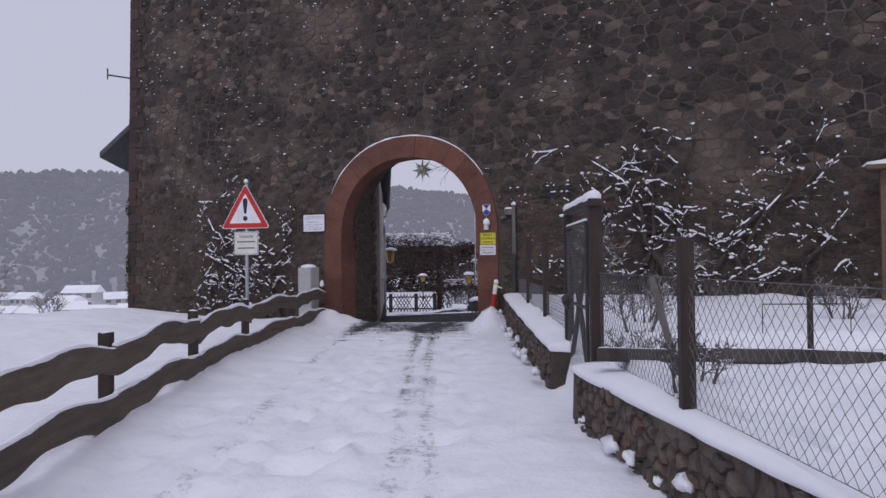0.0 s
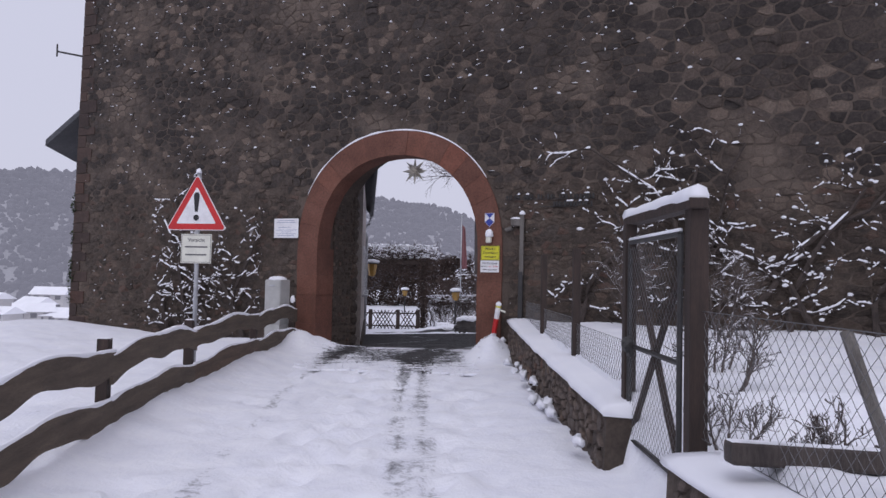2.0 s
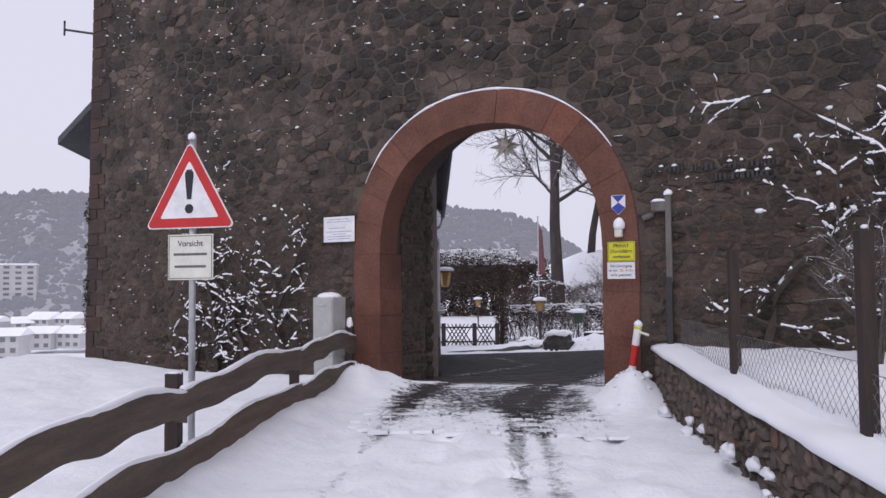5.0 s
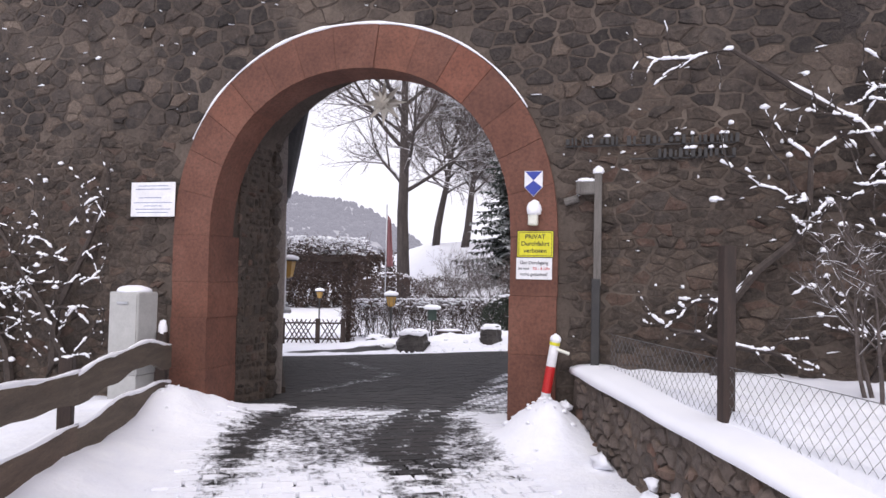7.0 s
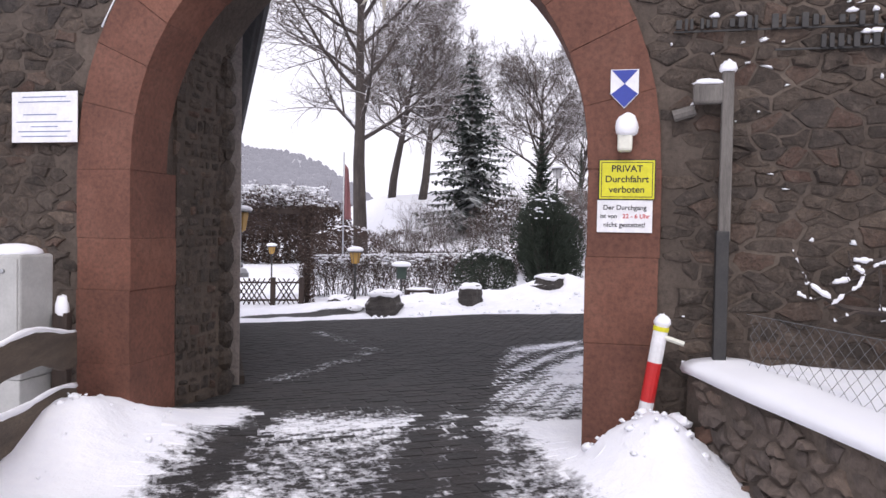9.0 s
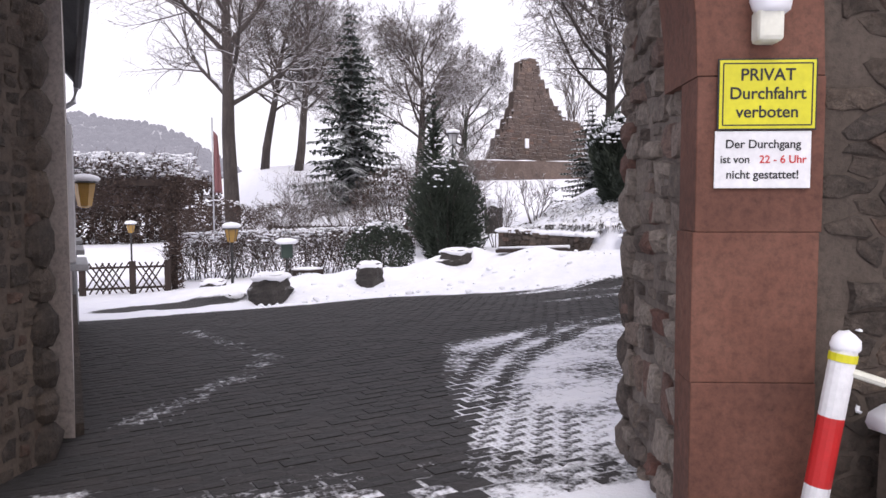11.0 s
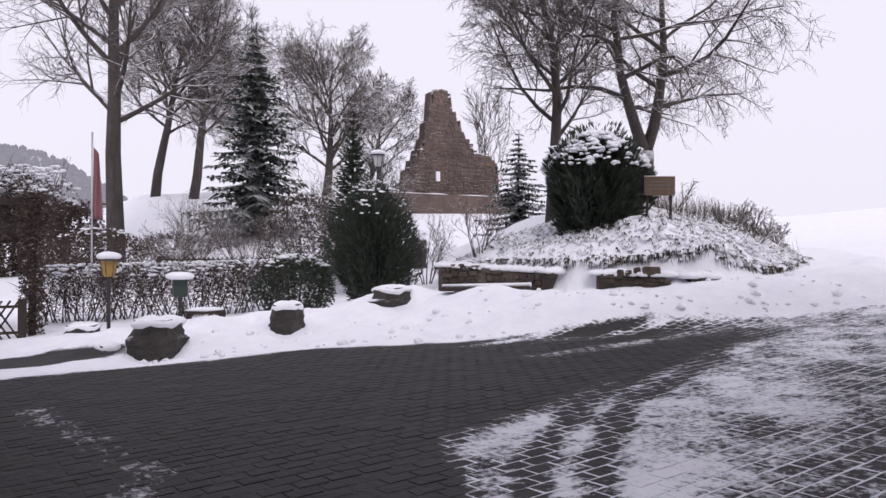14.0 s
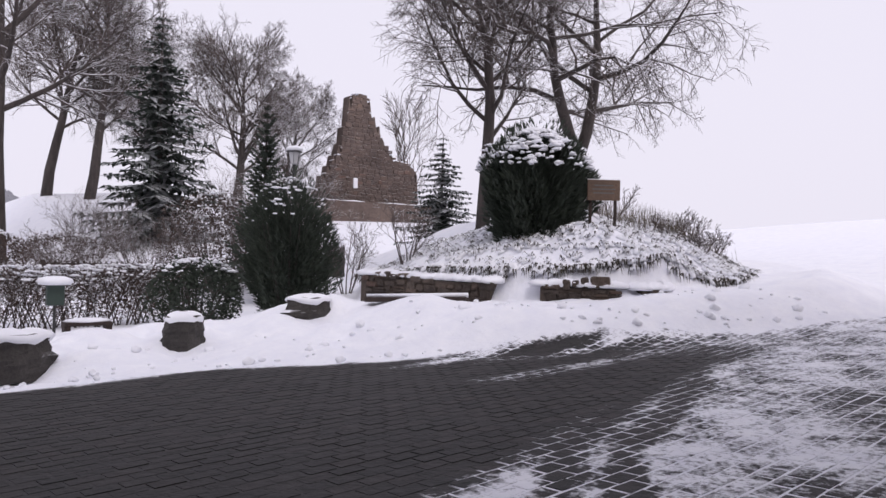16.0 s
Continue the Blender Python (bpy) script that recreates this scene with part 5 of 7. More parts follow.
def bare_tree(x, y, height, reach, radius, seed, label, bare=0.3, count=(13, 7, 6, 4), lift=(0.0, 0.07, 0.03, 0.0), wobble=0.16, lean=(0, 0), thin=0.012, levels=4, angle=((35, 62), (30, 60), (25, 65)), fork=None, zbase=None, trunk_taper=0.9, limb=0.36):
    rr = random.Random(seed)
    z = gz(x, y) - 0.15 if zbase is None else zbase
    tree = thing("bare_tree", Matrix.Translation((x, y, z)), label, "tree", "bare trees")
    big, fine = Geo(), Geo()
    spec = dict(levels=levels, count=count, bare=bare, angle=angle, reach=reach, lift=lift, wobble=wobble, taper=trunk_taper, thin=thin, limb=limb)
    if fork:
        base = [Vector((0, 0, 0)), Vector((fork[0][0] * 0.02, 0, fork[2] * 0.5)), Vector((0, 0, fork[2]))]
        big.tube(base, [radius * 1.25, radius * 1.05, radius], 9)
        for dx, dy in fork[:2]:
            grow(big, fine, Vector((0, 0, fork[2] - 0.1)), Vector((dx, dy, 1)), height - fork[2], radius * 0.72, 0, rr, spec)
    else:
        grow(big, fine, Vector((0, 0, 0)), Vector((lean[0], lean[1], 1)), height, radius, 0, rr, spec)
    part("trunk", big, M_BARK, tree, smooth_it=True)
    part("crown", fine, M_TWIG, tree, "fine snowy twigs", kind="stuff")
    return tree


def conifer(name, x, y, height, wide, seed, label, mat, zbase=None, whorls=26, bare=0.04, droop=0.35):
    rr = random.Random(seed)
    z = gz(x, y) - 0.1 if zbase is None else zbase
    tree = thing(name, Matrix.Translation((x, y, z)), label, "tree", "conifers")
    g = Geo()
    g.tube([Vector((0, 0, height * k / 6)) for k in range(7)], [height * 0.018 * (1 - k / 6.3) + 0.01 for k in range(7)], 7)
    part("trunk", g, M_BARK, tree)
    g = Geo()
    for wi in range(whorls):
        t = bare + (1 - bare) * (wi / whorls)
        zc = height * t
        r = wide * (1 - t) ** 0.85 + 0.10
        for b in range(7 if t < 0.8 else 5):
            a = b * 2 * math.pi / 7 + wi * 0.7 + rr.uniform(-0.3, 0.3)
            L = r * rr.uniform(0.5, 1.2)
            segs = max(4, int(L / (wide * 0.085)))
            for s in range(segs):
                u = (s + 0.5) / segs
                px = Vector((math.cos(a) * L * u, math.sin(a) * L * u, zc - droop * L * u + 0.18 * L * u * u + rr.uniform(-.03, .03) * wide * 0.3))
                dirv = Vector((math.cos(a), math.sin(a), -droop + 0.36 * u)).normalized()
                sd = Vector((-math.sin(a), math.cos(a), 0))
                wl = (0.30 * L * (1 - u * 0.75) + 0.05 * wide) * rr.uniform(0.6, 1.2)
                ln = L / segs * 1.5
                for sg in (-1, 1):
                    tip = px + sd * sg * wl + dirv * ln * 0.7 - Vector((0, 0, wl * rr.uniform(0.15, 0.6)))
                    g.add([px - dirv * ln * 0.35, px + dirv * ln * 0.5, tip, px + sd * sg * wl * 0.4 - dirv * ln * 0.1 - Vector((0, 0, 0.12 * wl))], [(0, 3, 2, 1)])
                    if rr.random() < 0.6:
                        q = px + sd * sg * wl * 0.55
                        g.add([q, q + dirv * ln * 0.4, q + dirv * ln * 0.2 - Vector((0, 0, wl * rr.uniform(0.4, 0.8)))], [(0, 1, 2)])
    part("crown", g, mat, tree, "drooping needle sprays dusted with snow", kind="stuff")
    return tree


def spray_cloud(g, rr, half, count, length):
    """Upright feathery sprays of a juniper or yew: narrow blades fanning up and outward, wider above than below."""
    hx, hy, hz = half
    ph = [rr.uniform(0, 6.28) for _ in range(4)]
    for _ in range(count):
        a, c = rr.uniform(0, 2 * math.pi), rr.uniform(-0.95, 1)
        w = math.sqrt(max(0, 1 - c * c))
        lobe = 1 + 0.17 * math.sin(3 * a + ph[0] + 2 * c) + 0.12 * math.sin(7 * a + ph[1] - 3 * c) + 0.08 * math.sin(13 * a + ph[2] + 5 * c)
        r = lobe * (1 - 0.7 * rr.random() ** 2.2)
        flare = 0.88 + 0.16 * c - 0.14 * max(0.0, c) ** 2
        p = Vector((w * math.cos(a) * hx * r * flare, w * math.sin(a) * hy * r * flare, hz + c * hz * r))
        d = Vector((math.cos(a) * (0.35 + 0.5 * w), math.sin(a) * (0.35 + 0.5 * w), 0.75 + 0.4 * c)) + Vector((rr.gauss(0, 0.25), rr.gauss(0, 0.25), rr.gauss(0, 0.2)))
        d.normalize()
        L = length * rr.uniform(0.5, 1.25)
        sd = d.cross(Vector((rr.uniform(-1, 1), rr.uniform(-1, 1), rr.uniform(-0.3, 0.3)))).normalized() * (L * rr.uniform(0.07, 0.13))
        g.add([p, p + d * L * 0.45 + sd, p + d * L, p + d * L * 0.45 - sd], [(0, 1, 2, 3)])


def leaf_cloud(g, rr, centre, half, count, size, shape="ball", lean=0.0):
    """Many small leaves and sprays through a rounded body with an uneven edge."""
    cx, cy, cz = centre
    hx, hy, hz = half
    ph = [rr.uniform(0, 6.28) for _ in range(4)]
    for _ in range(count):
        a, b = rr.uniform(0, 2 * math.pi), math.acos(rr.uniform(-1, 1))
        edge = 1 + 0.13 * math.sin(3 * a + ph[0]) + 0.10 * math.sin(5 * a + 3 * b + ph[1]) + 0.07 * math.sin(9 * a + ph[2])
        r = edge * (1 - abs(rr.gauss(0, 0.16)))
        d = Vector((math.sin(b) * math.cos(a), math.sin(b) * math.sin(a), math.cos(b)))
        if shape == "box":
            m = max(abs(d.x), abs(d.y), abs(d.z)) ** 0.75
            d = d / m
        p = Vector((cx + d.x * hx * r + lean * d.z, cy + d.y * hy * r, cz + d.z * hz * r))
        s = size * rr.uniform(0.6, 1.5)
        t1 = Vector((rr.uniform(-1, 1), rr.uniform(-1, 1), rr.uniform(-0.6, 0.6))).normalized()
        t2 = (d * 0.6 + Vector((rr.uniform(-1, 1), rr.uniform(-1, 1), rr.uniform(-0.3, 1)))).normalized()
        g.add([p - t1 * s * 0.4, p + t2 * s * 0.5, p + t1 * s * 0.5, p - t2 * s * 0.4], [(0, 1, 2, 3)])


def snow_pads(g, rr, centre, half, count, size, top=0.55):
    cx, cy, cz = centre
    for _ in range(count):
        a, b = rr.uniform(0, 2 * math.pi), rr.uniform(0, top) * math.pi / 2
        p = (cx + math.sin(b) * math.cos(a) * half[0] * 1.0, cy + math.sin(b) * math.sin(a) * half[1] * 1.0, cz + math.cos(b) * half[2] * 1.03)
        s = size * rr.uniform(0.4, 1.3)
        g.lump(Matrix.Translation(p) @ Matrix.Rotation(rr.uniform(0, 3), 4, 'Z') @ Matrix.Rotation(rr.uniform(-0.5, 0.5), 4, 'X'), s * rr.uniform(0.8, 1.8), s * 0.6, s * 0.4, rr.randint(0, 9999), 0.25, 4, 7, -0.6)


def bush(name, x, y, half, seed, label, mat, count=2600, size=0.12, pads=40, pad_size=0.12, shape="ball", zbase=None, stems=True, group=""):
    rr = random.Random(seed)
    z = gz(x, y) if zbase is None else zbase
    ob = thing(name, Matrix.Translation((x, y, z)), label, "bush", group)
    if stems:
        g = Geo()
        for _ in range(9):
            a = rr.uniform(0, 6.28)
            g.tube([Vector((0.1 * math.cos(a), 0.1 * math.sin(a), -0.1)), Vector((half[0] * 0.5 * math.cos(a), half[1] * 0.5 * math.sin(a), half[2] * 0.9)), Vector((half[0] * 0.75 * math.cos(a), half[1] * 0.75 * math.sin(a), half[2] * 1.5))], [0.035, 0.022, 0.008], 5)
        part("wood", g, M_BARK, ob, kind="stuff")
    g = Geo()
    if shape == "spray":
        spray_cloud(g, rr, half, count, size)
    else:
        leaf_cloud(g, rr, (0, 0, half[2]), half, count, size, shape)
    part("foliage", g, mat, ob, kind="stuff")
    if pads:
        g = Geo()
        reach = 1.13 if shape == "spray" else 1.0
        snow_pads(g, rr, (0, 0, half[2]), tuple(h * reach for h in half), pads, pad_size, 0.74 if shape == "spray" else 0.55)
        part("snow", g, M_SNOW, ob, "pads of snow on the upper twigs", True, "stuff")
    return ob


def twig_bush(x, y, height, wide, stems, seed, label, name="bare_shrub", group="bare shrubs"):
    rr = random.Random(seed)
    ob = thing(name, Matrix.Translation((x, y, gz(x, y) - 0.05)), label, "shrub", group)
    big, fine = Geo(), Geo()
    spec = dict(levels=3, count=(5, 4, 3), bare=0.3, angle=((20, 45), (25, 55)), reach=height * 0.5, lift=(0.03, 0.05, 0.02), wobble=0.2, taper=0.8, thin=0.004, limb=0.5)
    for _ in range(stems):
        a = rr.uniform(0, 6.28)
        grow(big, fine, Vector((0.12 * math.cos(a), 0.12 * math.sin(a), 0)), Vector((wide * math.cos(a), wide * math.sin(a), 1)), height * rr.uniform(0.6, 1), 0.014 + 0.008 * height * 0.4, 0, rr, spec)
    part("wood", big, M_TWIG, ob, kind="stuff")
    part("twig_growth", fine, M_TWIG, ob, kind="stuff")
    return ob


# ---- trees of the castle grounds ----
BIG = (24, 12, 9, 6)
MID = (20, 11, 9, 6)
bare_tree(3.3, 60, 25, 9.5, 0.50, 21, "tall bare lime tree with dark trunk and snowy twigs", bare=0.30, count=BIG, thin=0.011, lean=(0.02, 0), lift=(0.0, 0.10, 0.03, 0.0), angle=((38, 66), (28, 60), (25, 65)))
bare_tree(7.85, 79, 15.5, 6.2, 0.40, 22, "bare tree on the snowy rise behind the garden", bare=0.30, count=MID, thin=0.013, lift=(0.0, 0.05, 0.02, 0.0))
bare_tree(10.1, 75.5, 15.5, 6.2, 0.40, 23, "bare leaning tree on the snowy rise", bare=0.30, count=MID, thin=0.013, lean=(0.10, 0), lift=(0.0, 0.05, 0.02, 0.0))
bare_tree(20.6, 75, 12.0, 6.6, 0.42, 24, "bare round-crowned tree behind the spruce", bare=0.25, count=BIG, thin=0.013, lift=(0.0, 0.06, 0.02, 0.0), angle=((38, 75), (28, 62), (25, 65)))
bare_tree(15.6, 80, 11.5, 5.5, 0.36, 25, "bare tree behind the spruce", bare=0.22, count=MID, thin=0.013, lift=(0.0, 0.05, 0.02, 0.0))
bare_tree(28.6, 85, 10.5, 5.5, 0.32, 26, "bare tree beside the ruin", bare=0.16, count=MID, thin=0.013, lift=(0.0, 0.05, 0.02, 0.0))
bare_tree(12.7, 34.5, 10.5, 3.7, 0.21, 27, "bare tree with upright trunk behind the juniper", bare=0.27, count=BIG, thin=0.006, wobble=0.2, lean=(0.05, 0.0), zbase=1.5, lift=(0.0, 0.08, 0.02, 0.0))
bare_tree(17.5, 35.6, 10.5, 5.2, 0.30, 28, "old forked apple tree with gnarled snowy branches", bare=0.2, count=(14, 10, 8, 6), thin=0.007, wobble=0.34, lift=(0.02, 0.03, -0.06, -0.08), fork=((-0.42, 0.1), (0.36, -0.1), 2.6), zbase=1.9, angle=((45, 82), (35, 75), (30, 75)), limb=0.5)
bare_tree(40.6, 82, 10.0, 5.0, 0.14, 29, "slender bare tree beside the ruin wall", bare=0.12, count=(16, 7, 5), lift=(0.0, 0.14, 0.08), thin=0.02, levels=3, angle=((20, 40), (20, 45)))

conifer("spruce", 10.7, 60, 14.0, 4.3, 31, "tall dark spruce dusted with snow", M_NEEDLE, whorls=32, zbase=-0.1)
conifer("spruce", 19.9, 46.5, 5.2, 2.0, 32, "small snow-dusted spruce on the mound", M_NEEDLE, whorls=22, zbase=1.6)
conifer("spire_yew", 9.45, 42, 6.6, 1.3, 33, "slender mottled evergreen, snow among its twigs", M_YEW, whorls=24, zbase=-0.5, droop=-0.5)
conifer("cypress", 18.6, 60, 7.0, 0.55, 34, "narrow dark cypress behind the yews", M_YEW, whorls=26, zbase=1.0, droop=-0.9)
bush("yew_bush", 7.6, 35.8, (1.15, 1.1, 1.75), 41, "dark upright yew bush at the snow bank", M_YEW, 20000, 0.17, 90, 0.06, "spray", zbase=-0.75)
bush("evergreen_bush", 5.5, 36.2, (1.1, 0.9, 0.85), 42, "low dark evergreen bush capped with snow", M_YEW, 8000, 0.07, 110, 0.07, zbase=-0.75)
bush("evergreen_bush", 8.6, 37.6, (0.9, 0.9, 1.1), 43, "snow-sprinkled evergreen bush beside the yew", M_YEW, 6000, 0.075, 90, 0.06, zbase=-0.7)
bush("juniper", 10.75, 30.3, (1.22, 1.1, 1.2), 44, "dense dark juniper bush with heavy snow on its crown", M_YEW, 30000, 0.18, 620, 0.10, "spray", zbase=1.36)
bush("brown_beech_bush", 9.2, 46, (1.9, 1.2, 1.9), 45, "brown-leaved bush with snow on its twigs", M_HEDGE, 8000, 0.085, 130, 0.07, zbase=-0.6)
bush("brown_beech_bush", 12.0, 47.5, (2.2, 1.2, 1.6), 46, "brown-leaved bush with snow on its twigs", M_HEDGE, 8000, 0.085, 130, 0.07, zbase=0.0)
bush("reddish_bush", 5.6, 56, (2.0, 1.4, 0.8), 47, "reddish bare bush on the rise", M_HEDGE, 3600, 0.09, 90, 0.08, zbase=0.0)
bush("reddish_bush", 2.0, 54, (2.4, 1.4, 1.2), 48, "reddish bare bush behind the hedge", M_HEDGE, 6500, 0.09, 90, 0.08, zbase=-0.7)
for i, (bx, by, bh, bw, bn) in enumerate(((9.0, 32.6, 1.3, 0.5, 7), (9.9, 37, 2.0, 0.4, 8), (8.0, 50, 2.2, 0.5, 8), (6.5, 58, 2.6, 0.5, 8), (15.0, 30.0, 0.7, 0.9, 8), (15.6, 29.2, 0.6, 0.9, 8), (14.2, 28.6, 0.6, 0.9, 8), (16.6, 30.6, 0.7, 0.9, 7), (13.2, 30.4, 0.9, 0.8, 8), (31, 80, 3.0, 0.5, 8), (8.6, 43.5, 3.2, 0.5, 12), (10.4, 45.0, 4.2, 0.45, 14), (12.0, 46.0, 3.8, 0.5, 14), (13.4, 50.0, 4.4, 0.5, 14), (7.0, 47.0, 2.6, 0.6, 12), (16.5, 55.0, 4.5, 0.5, 12), (4.6, 52.0, 2.2, 0.7, 14), (6.4, 54.0, 2.4, 0.7, 14), (8.2, 57.0, 2.6, 0.7, 14))):
    twig_bush(bx, by, bh, bw, bn, 200 + i, "leafless snowy shrub with thin dark stems")


def hedge():
    rr = random.Random(51)
    ob = thing("hedge", Matrix.Identity(4), "leafless brown twiggy hedge capped with snow", "hedge")
    stems, twigs, leaves, snow = Geo(), Geo(), Geo(), Geo()
    for k in range(64):
        t = k / 63
        x, y = -0.5 + 6.6 * t, 40.0 - 1.2 * t + rr.uniform(-0.25, 0.25)
        z = gz(x, y)
        for _ in range(2):
            a = rr.uniform(0, 6.28)
            top = Vector((x + 0.5 * math.cos(a), y + 0.3 * math.sin(a), z + rr.uniform(1.0, 1.5)))
            mid = Vector((x, y, z - 0.05)).lerp(top, 0.5) + Vector((rr.uniform(-.1, .1), rr.uniform(-.1, .1), 0))
            stems.tube([Vector((x, y, z - 0.05)), mid, top], [0.018, 0.012, 0.006], 4, False)
            for _ in range(16):
                q = mid.lerp(top, rr.random())
                twigs.tube([q, q + Vector((rr.uniform(-.35, .35), rr.uniform(-.3, .3), rr.uniform(0.0, 0.35)))], [0.007, 0.004], 3, False)
        leaf_cloud(leaves, rr, (x, y, z + 0.85), (0.4, 0.42, 0.72), 330, 0.05)
        if rr.random() < 0.9:
            snow_pads(snow, rr, (x, y, z + 1.05), (0.28, 0.4, 0.52), 9, 0.07, 0.8)
    part("wood", stems, M_BARK, ob, kind="stuff")
    part("twig_growth", twigs, M_TWIG, ob, kind="stuff")
    part("foliage", leaves, M_HEDGE, ob, kind="stuff")
    part("snow", snow, M_SNOW, ob, "patches of snow", True, "stuff")


hedge()


def arbour():
    rr = random.Random(61)
    ob = thing("ivy_arbour", Matrix.Identity(4), "garden arbour overgrown with dark twigs under a roof of snow", "arbour")
    g = Geo()
    z0 = gz(-0.7, 36.2)
    for x, y in ((-0.7, 36.2), (-0.7, 38.6), (-6.0, 36.2), (-6.0, 38.6)):
        g = Geo()
        g.box(Matrix.Translation((x, y, z0 + 1.5)), 0.16, 0.16, 3.1, bevel=0.01)
        part("post", g, M_DARKWOOD, ob)
    for y in (36.2, 38.6):
        g = Geo()
        g.box(Matrix.Translation((-3.35, y, z0 + 3.05)), 5.6, 0.14, 0.18, bevel=0.01)
        part("beam", g, M_DARKWOOD, ob)
    for k in range(12):
        g = Geo()
        g.box(Matrix.Translation((-6.0 + 5.3 * k / 11, 37.4, z0 + 3.2)), 0.08, 2.7, 0.1)
        part("rafter", g, M_DARKWOOD, ob)
    g, s = Geo(), Geo()
    for k in range(46):
        x = -6.2 + 5.9 * k / 45 + rr.uniform(-.1, .1)
        leaf_cloud(g, rr, (x, 36.5 + rr.uniform(-0.2, 1.8), z0 + 3.15 + rr.uniform(-0.25, 0.15)), (0.46, 0.6, 0.66), 520, 0.06)
        snow_pads(s, rr, (x, 36.6 + rr.uniform(-0.4, 1.6), z0 + 3.25), (0.46, 0.62, 0.62), 46, 0.062, 1.0)
    for k in range(16):
        z = z0 + 0.1 + 3.0 * k / 15
        leaf_cloud(g, rr, (-0.7, 36.2, z), (0.26 + 0.1 * (k > 11), 0.3, 0.22), 300, 0.06)
    part("foliage", g, M_HEDGE, ob, "brown creeper", kind="stuff")
    part("snow", s, M_SNOW, ob, "snow on the creeper", True, "stuff")
    g = Geo()
    for _ in range(140):
        x, y = rr.uniform(-6.0, -0.1), rr.uniform(36, 38.6)
        p = Vector((x, y, z0 + 3.4))
        g.tube([p, p + Vector((rr.uniform(-.3, .3), rr.uniform(-.3, .3), rr.uniform(.2, .75)))], [0.012, 0.004], 3, False)
    part("shoot_growth", g, M_TWIG, ob, kind="stuff")


arbour()
# dense brown hedge that closes the garden behind the arbour
for k in range(6):
    bush("garden_hedge", -7.0 + 1.7 * k, 66 + 0.3 * (k % 3), (1.5, 0.9, 2.0), 70 + k, "brown winter hedge behind the snowy garden", M_HEDGE, 6500, 0.16, 24, 0.08, "box", stems=False, group="garden hedge")


# ---- lattice fence and garden lamps ----
def lattice(x0, x1, y, h, name="lattice_fence", bays=((0.0, 0.42), (0.42, 1.0)), cell=0.16):
    ob = thing(name, Matrix.Identity(4), "dark crossed-slat garden fence with flecks of snow", "fence", "lattice fences")
    z = gz((x0 + x1) / 2, y) + 0.06
    W = x1 - x0
    for t in sorted({b for bay in bays for b in bay}):
        g = Geo()
        g.box(Matrix.Translation((x0 + W * t, y, z + h * 0.5)), 0.17, 0.10, h * 1.08, bevel=0.008)
        part("post", g, M_DARKWOOD, ob)
    for a, b in bays:
        for zz in (0.16, 0.84):
            g = Geo()
            g.box(Matrix.Translation((x0 + W * (a + b) / 2, y + 0.03, z + h * zz)), W * (b - a), 0.035, 0.06)
            part("rail", g, M_DARKWOOD, ob)
        n = int(W * (b - a) / cell)
        for k in range(-2, n + 1):
            for sg in (-1, 1):
                xa = x0 + W * a + k * cell
                xb = xa + h * 0.62
                if sg < 0:
                    xa, xb = xb, xa
                lo, hi = x0 + W * a, x0 + W * b
                if min(xa, xb) < lo - 0.02 or max(xa, xb) > hi + 0.02:
                    continue
                g = Geo()
                dx = xb - xa
                L = math.hypot(dx, h)
                g.box(Matrix.Translation(((xa + xb) / 2, y - 0.015 * sg, z + h / 2)) @ Matrix.Rotation(math.atan2(dx, h), 4, 'Y'), 0.04, 0.018, L)
                part("slat", g, M_DARKWOOD, ob)
    return ob


lattice(-5.2, -0.9, 35.6, 0.84, bays=((0.0, 0.5), (0.5, 0.79), (0.79, 1.0)))
lattice(4.0, 11.0, 50, 0.7, bays=((0.0, 0.5), (0.5, 1.0)), cell=0.2)


def post_lamp(x, y, top, label, amber=True, scale=1.0):
    z = gz(x, y) - 0.05
    ob = thing("garden_lamp", Matrix.Translation((x, y, z)), label, "lamp", "garden lamps")
    h = top - z
    g = Geo()
    g.tube([Vector((0, 0, 0)), Vector((0, 0, h - 0.5 * scale))], 0.04 * scale, 8)
    part("pole", g, M_IRON, ob)
    g = Geo()
    g.lathe(Matrix.Translation((0, 0, h - 0.52 * scale)), [(0.05 * scale, 0), (0.12 * scale, 0.03 * scale), (0.185 * scale, 0.36 * scale), (0.17 * scale, 0.38 * scale)], 6)
    part("shade", g, M_AMBER if amber else M_GLASS, ob)
    for k in range(6):
        g = Geo()
        a = k * math.pi / 3
        g.tube([Vector((0.125 * scale * math.cos(a), 0.125 * scale * math.sin(a), h - 0.49 * scale)), Vector((0.19 * scale * math.cos(a), 0.19 * scale * math.sin(a), h - 0.14 * scale))], 0.008 * scale, 4)
        part("rib", g, M_IRON, ob)
    g = Geo()
    g.lathe(Matrix.Translation((0, 0, h - 0.15 * scale)), [(0.25 * scale, 0), (0.22 * scale, 0.05 * scale), (0.05 * scale, 0.14 * scale), (0.02, 0.17 * scale)], 10)
    part("roof", g, M_IRON, ob)
    g = Geo()
    g.lump(Matrix.Translation((0, 0, h - 0.06 * scale)), 0.26 * scale, 0.26 * scale, 0.11 * scale, 3, 0.05, 6, 14, -0.5)
    part("snow", g, M_SNOW, ob, "round cap of snow", True)
    return ob


post_lamp(0.79, 35.05, 1.02, "amber glass garden lamp on an iron pole with snow cap", True, 1.0)
post_lamp(8.88, 38.5, 4.2, "tall iron lamp with clear glass lantern and snow cap", False, 0.95)
post_lamp(-2.2, 50, 0.75, "small amber garden lamp standing in the snow", True, 1.0)


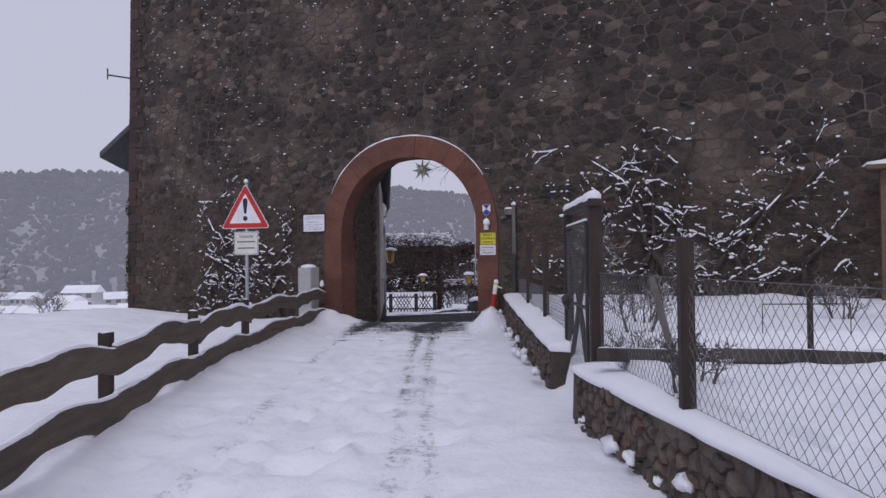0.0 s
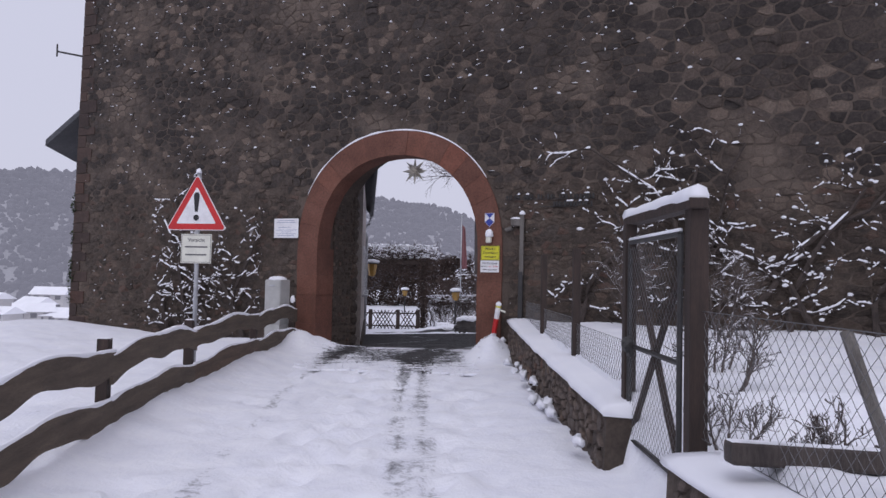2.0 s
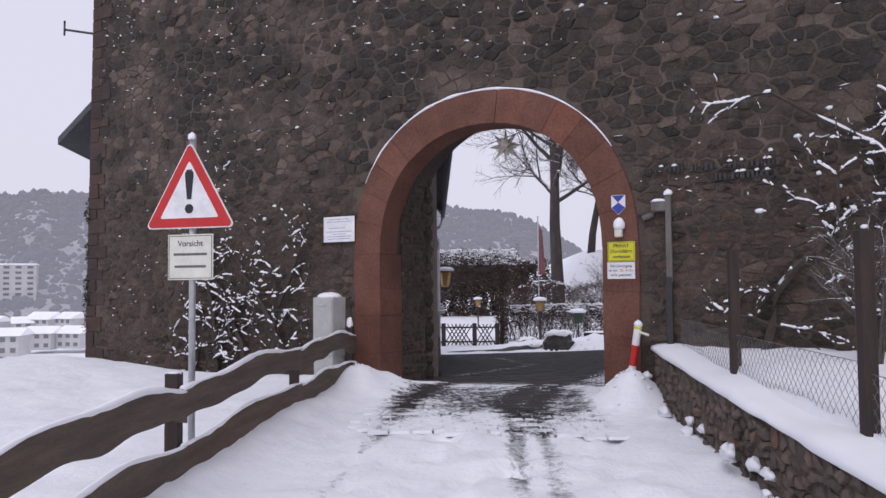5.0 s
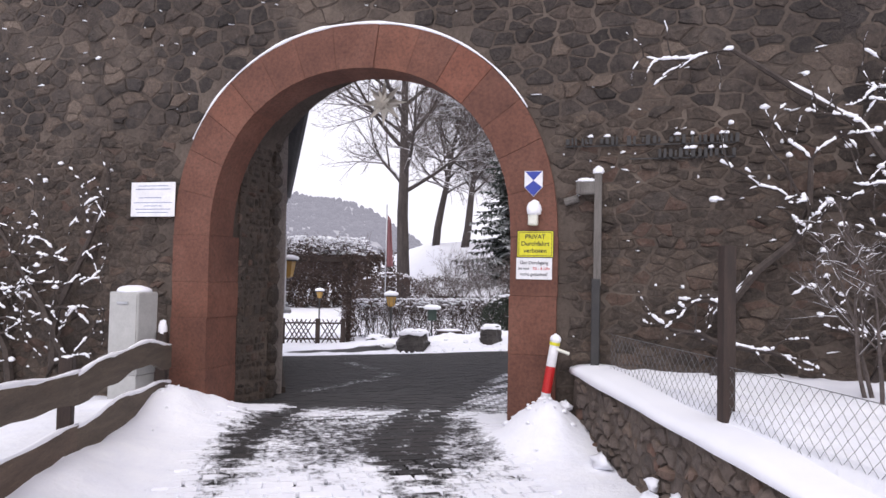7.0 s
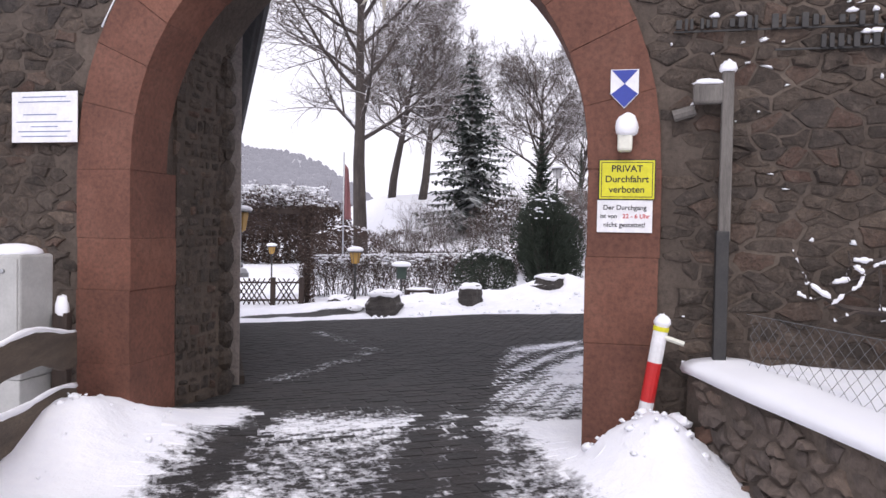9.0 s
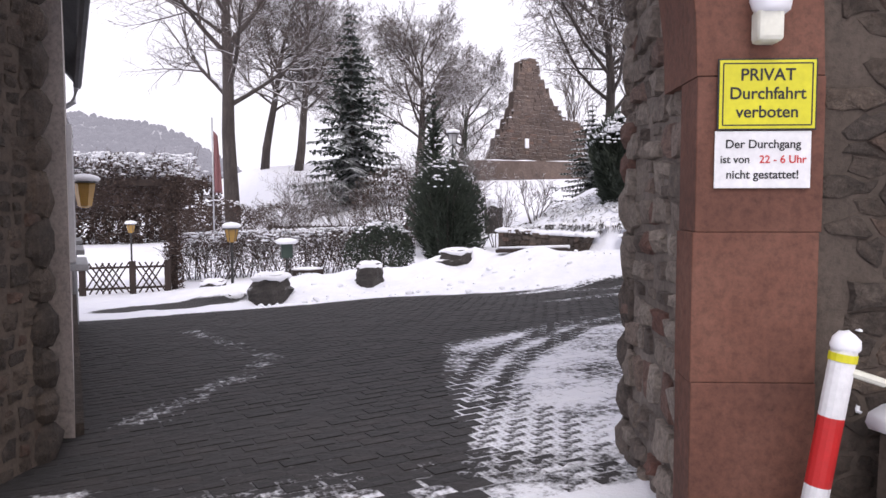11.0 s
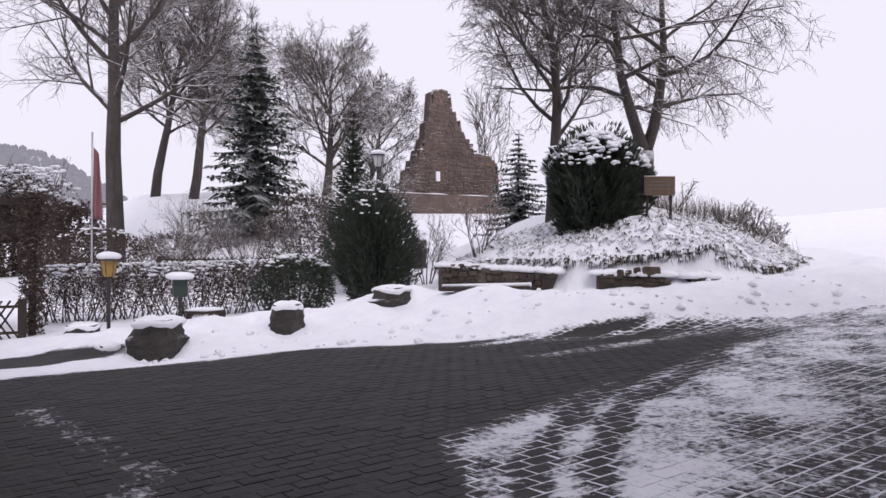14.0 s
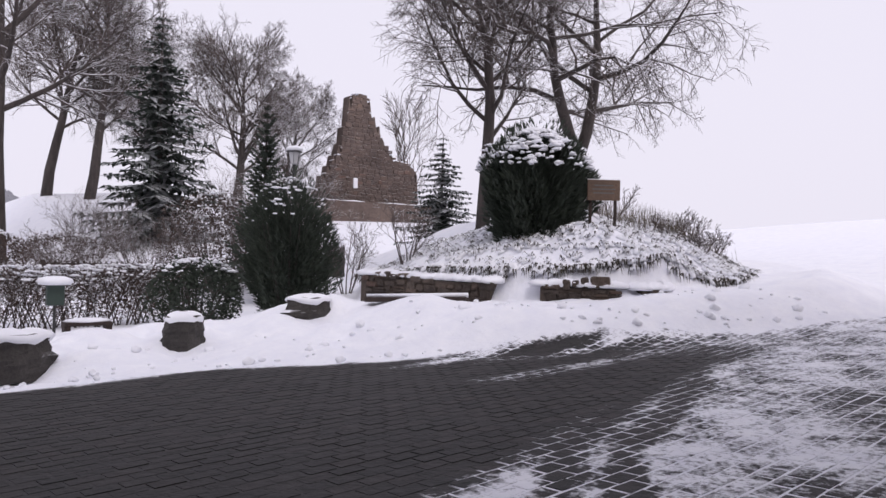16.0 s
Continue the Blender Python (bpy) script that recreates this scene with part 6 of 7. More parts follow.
def feeder():
    x, y = 2.2, 34.4
    z = gz(x, y)
    ob = thing("letter_post", Matrix.Translation((x, y, z)), "dark green box on a thin pole with thick snow on top", "box")
    h = 0.62 - z
    g = Geo()
    g.tube([Vector((0, 0, -0.1)), Vector((0, 0, h - 0.4))], 0.03, 6)
    part("pole", g, M_IRON, ob)
    g = Geo()
    g.box(Matrix.Translation((0, 0, h - 0.34)), 0.30, 0.26, 0.42, bevel=0.02)
    part("box", g, M_GREEN, ob)
    g = Geo()
    g.lump(Matrix.Translation((0, 0, h - 0.1)), 0.33, 0.28, 0.11, 2, 0.05, 6, 14, -0.5)
    part("snow", g, M_SNOW, ob, "thick snow cap", True)


feeder()


def boulder(x, y, top, half, seed, label, h=0.62):
    z = min(gz(x, y) - 0.05, top - h)
    ob = thing("boulder", Matrix.Translation((x, y, z)), label, "boulder", "boulders along the bank")
    h = top - z
    rr = random.Random(seed)
    n, levels = 16, 11
    ph = [rr.uniform(0, 6.28) for _ in range(5)]
    layer = [rr.uniform(0.92, 1.08) for _ in range(6)]

    def outline(t, k):
        a = 2 * math.pi * k / n
        r = (1 - 0.62 * max(0.0, t - 0.5) ** 1.3 - 0.10 * (1 - t)) * (1 + 0.13 * math.sin(2 * a + ph[0]) + 0.09 * math.sin(3 * a + ph[1] + 2 * t) + 0.05 * math.sin(7 * a + ph[2] + 5 * t))
        return r * layer[min(5, int(t * 5.99))], a
    g = Geo()
    for i in range(levels):
        t = i / (levels - 1)
        for k in range(n):
            r, a = outline(t, k)
            r *= half * rr.uniform(0.95, 1.05)
            g.v.append(Vector((r * math.cos(a), r * 0.75 * math.sin(a), t * h * 0.93 + rr.uniform(-0.015, 0.015))))
    for i in range(levels - 1):
        for k in range(n):
            g.f.append((i * n + k, i * n + (k + 1) % n, (i + 1) * n + (k + 1) % n, (i + 1) * n + k))
    g.f.append(tuple((levels - 1) * n + k for k in range(n)))
    g.slot = [0] * len(g.f)
    part("rock", g, M_BOULDER, ob)
    # snow fitted to the top
    g = Geo()
    rings = ((0.80, 1.02), (0.86, 1.06), (0.93, 1.03), (0.97, 0.92), (1.02, 0.66), (1.04, 0.3))
    low = [rr.uniform(-0.06, 0.05) for _ in range(n)]
    for t, s in rings:
        for k in range(n):
            r, a = outline(min(1, max(0.75, t)), k)
            dz = low[k] * (t < 0.85)
            g.v.append(Vector((r * half * s * math.cos(a), r * half * 0.75 * s * math.sin(a), (t + dz) * h * 0.98 + 0.02 * math.sin(3 * a + ph[3]))))
    for i in range(len(rings) - 1):
        for k in range(n):
            g.f.append((i * n + k, i * n + (k + 1) % n, (i + 1) * n + (k + 1) % n, (i + 1) * n + k))
    g.f.append(tuple((len(rings) - 1) * n + k for k in range(n)))
    g.slot = [0] * len(g.f)
    part("snow", g, M_SNOW, ob, "fitted cap of snow", True)


boulder(1.15, 30.35, 0.06, 0.46, 1, "dark layered boulder with a thick cap of snow")
boulder(3.62, 31.0, 0.18, 0.38, 2, "dark layered rock capped with snow at the paving")
boulder(6.15, 31.5, 0.42, 0.46, 3, "dark layered rock capped with snow beside the yew")
boulder(0.25, 35.0, -0.50, 0.38, 4, "small dark rock capped with snow near the lamp")
boulder(0.42, 30.6, -0.38, 0.24, 5, "small dark rock half buried in snow")
boulder(13.1, 43.9, 1.75, 0.5, 6, "stone pillar stump capped with snow on the path")


# ---- low walls and beam at the mound ----
def low_wall(x0, y0, x1, y1, top, h, label, seed):
    rr = random.Random(seed)
    L = math.hypot(x1 - x0, y1 - y0)
    m = pose(x0, y0, top - h, 0, 0, math.degrees(math.atan2(y1 - y0, x1 - x0)))
    ob = thing("low_wall", m, label, "wall", "low walls of the mound")
    g = Geo()
    g.box(Matrix.Translation((L / 2, 0.2, h / 2 - 0.1)), L, 0.36, h, 0)
    part("core", g, M_MORTAR, ob)
    for a, z, w, hh in courses(rr, 0.0, L - 0.1, -0.05, h - 0.12, 0.10, 0.2, 0.15, 0.42):
        v, f = stone_mesh(w * 0.95, hh * 0.94, 0.04, rr)
        gg = Geo()
        gg.add(v, f)
        st = part("stone", gg, M_STONE_P, ob)
        st.matrix_basis = Matrix.Translation((a, 0.015, z))
    g = Geo()
    n = max(6, int(L / 0.25))
    for k in range(n + 1):
        g.lump(Matrix.Translation((L * k / n, 0.2, h - 0.05)), 0.24, 0.25, 0.08 + 0.04 * rr.random(), rr.randint(0, 999), 0.12, 6, 10, -0.3)
    part("snow", g, M_SNOW, ob, "rounded snow on top", True)


low_wall(7.85, 32.6, 8.5, 29.1, 0.84, 0.8, "low dark stone edging under snow beside the path", 5)
low_wall(9.0, 28.2, 9.9, 27.25, 0.84, 0.6, "low dark stone edging of the mound, half snowed in", 6)
low_wall(10.3, 26.98, 10.75, 26.8, 0.82, 0.5, "low dark stone edging of the mound, half snowed in", 7)


def beam():
    ob = thing("timber_beam", Matrix.Identity(4), "long dark timber lying in the snow, white on top", "beam")
    a, b = Vector((6.95, 30.75, gz(6.95, 30.75) + 0.09)), Vector((8.0, 29.0, gz(8.0, 29.0) + 0.05))
    d = (b - a)
    m = Matrix.Translation((a + b) / 2) @ d.to_track_quat('X', 'Z').to_matrix().to_4x4()
    g = Geo()
    g.box(m, d.length, 0.2, 0.09, bevel=0.01)
    part("timber", g, M_DARKWOOD, ob)
    g = Geo()
    g.tube([a + Vector((0, 0, 0.08)), (a + b) / 2 + Vector((0, 0, 0.065)), b + Vector((0, 0, 0.07))], [0.03, 0.05, 0.05], 6)
    part("snow", g, M_SNOW, ob, "strip of snow", True)


beam()


def bench_slab():
    z = gz(3.0, 35.6)
    ob = thing("stone_bench", Matrix.Translation((3.0, 35.6, z)), "dark bench seat under a flat layer of snow", "bench")
    g = Geo()
    g.box(Matrix.Translation((0, 0, 0.27)), 0.9, 0.4, 0.08, bevel=0.01)
    part("seat", g, M_DARKWOOD, ob)
    for dx in (-0.4, 0.4):
        g = Geo()
        g.box(Matrix.Translation((dx, 0, 0.09)), 0.12, 0.34, 0.30, bevel=0.01)
        part("leg", g, M_DARKWOOD, ob)
    g = Geo()
    g.lump(Matrix.Translation((0, 0, 0.32)), 0.48, 0.22, 0.07, 2, 0.03, 6, 16, -0.3)
    part("snow", g, M_SNOW, ob, "flat layer of snow", True)


bench_slab()


def info_board():
    z = gz(11.68, 29.2)
    m = pose(11.68, 29.2, z, 0, 0, -38)
    ob = thing("info_board", m, "brown wooden information board on two posts", "sign")
    for dx in (-0.26, 0.26):
        g = Geo()
        g.box(Matrix.Translation((dx, 0.06, (2.75 - z) / 2)), 0.06, 0.06, 2.75 - z, bevel=0.006)
        part("post", g, M_DARKWOOD, ob)
    c = 2.70 - z
    g = Geo()
    g.box(Matrix.Translation((0, 0, c)), 0.68, 0.05, 0.43, bevel=0.008)
    b = part("board", g, M_SIGNWOOD, ob)
    bars(b, Matrix.Translation((0, -0.027, c)), [(0, 0.10, 0.4), (0, 0.02, 0.48), (0, -0.06, 0.44)], M_INK, 0.025)
    g = Geo()
    g.tube([Vector((-0.34, 0, c + 0.22)), Vector((0.34, 0, c + 0.22))], 0.016, 6)
    part("snow", g, M_SNOW, ob, "thin snow on the edge", True)


info_board()

# tufts of dry grass through the snow of the mound
def tufts():
    rr = random.Random(91)
    g, s = Geo(), Geo()
    n = 0
    while n < 2600:
        x, y = rr.uniform(7.6, 17), rr.uniform(25.8, 38)
        d = float(mound_side(x, y))
        if d < 0.22 or d > 6 or rr.random() > (1.0 if d < 0.5 else 0.28 if d < 2.5 else 0.16):
            continue
        n += 1
        z = gz(x, y)
        e = 0.15
        down = Vector((gz(x - e, y) - gz(x + e, y), gz(x, y - e) - gz(x, y + e), 0)).normalized()
        edge = d < 0.5 and x < 12.5
        for _ in range(4 if edge else 2):
            a = rr.uniform(-0.9, 0.9)
            v = Matrix.Rotation(a, 3, 'Z') @ down
            L = rr.uniform(0.08, 0.22) if edge else rr.uniform(0.08, 0.22)
            w = v.cross(Vector((0, 0, 1))).normalized() * (0.011 if edge else 0.008)
            p = Vector((x + rr.uniform(-.06, .06), y + rr.uniform(-.06, .06), z + 0.02))
            q = p + v * L * 0.5 + Vector((0, 0, 0.06))
            t = p + v * L - Vector((0, 0, 0.12 if edge else 0.02))
            g.add([p - w, p + w, q + w, q - w, t], [(0, 1, 2, 3), (3, 2, 4)])
        # snow lying on the leaves
        r = rr.uniform(0.05, 0.12)
        turn = math.atan2(down.y, down.x) + rr.uniform(-0.7, 0.7)
        s.lump(Matrix.Translation((x, y, z + (0.05 if edge else 0.02))) @ Matrix.Rotation(turn, 4, 'Z') @ Matrix.Rotation(0.35, 4, 'Y'), r * rr.uniform(1.0, 1.8), r * 0.55, r * 0.5, rr.randint(0, 9999), 0.22, 4, 7, -0.5)
    ob = new("mound_grass", g.mesh("mound_grass", M_DRYLEAF))
    tagged(ob, "low dry ground cover poking through the snow", "grass", kind="stuff")
    ob = new("mound_snow", s.mesh("mound_snow", M_SNOW, True))
    tagged(ob, "lumps of snow lying on the ground cover", "snow", kind="stuff")
    # clods along the shovelled bank
    s = Geo()
    for _ in range(170):
        x = rr.uniform(0.6, 12.5)
        y = float(snow_edge(np.array([x]))[0]) + 0.15 + 2.6 * rr.random() ** 1.6
        if mound_side(x, y) > -0.15:
            continue
        r = 0.02 + 0.07 * rr.random() ** 3
        s.lump(Matrix.Translation((x, y, gz(x, y) + 0.15 * r)) @ Matrix.Rotation(rr.uniform(0, 3), 4, 'Z'), r * rr.uniform(0.9, 1.5), r, r * 0.8, rr.randint(0, 9999), 0.16, 7, 10, -1)
    # clods on the heaps at the gate's feet
    for cx, cy, wx, wy in ((-2.75, 17.0, 0.5, 0.7), (0.98, 15.5, 0.26, 0.4)):
        for _ in range(34):
            x, y = cx + wx * rr.gauss(0, 0.6), cy + wy * rr.gauss(0, 0.7)
            r = 0.008 + 0.032 * rr.random() ** 3
            s.lump(Matrix.Translation((x, y, gz(x, y) + 0.1 * r)) @ Matrix.Rotation(rr.uniform(0, 3), 4, 'Z'), r * rr.uniform(0.9, 1.6), r, r * 0.8, rr.randint(0, 9999), 0.2, 5, 8, -1)
    ob = new("snow_clods", s.mesh("snow_clods", M_SNOW, True))
    tagged(ob, "loose clods of shovelled snow along the paving", "snow", kind="stuff")
    g = Geo()
    for _ in range(800):
        t = rr.random()
        x, y = 13.5 + 3.2 * t + rr.uniform(-0.6, 0.6), 31.5 - 1.2 * t + rr.uniform(-1.0, 1.0)
        p = Vector((x, y, gz(x, y) - 0.03))
        g.tube([p, p + Vector((rr.uniform(-.12, .12), rr.uniform(-.12, .12), rr.uniform(0.2, 0.62)))], [0.005, 0.002], 3, False)
    ob = new("dry_stalks", g.mesh("dry_stalks", M_GRASS))
    tagged(ob, "dry brown stalks standing on the crest", "grass", kind="stuff")


tufts()


# ---- ruin ----
def ruin():
    m = pose(29.8, 80, 0, 0, 0, -3)
    ob = thing("castle_ruin", m, "ruined sandstone wall rising to a jagged peak", "ruin")
    rr = random.Random(101)
    # the broken outline, as the height over the length
    xs = [0, 0.4, 0.8, 1.3, 2.0, 2.7, 3.2, 3.5, 4.3, 4.9, 5.3, 6.0, 6.8, 7.6, 8.3, 9.6, 10.5, 10.8]
    hs = [6.2, 6.8, 7.9, 8.9, 9.9, 12.5, 15.2, 15.8, 15.9, 15.7, 14.2, 13.1, 11.6, 10.5, 9.9, 9.8, 9.0, 6.0]
    g = Geo()
    n = 60
    for k in range(n + 1):
        x = 10.8 * k / n
        h = float(np.interp(x + 0.35 * math.sin(k * 2.3), xs, hs)) + rr.uniform(-0.3, 0.22)
        for y in (0, 1.3):
            g.v += [Vector((x, y, 2.5)), Vector((x, y, h))]
    for k in range(n):
        a = 4 * k
        g.f += [(a, a + 4, a + 5, a + 1), (a + 2, a + 3, a + 7, a + 6), (a + 1, a + 5, a + 7, a + 3)]
    g.f += [(0, 1, 3, 2), (4 * n, 4 * n + 2, 4 * n + 3, 4 * n + 1)]
    g.slot = [0] * len(g.f)
    part("core", g, M_RUIN, ob)
    g = Geo()
    for x, z, w, h in courses(rr, 0.1, 10.7, 3.5, 15.9, 0.25, 0.42, 0.35, 0.9):
        top = float(np.interp(x, xs, hs))
        if z + h / 2 > top + rr.uniform(-0.25, 0.2):
            continue
        if abs(x - 3.9) < 0.35 and 7.0 < z < 8.0:
            continue
        v, f = stone_mesh(w * 0.95, h * 0.93, rr.uniform(0.03, 0.1), rr)
        mm = Matrix.Translation((x, 0, z))
        g.add([mm @ p for p in v], f)
    part("masonry", g, M_RUIN, ob, "weathered brown sandstone blocks", kind="stuff")
    # White block on solid masonry; its colour stands for sky through a slit.
    g = Geo()
    g.box(Matrix.Translation((3.9, -0.04, 7.45)), 0.42, 0.2, 0.95, bevel=0.03)
    part("painted_slit", g, M_SNOW, ob, "narrow slit, the bright sky behind it painted as a white block")
    # the low wall before it
    g = Geo()
    g.box(Matrix.Translation((3.0, -3.0, 4.2)), 17, 0.9, 2.6)
    part("forewall", g, M_RUIN, ob)
    g = Geo()
    g.tube([Vector((-5.5 + 17 * k / 30, -3.0, 5.5 + 0.04 * math.sin(k))) for k in range(31)], [0.05 + 0.07 * float(vnoise(k, 0, 2.0, 9)) for k in range(31)], 6)
    part("snow", g, M_SNOW, ob, "snow on the low wall", True)
    g = Geo()
    for k in range(60):
        x = 10.8 * k / 59
        if rr.random() < 0.3:
            g.lump(Matrix.Translation((x + rr.uniform(-.1, .1), 0.3, float(np.interp(x, xs, hs)) + 0.02)), rr.uniform(0.05, 0.2), 0.5, rr.uniform(0.04, 0.12), k, 0.2, 4, 7, -0.5)
    part("top_snow", g, M_SNOW, ob, "flecks of snow on the broken edge", True, "stuff")


ruin()
def flag_pole():
    ob = thing("flag_pole", Matrix.Translation((1.41, 49.9, gz(1.41, 49.9) - 0.1)), "thin pole with a limp red banner", "flag")
    g = Geo()
    g.tube([Vector((0, 0, 0)), Vector((0, 0, 6.6))], 0.04, 6)
    part("pole", g, M_GALV, ob, smooth_it=True)
    g = Geo()
    n, m = 14, 5
    for k in range(n + 1):
        for j in range(m + 1):
            t, w = k / n, j / m
            wide = 0.20 + 0.16 * t
            g.v.append(Vector((0.05 + wide * w, 0.07 * math.sin(9 * w + 3 * t) * (0.3 + w), 6.0 - 2.9 * t - 0.25 * w * (1 - t))))
    for k in range(n):
        for j in range(m):
            i = k * (m + 1) + j
            g.f.append((i, i + 1, i + m + 2, i + m + 1))
    g.slot = [0] * len(g.f)
    banner = part("banner", g, M_REDFLAG, ob, smooth_it=True)
    md = banner.modifiers.new("thick", 'SOLIDIFY')
    md.thickness = 0.012


flag_pole()

# ---- the house beside the gate ----
def gate_house():
    ob = thing("house", Matrix.Identity(4), "pale plastered house under a dark slate roof beside the gate", "house")
    near, far = Vector((-1.80, 19.6, 0)), Vector((-2.62, 28.4, 0))
    g = Geo()
    p = [near, far, Vector((-9.2, 28.4, 0)), Vector((-9.2, 23.0, 0))]
    g.add([Vector((q.x, q.y, -1.2)) for q in p] + [Vector((q.x, q.y, 4.0)) for q in p], [(0, 1, 5, 4), (1, 2, 6, 5), (2, 3, 7, 6), (3, 0, 4, 7), (4, 5, 6, 7)])
    part("wall", g, M_PLASTER, ob)
    g = Geo()
    e0, e1 = Vector((-1.55, 19.35, 4.5)), Vector((-2.50, 28.5, 3.75))
    r0, r1 = Vector((-5.4, 19.35, 8.2)), Vector((-6.0, 28.5, 8.2))
    l0, l1 = Vector((-10.55, 21.6, 4.85)), Vector((-10.4, 28.5, 4.0))
    t = Vector((0, 0, 0.16))
    g.add([e0, e1, r1, r0, e0 + t, e1 + t, r1 + t, r0 + t], [(0, 1, 2, 3), (7, 6, 5, 4), (0, 4, 5, 1), (1, 5, 6, 2), (2, 6, 7, 3), (3, 7, 4, 0)])
    part("roof_slope", g, M_ROOF, ob)
    g = Geo()
    g.add([r0, r1, l1, l0, r0 + t, r1 + t, l1 + t, l0 + t], [(0, 1, 2, 3), (7, 6, 5, 4), (0, 4, 5, 1), (1, 5, 6, 2), (2, 6, 7, 3), (3, 7, 4, 0)])
    part("roof_slope", g, M_ROOF, ob)
    g = Geo()
    g.tube([e0 + Vector((0.06, 0, -0.05)), e1 + Vector((0.06, 0, -0.05))], 0.07, 8)
    part("gutter", g, M_ROOF, ob)
    g = Geo()
    g.tube([e1 + Vector((0.05, -0.1, -0.1)), e1 + Vector((0.0, -0.1, -0.35)), e1 + Vector((-0.2, -0.12, -0.5)), Vector((-2.56, 28.2, 2.9)), Vector((-2.56, 28.2, -0.7))], 0.05, 8)
    part("downpipe", g, M_GALV, ob)
    along = (far - near).normalized()
    turn = Matrix(((0.0, along.x, 0, 0), (0, along.y, 0, 0), (0, 0, 1, 0), (0, 0, 0, 1)))
    for d, z, w, h in ((2.0, 1.7, 0.9, 1.25), (4.3, 1.7, 0.9, 1.25), (6.7, 1.7, 0.9, 1.25)):
        c = near + along * d + Vector((0, 0, z))
        g = Geo()
        g.box(Matrix.Translation(c) @ Matrix.Rotation(math.atan2(-along.x, along.y), 4, 'Z'), 0.1, w, h, bevel=0.01)
        win = part("window", g, M_WHITE, ob)
        g = Geo()
        g.box(Matrix.Translation(c + Vector((0.045, 0, 0))) @ Matrix.Rotation(math.atan2(-along.x, along.y), 4, 'Z'), 0.02, w * 0.8, h * 0.85)
        part("pane", g, M_GLASS, win)
        g = Geo()
        g.box(Matrix.Translation(c + Vector((0.05, 0, -h / 2 - 0.04))) @ Matrix.Rotation(math.atan2(-along.x, along.y), 4, 'Z'), 0.2, w * 1.15, 0.06, bevel=0.01)
        part("sill", g, M_GALV, win)
    g = Geo()
    g.box(Matrix.Translation(near.lerp(far, 0.5) + Vector((0.02, 0, -0.35))) @ Matrix.Rotation(math.atan2(-along.x, along.y), 4, 'Z'), 0.08, 8.7, 0.7)
    part("plinth", g, M_STONE_P, ob)
    # lantern on a bracket at the far corner
    la = thing("bracket_lantern", Matrix.Translation((-2.40, 28.75, 1.62)), "amber glass lantern under a snowy lid on a wall bracket", "lamp")
    g = Geo()
    g.lathe(Matrix.Identity(4), [(0.05, -0.10), (0.12, -0.06), (0.19, 0.34), (0.17, 0.36)], 6)
    part("shade", g, M_AMBER, la)
    g = Geo()
    g.lathe(Matrix.Translation((0, 0, 0.36)), [(0.27, 0), (0.2, 0.06), (0.05, 0.13), (0.02, 0.15)], 10)
    part("roof", g, M_IRON, la)
    g = Geo()
    g.lump(Matrix.Translation((0, 0, 0.43)), 0.27, 0.27, 0.10, 3, 0.04, 6, 14, -0.5)
    part("snow", g, M_SNOW, la, "cap of snow", True)
    g = Geo()
    g.tube([Vector((0, 0, 0.5)), Vector((0, 0, 0.62)), Vector((-0.2, -0.35, 0.62))], 0.018, 6)
    part("bracket", g, M_IRON, la)
    # antenna arm at the wall's far corner
    an = thing("antenna_arm", Matrix.Identity(4), "thin dark antenna bracket on the wall's edge", "antenna")
    g = Geo()
    g.tube([Vector((-9.05, 20.72, 7.0)), Vector((-9.85, 20.68, 7.13))], 0.025, 6)
    g.tube([Vector((-9.85, 20.68, 7.0)), Vector((-9.85, 20.68, 7.32))], 0.02, 6)
    part("arm", g, M_IRON, an)


gate_house()


def side_building():
    ob = thing("pale_building", pose(7.95, 21.4, 0, 0, 0, -20), "pale plastered building corner with worn grey plinth", "building")
    g = Geo()
    g.box(Matrix.Translation((3.0, -2.0, 3.2)), 6.0, 4.0, 7.4, bevel=0.02)
    part("wall", g, M_PLASTER, ob)
    g = Geo()
    g.box(Matrix.Translation((3.0, -2.0, 0.1)), 6.05, 4.05, 0.9, bevel=0.01)
    part("plinth", g, M_LIME, ob)
    g = Geo()
    g.box(Matrix.Translation((3.0, -2.0, 7.0)), 6.8, 4.8, 0.25)
    part("roof", g, M_ROOF, ob)


side_building()


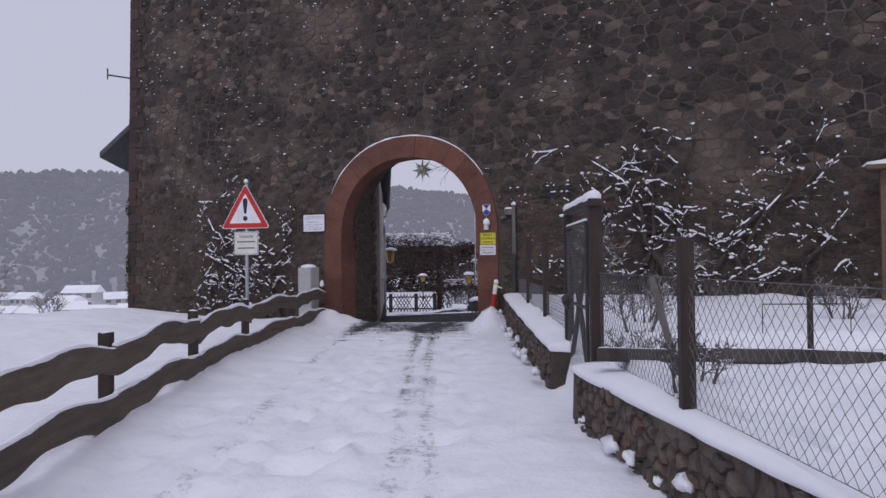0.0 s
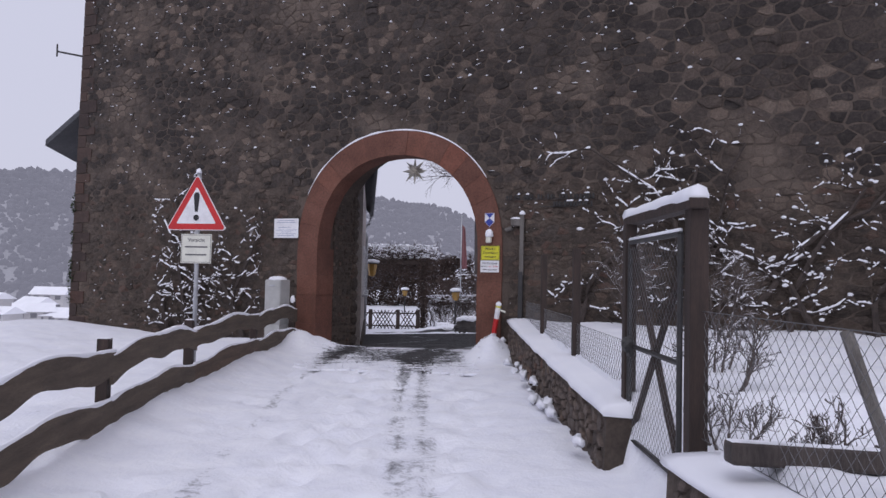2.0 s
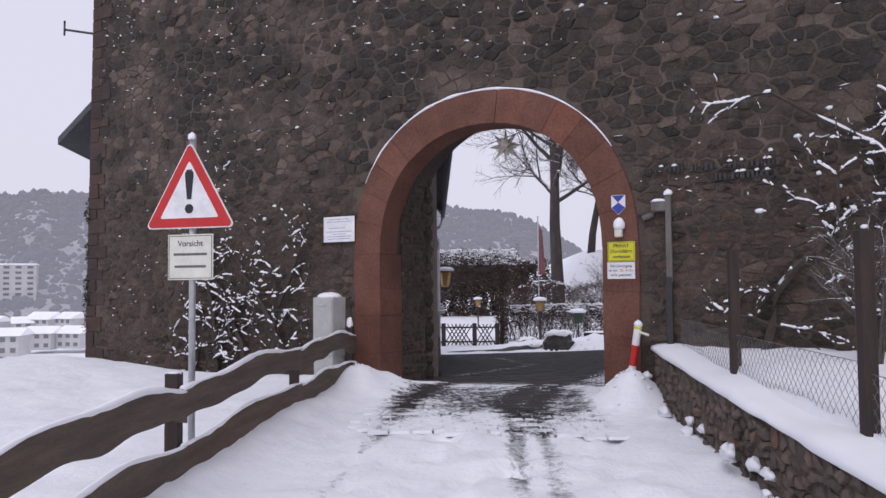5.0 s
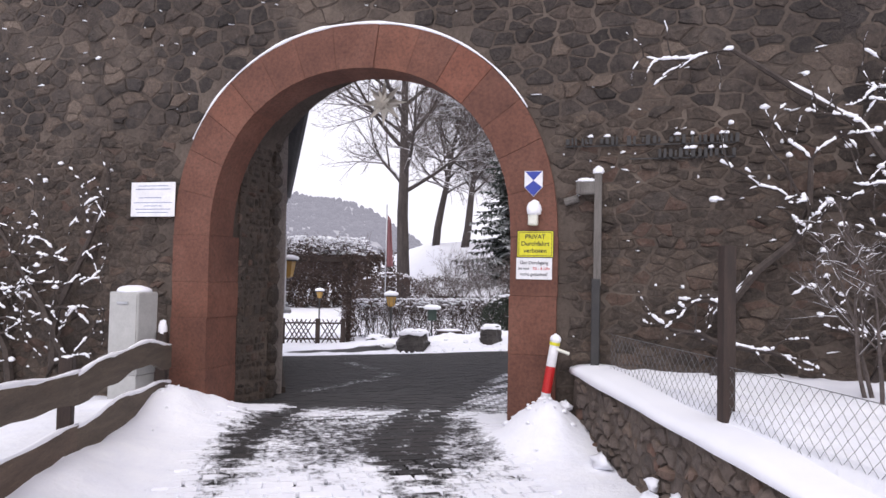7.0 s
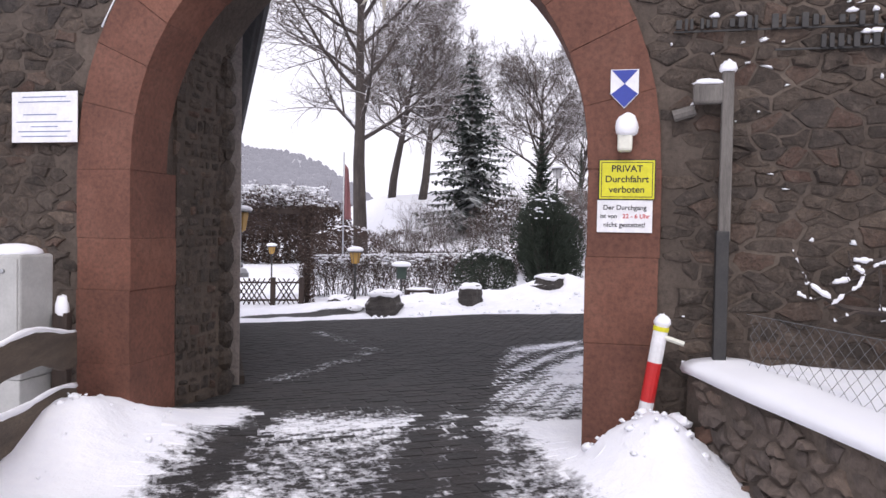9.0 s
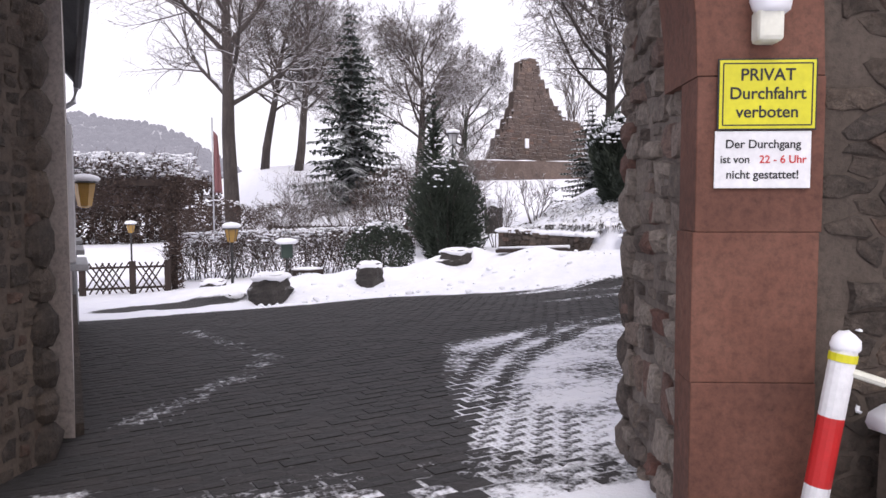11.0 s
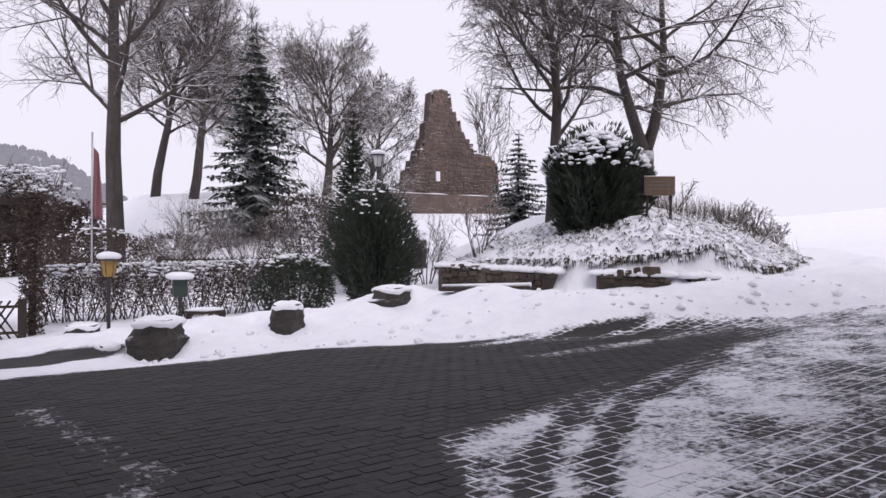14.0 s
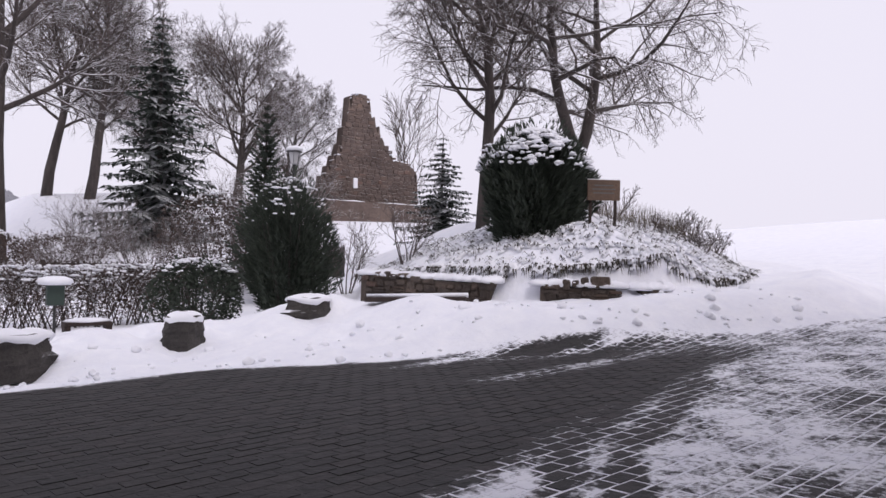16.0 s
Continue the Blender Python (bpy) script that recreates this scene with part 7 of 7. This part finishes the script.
# ---- espaliered climbers on the wall ----
def climber(u, side_list, seed, label, z0, height, spread_u, lim=(-99, 99)):
    rr = random.Random(seed)
    ob = thing("espalier", WALL, label, "climber", "espaliers on the wall")
    wood, snow = Geo(), Geo()

    def shoot(p, ang, length, radius, level):
        pts, rad = [p.copy()], [radius]
        a = ang
        n = 6 if level < 2 else 4
        for i in range(n):
            a += rr.uniform(-0.5, 0.5)
            q = pts[-1] + Vector((math.cos(a), 0, math.sin(a))) * (length / n)
            q.x = min(max(q.x, lim[0]), lim[1])
            q.y = -0.10 - 0.05 * rr.random() - 0.03 * level
            pts.append(q)
            rad.append(radius * (1 - 0.6 * (i + 1) / n))
        wood.tube(pts, rad, 6 if level == 0 else 4, False)
        # snow along the flatter runs, one broken line for each branch
        line, wide = [], []
        shift = rr.uniform(0, 50)
        for i in range(n):
            d = pts[i + 1] - pts[i]
            flat = abs(d.x) / (abs(d.x) + abs(d.z) + 1e-6)
            for k in range(5):
                t = k / 5
                p = pts[i].lerp(pts[i + 1], t)
                q = float(vnoise(shift + i + t, shift, 0.8, 5)) * 0.75 + 0.25 * rr.random()
                w = max(0.0, min(1.0, (flat - 0.16) * 3)) * max(0.0, min(1.0, (q - (0.42 if level < 2 else 0.47)) * 4.5))
                r = 0.002 + w * (rad[i] * 0.35 + 0.012) * rr.uniform(0.6, 1.4)
                line.append(p + Vector((rr.uniform(-.003, .003), -0.006 * w, (rad[i] * 0.55 + r * 0.4) * min(1, w * 3))))
                wide.append(r)
        snow.tube(line, wide, 6)
        if rr.random() < 0.28:
            r = rr.uniform(0.014, 0.036)
            snow.lump(Matrix.Translation(pts[-1]), r * 1.3, r, r * 0.9, rr.randint(0, 999), 0.25, 4, 7, -0.7)
        if level < 2:
            for i in range(1, n + 1):
                for _ in range(2):
                    if rr.random() < (0.62 if level == 0 else 0.30):
                        s = rr.choice((-1, 1))
                        na = (math.pi / 2 - s * rr.uniform(0.7, 1.5)) if level == 0 else a + s * rr.uniform(0.5, 1.3)
                        shoot(pts[i], na, (spread_u if level == 0 else length * 0.5) * rr.uniform(0.5, 1.1), max(0.009, rad[i] * 0.62), level + 1)
    for du in side_list:
        shoot(Vector((u + du, -0.12, z0)), math.pi / 2 + rr.uniform(-0.25, 0.25), height * rr.uniform(0.8, 1.1), 0.06, 0)
    part("wood", wood, M_VINE, ob, kind="stuff")
    part("snow", snow, M_SNOW, ob, "snow lying along the branches", True, "stuff")


climber(-6.5, (-1.1, -0.4, 0.1, 0.6), 1, "leafless climber on the wall with snow along its branches", 0.1, 3.0, 1.1, (-8.6, -5.45))
climber(-8.2, (0.0, 0.5), 2, "low leafless climber on the wall with snow along its branches", 0.1, 1.3, 1.1)
climber(1.55, (0.0,), 3, "trained fruit tree on the wall, snow on each branch", 0.7, 2.5, 1.0, (0.5, 9))
climber(2.9, (0.0, 0.4), 4, "tall trained fruit tree on the wall, snow on each branch", 0.7, 3.6, 0.95)
climber(3.9, (0.0, 0.3), 5, "tall trained fruit tree on the wall, snow on each branch", 0.7, 4.0, 0.9)
climber(5.0, (0.0, 0.4), 6, "trained fruit tree on the wall, snow on each branch", 0.7, 2.6, 1.0)
climber(6.2, (0.0,), 7, "trained fruit tree on the wall, snow on each branch", 0.7, 2.0, 1.0)

def edge_ivy():
    ob = thing("ivy", WALL, "strip of green ivy growing up the wall's free edge", "climber")
    rr = random.Random(19)
    g, w = Geo(), Geo()
    w.tube([Vector((WALL_L - 0.03 + 0.02 * math.sin(k), 0.05, 0.3 + 0.3 * k)) for k in range(11)], [0.02 - 0.0012 * k for k in range(11)], 5)
    for k in range(26):
        z = 0.7 + 2.9 * k / 25
        leaf_cloud(g, rr, (WALL_L - 0.02 + 0.02 * z + rr.uniform(-.03, .05), 0.02 + rr.uniform(-0.04, 0.1), z), (0.11, 0.10, 0.14), 110, 0.045)
    part("wood", w, M_VINE, ob)
    part("foliage", g, M_IVY, ob, kind="stuff")


edge_ivy()

# ---- lettering on the wall ----
def wall_lettering():
    ob = thing("iron_lettering", at_wall(0.0, -0.05, 0.0), "two rows of weathered black iron lettering with snow on top", "lettering")
    rr = random.Random(77)
    snow = Geo()
    for z, u0, u1 in ((3.10, 0.10, 1.75), (2.96, 0.75, 1.75)):
        g = Geo()
        g.box(Matrix.Translation(((u0 + u1) / 2, 0.015, z - 0.045)), u1 - u0, 0.012, 0.012)
        part("rail", g, M_IRON, ob)
        u = u0
        while u < u1:
            w = rr.uniform(0.03, 0.07)
            if rr.random() < 0.82:
                g = Geo()
                g.box(Matrix.Translation((u + w / 2, 0, z)), w * 0.62, 0.02, rr.uniform(0.05, 0.10), bevel=0.004)
                part("letter_bar", g, M_IRON, ob)
                if rr.random() < 0.25:
                    snow.lump(Matrix.Translation((u + w / 2, 0, z + 0.05)), w * 0.6, 0.025, 0.022, rr.randint(0, 99), 0.2, 4, 8, -0.4)
            u += w
    part("snow", snow, M_SNOW, ob, "flecks of snow", True, "stuff")


wall_lettering()


# ---- garden things ----
def garden_bits():
    # arbour post with small snowy roof at the wall
    ob = thing("garden_shelter", at_wall(7.45, -0.5, 0.7), "reddish timber shelter post under a snow-covered board", "shelter")
    g = Geo()
    g.box(Matrix.Translation((0, 0, 1.15)), 0.16, 0.16, 2.4, bevel=0.01)
    part("post", g, M_SIGNWOOD, ob)
    g = Geo()
    g.box(Matrix.Translation((0.5, 0, 2.38)), 1.6, 0.6, 0.08, bevel=0.01)
    part("roof_board", g, M_SIGNWOOD, ob)
    g = Geo()
    g.lump(Matrix.Translation((0.5, 0, 2.42)), 0.85, 0.34, 0.14, 4, 0.03, 6, 18, -0.2)
    part("snow", g, M_SNOW, ob, "thick snow", True)
    square_post("garden_stake", 4.05, 7.25, 0.55, 1.28, 0.05, M_DARKWOOD, "short dark stake standing in the snowy garden")
    ob = thing("leaning_stake", Matrix.Identity(4), "thin wooden stake leaning in the garden snow", "stake")
    g = Geo()
    g.tube([Vector((2.02, 4.95, 0.6)), Vector((1.9, 5.25, 1.38))], 0.028, 6)
    part("stick", g, M_GREYWOOD, ob)
    # dark bed edging across the garden
    ob = thing("bed_edging", Matrix.Identity(4), "dark rough timber edging of a garden bed, flecked with snow", "edging")
    rr = random.Random(8)
    for k in range(14):
        x = 1.95 + 0.75 * k
        g = Geo()
        g.box(pose(x, 5.72 - 0.13 * (k / 3) + rr.uniform(-.04, .04), 0.70 + rr.uniform(-.02, .02), rr.uniform(-8, 8), rr.uniform(-3, 3), -3 + rr.uniform(-4, 4)), 0.78, 0.16, 0.12, bevel=0.02)
        part("timber", g, M_BARK, ob)
    for i, (x, y, h) in enumerate(((2.3, 7.6, 0.45), (2.5, 8.2, 0.6), (2.9, 9.5, 0.5), (2.4, 6.4, 0.5), (2.0, 4.6, 0.35), (5.6, 9.6, 0.5), (6.4, 11.4, 0.45), (3.1, 13.6, 1.5), (4.2, 12.8, 1.2))):
        twig_bush(x, y, h, 0.35, 5, 300 + i, "small leafless garden shrub in the snow")
    # wire obelisk outline
    ob = thing("plant_hoop", Matrix.Identity(4), "thin square wire frame standing in the snow", "frame")
    g = Geo()
    for a, b in (((3.7, 7.6, 0.7), (3.7, 7.6, 1.02)), ((4.6, 7.5, 0.7), (4.6, 7.5, 1.02)), ((3.7, 7.6, 1.02), (4.6, 7.5, 1.02))):
        g.tube([Vector(a), Vector(b)], 0.006, 4)
    part("wire", g, M_IRON, ob)


garden_bits()
for i, (x, y, h, n) in enumerate(((-11.2, 16.5, 1.4, 10), (-12.0, 18.0, 1.3, 9), (-10.9, 19.4, 0.8, 6))):
    twig_bush(x, y, h, 0.5, n, 330 + i, "reddish leafless scrub at the edge of the slope")

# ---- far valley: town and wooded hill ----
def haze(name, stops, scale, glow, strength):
    """Distance: a dull surface whose own grey glow stands in for winter air."""
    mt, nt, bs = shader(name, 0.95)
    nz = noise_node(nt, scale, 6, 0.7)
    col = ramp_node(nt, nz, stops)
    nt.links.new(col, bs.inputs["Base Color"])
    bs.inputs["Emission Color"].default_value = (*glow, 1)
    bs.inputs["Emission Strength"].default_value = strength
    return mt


# Haze is put in as emission: hill and wood glow a flat grey-blue.
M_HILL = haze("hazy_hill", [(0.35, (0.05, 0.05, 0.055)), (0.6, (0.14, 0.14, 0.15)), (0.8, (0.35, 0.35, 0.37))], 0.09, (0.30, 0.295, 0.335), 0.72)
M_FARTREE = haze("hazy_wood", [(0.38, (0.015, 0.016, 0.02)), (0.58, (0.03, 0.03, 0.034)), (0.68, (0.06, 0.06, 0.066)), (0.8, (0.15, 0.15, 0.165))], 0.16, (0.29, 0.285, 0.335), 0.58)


def ridge(b):
    """Height of the hill's crest by bearing in degrees, measured from +y to the right."""
    return float(np.interp(b, [-75, -45, -34, -28, -22, -12, -4, 0, 2.5, 5, 8, 14], [30, 38, 41, 43, 44, 40, 38, 36, 29, 20, 8, 0])) + 1.6 * float(vnoise(b, 0, 2.2, 77))


def hill():
    g = Geo()
    bs = np.arange(-75, 14.1, 0.75)
    rows = 14
    for b in bs:
        for k in range(rows + 1):
            t = k / rows
            r = 225 + 110 * t
            z = -18 + (ridge(b) + 14) * (t ** 0.85) + 2.0 * (float(vnoise(b * 0.7, t * 4, 0.8, 78)) - 0.5)
            g.v.append(Vector((r * math.sin(radians(b)), r * math.cos(radians(b)), z)))
    n = rows + 1
    for i in range(len(bs) - 1):
        for k in range(rows):
            g.f.append((i * n + k, (i + 1) * n + k, (i + 1) * n + k + 1, i * n + k + 1))
    g.slot = [0] * len(g.f)
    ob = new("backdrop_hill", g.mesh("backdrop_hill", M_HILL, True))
    tagged(ob, "wooded winter hill across the valley, haze painted as a grey glow", "hill", kind="structure")
    rr = random.Random(111)
    g = Geo()
    for _ in range(14000):
        b = rr.uniform(-60, 12)
        t = rr.random() ** 0.7
        r = 225 + 110 * t
        z = -18 + (ridge(b) + 14) * (t ** 0.85) - 1
        if z < -11:
            continue
        h = rr.uniform(1.6, 3.4)
        w = h * rr.uniform(0.34, 0.6)
        p = Vector((r * math.sin(radians(b)), r * math.cos(radians(b)), z))
        n0 = [p + Vector((w * math.cos(a), w * math.sin(a), h * 0.25)) for a in [k * 1.2566 + rr.random() for k in range(5)]]
        top = p + Vector((rr.uniform(-.3, .3), rr.uniform(-.3, .3), h))
        mid = [p + Vector(((q - p).x * 0.85, (q - p).y * 0.85, h * 0.72)) for q in n0]
        g.add([p] + n0 + mid + [top], [(0, 1 + (k + 1) % 5, 1 + k) for k in range(5)] + [(1 + k, 1 + (k + 1) % 5, 6 + (k + 1) % 5, 6 + k) for k in range(5)] + [(6 + k, 6 + (k + 1) % 5, 11) for k in range(5)])
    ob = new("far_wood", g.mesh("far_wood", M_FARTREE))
    tagged(ob, "winter wood covering the far hill, haze painted as a grey glow", "wood", kind="stuff")


hill()

# Houses carry the same painted haze, a faint glow on walls, roofs and windows.
M_FARWALL = haze("hazy_house_wall", [(0.3, (0.30, 0.29, 0.29)), (0.7, (0.45, 0.44, 0.44))], 0.3, (0.30, 0.295, 0.335), 0.32)
M_FARROOF = haze("hazy_snow_roof", [(0.3, (0.75, 0.76, 0.8)), (0.7, (0.85, 0.86, 0.9))], 0.3, (0.30, 0.295, 0.335), 0.25)
M_FARWIN = haze("hazy_window", [(0.3, (0.05, 0.05, 0.06)), (0.7, (0.09, 0.09, 0.10))], 0.3, (0.30, 0.295, 0.335), 0.30)


def far_house(x, y, z, w, d, h, turn, roof=True, floors=2, label="distant pale house with snowy roof in the valley"):
    if roof:
        w, d, h = w * 0.85, d * 0.8, h * 0.8
    ob = thing("town_house" if roof else "apartment_block", pose(x, y, z, 0, 0, turn), label, "house", "houses in the valley")
    g = Geo()
    g.box(Matrix.Translation((0, 0, h / 2)), w, d, h)
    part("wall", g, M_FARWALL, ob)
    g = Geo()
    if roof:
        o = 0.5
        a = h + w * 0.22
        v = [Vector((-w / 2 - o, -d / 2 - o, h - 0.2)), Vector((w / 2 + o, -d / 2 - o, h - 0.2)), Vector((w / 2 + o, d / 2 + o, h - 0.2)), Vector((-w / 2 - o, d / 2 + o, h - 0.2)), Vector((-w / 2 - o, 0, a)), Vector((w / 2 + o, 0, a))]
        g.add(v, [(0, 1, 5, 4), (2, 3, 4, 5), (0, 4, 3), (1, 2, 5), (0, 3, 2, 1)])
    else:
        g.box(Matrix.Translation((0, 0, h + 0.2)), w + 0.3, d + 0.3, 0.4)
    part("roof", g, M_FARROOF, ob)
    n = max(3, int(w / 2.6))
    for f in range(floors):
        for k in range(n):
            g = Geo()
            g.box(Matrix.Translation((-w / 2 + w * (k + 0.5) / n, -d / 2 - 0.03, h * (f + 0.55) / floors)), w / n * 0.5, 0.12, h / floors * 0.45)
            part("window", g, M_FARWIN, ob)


rr = random.Random(121)
for k in range(26):
    b = -42 + 20 * (k % 13) / 12 + rr.uniform(-0.5, 0.5)
    r = (165 if k < 13 else 205) + rr.uniform(-12, 12)
    far_house(r * math.sin(radians(b)), r * math.cos(radians(b)), -11.0 + (1.6 if k >= 13 else 0) + rr.uniform(-1, 1), rr.uniform(6, 9), rr.uniform(6, 8), rr.uniform(3.5, 5.5), rr.uniform(-25, 45))
far_house(-143, 209, -9, 12, 8, 17, 30, False, 11, "distant white apartment block on the wooded slope")


# ---- paving stones of gateway and court ----
def paving():
    rr = random.Random(131)
    ang = radians(7)
    c, s = math.cos(ang), math.sin(ang)
    P, H = 0.235, 0.155
    pts = []
    for j in range(-40, 150):
        for i in range(-60, 110):
            lx, ly = (i + 0.5 * (j % 2)) * P, j * H
            pts.append((lx * c - ly * s - 1.0, lx * s + ly * c + 15.0))
    arr = np.array(pts)
    x, y = arr[:, 0], arr[:, 1]
    ok = (y > 13.3) & (y < snow_edge(x) + 0.7) & (x > -2.9) & (x < 13.5)
    inside = (y > 17.9 - 0.44 * (x + 1.0)) | ((x > -2.25) & (x < 0.75))
    ok &= inside & (y > 13.6 - 0.1 * x)
    arr = arr[ok]
    zz = land(arr[:, 0], arr[:, 1])
    cv = cover(arr[:, 0], arr[:, 1])
    keep = cv < 1.0
    arr, zz, cv = arr[keep], zz[keep], cv[keep]
    slope_x = (land(arr[:, 0] + 0.1, arr[:, 1]) - land(arr[:, 0] - 0.1, arr[:, 1])) / 0.2
    slope_y = (land(arr[:, 0], arr[:, 1] + 0.1) - land(arr[:, 0], arr[:, 1] - 0.1)) / 0.2
    g = Geo()
    loc = [(-1, -1), (1, -1), (1, 1), (-1, 1)]
    corner = []
    for sx, sy in loc:
        lx, ly = sx * P * 0.48, sy * H * 0.48
        corner.append(cover(arr[:, 0] + lx * c - ly * s, arr[:, 1] + lx * s + ly * c) * 0.93)
    corner = np.stack(corner, 1)
    shapes = []
    for _ in range(6):
        me = bpy.data.meshes.new("paver")
        jx = [rr.uniform(-.008, .008) for _ in range(8)]
        v = [(sx * P * 0.455 + jx[k] * 0.5, sy * H * 0.445 + jx[k + 4] * 0.5, -0.03) for k, (sx, sy) in enumerate(loc)]
        v += [(p[0] * 0.965, p[1] * 0.95, 0.004) for p in v]
        me.from_pydata(v, [], [(4, 5, 6, 7)] + [(k, (k + 1) % 4, 4 + (k + 1) % 4, 4 + k) for k in range(4)])
        shapes.append(me)
    near = 0
    made = {}
    for (px, py), z, q, gx, gy, cc in zip(arr, zz, cv, slope_x, slope_y, corner):
        t = rr.uniform(-0.003, 0.004)
        if near < 300 and 16.6 < py < 20.2 and -1.6 < px < 1.6 and rr.random() < 0.8:
            k = (rr.randint(0, 5), min(8, int(q * 8)))
            if k not in made:
                me = shapes[k[0]].copy()
                at = me.attributes.new("cover", 'FLOAT', 'POINT')
                at.data.foreach_set("value", [(k[1] + 0.5) / 8 * 0.9] * len(me.vertices))
                me.materials.append(M_PAVER_P)
                made[k] = me
            ob = new("paver", made[k])
            ob.parent = ground
            ob.matrix_basis = Matrix.Translation((px, py, z - 0.012 + t)) @ Matrix.Rotation(-math.atan(gx), 4, 'Y') @ Matrix.Rotation(math.atan(gy), 4, 'X') @ Matrix.Rotation(ang, 4, 'Z')
            near += 1
            continue
        base = []
        for sx, sy in loc:
            lx, ly = sx * P * 0.455 + rr.uniform(-.006, .006), sy * H * 0.445 + rr.uniform(-.006, .006)
            base.append((lx, ly))
        v = []
        for k2, dz in ((1.0, -0.03), (0.965, 0.004 + t * 0.7)):
            for lx, ly in base:
                wx, wy = (lx * c - ly * s) * k2, (lx * s + ly * c) * k2
                v.append(Vector((px + wx, py + wy, z + gx * wx + gy * wy + dz - 0.012)))
        g.add(v, [(4, 5, 6, 7), (0, 1, 5, 4), (1, 2, 6, 5), (2, 3, 7, 6), (3, 0, 4, 7)])
        g.attr.extend([float(k) for k in cc] * 2)
    part("paving_stones", g, M_PAVER, ground, "dark grey paving stones, snow in their joints", kind="stuff")


paving()
build_wall_stones()
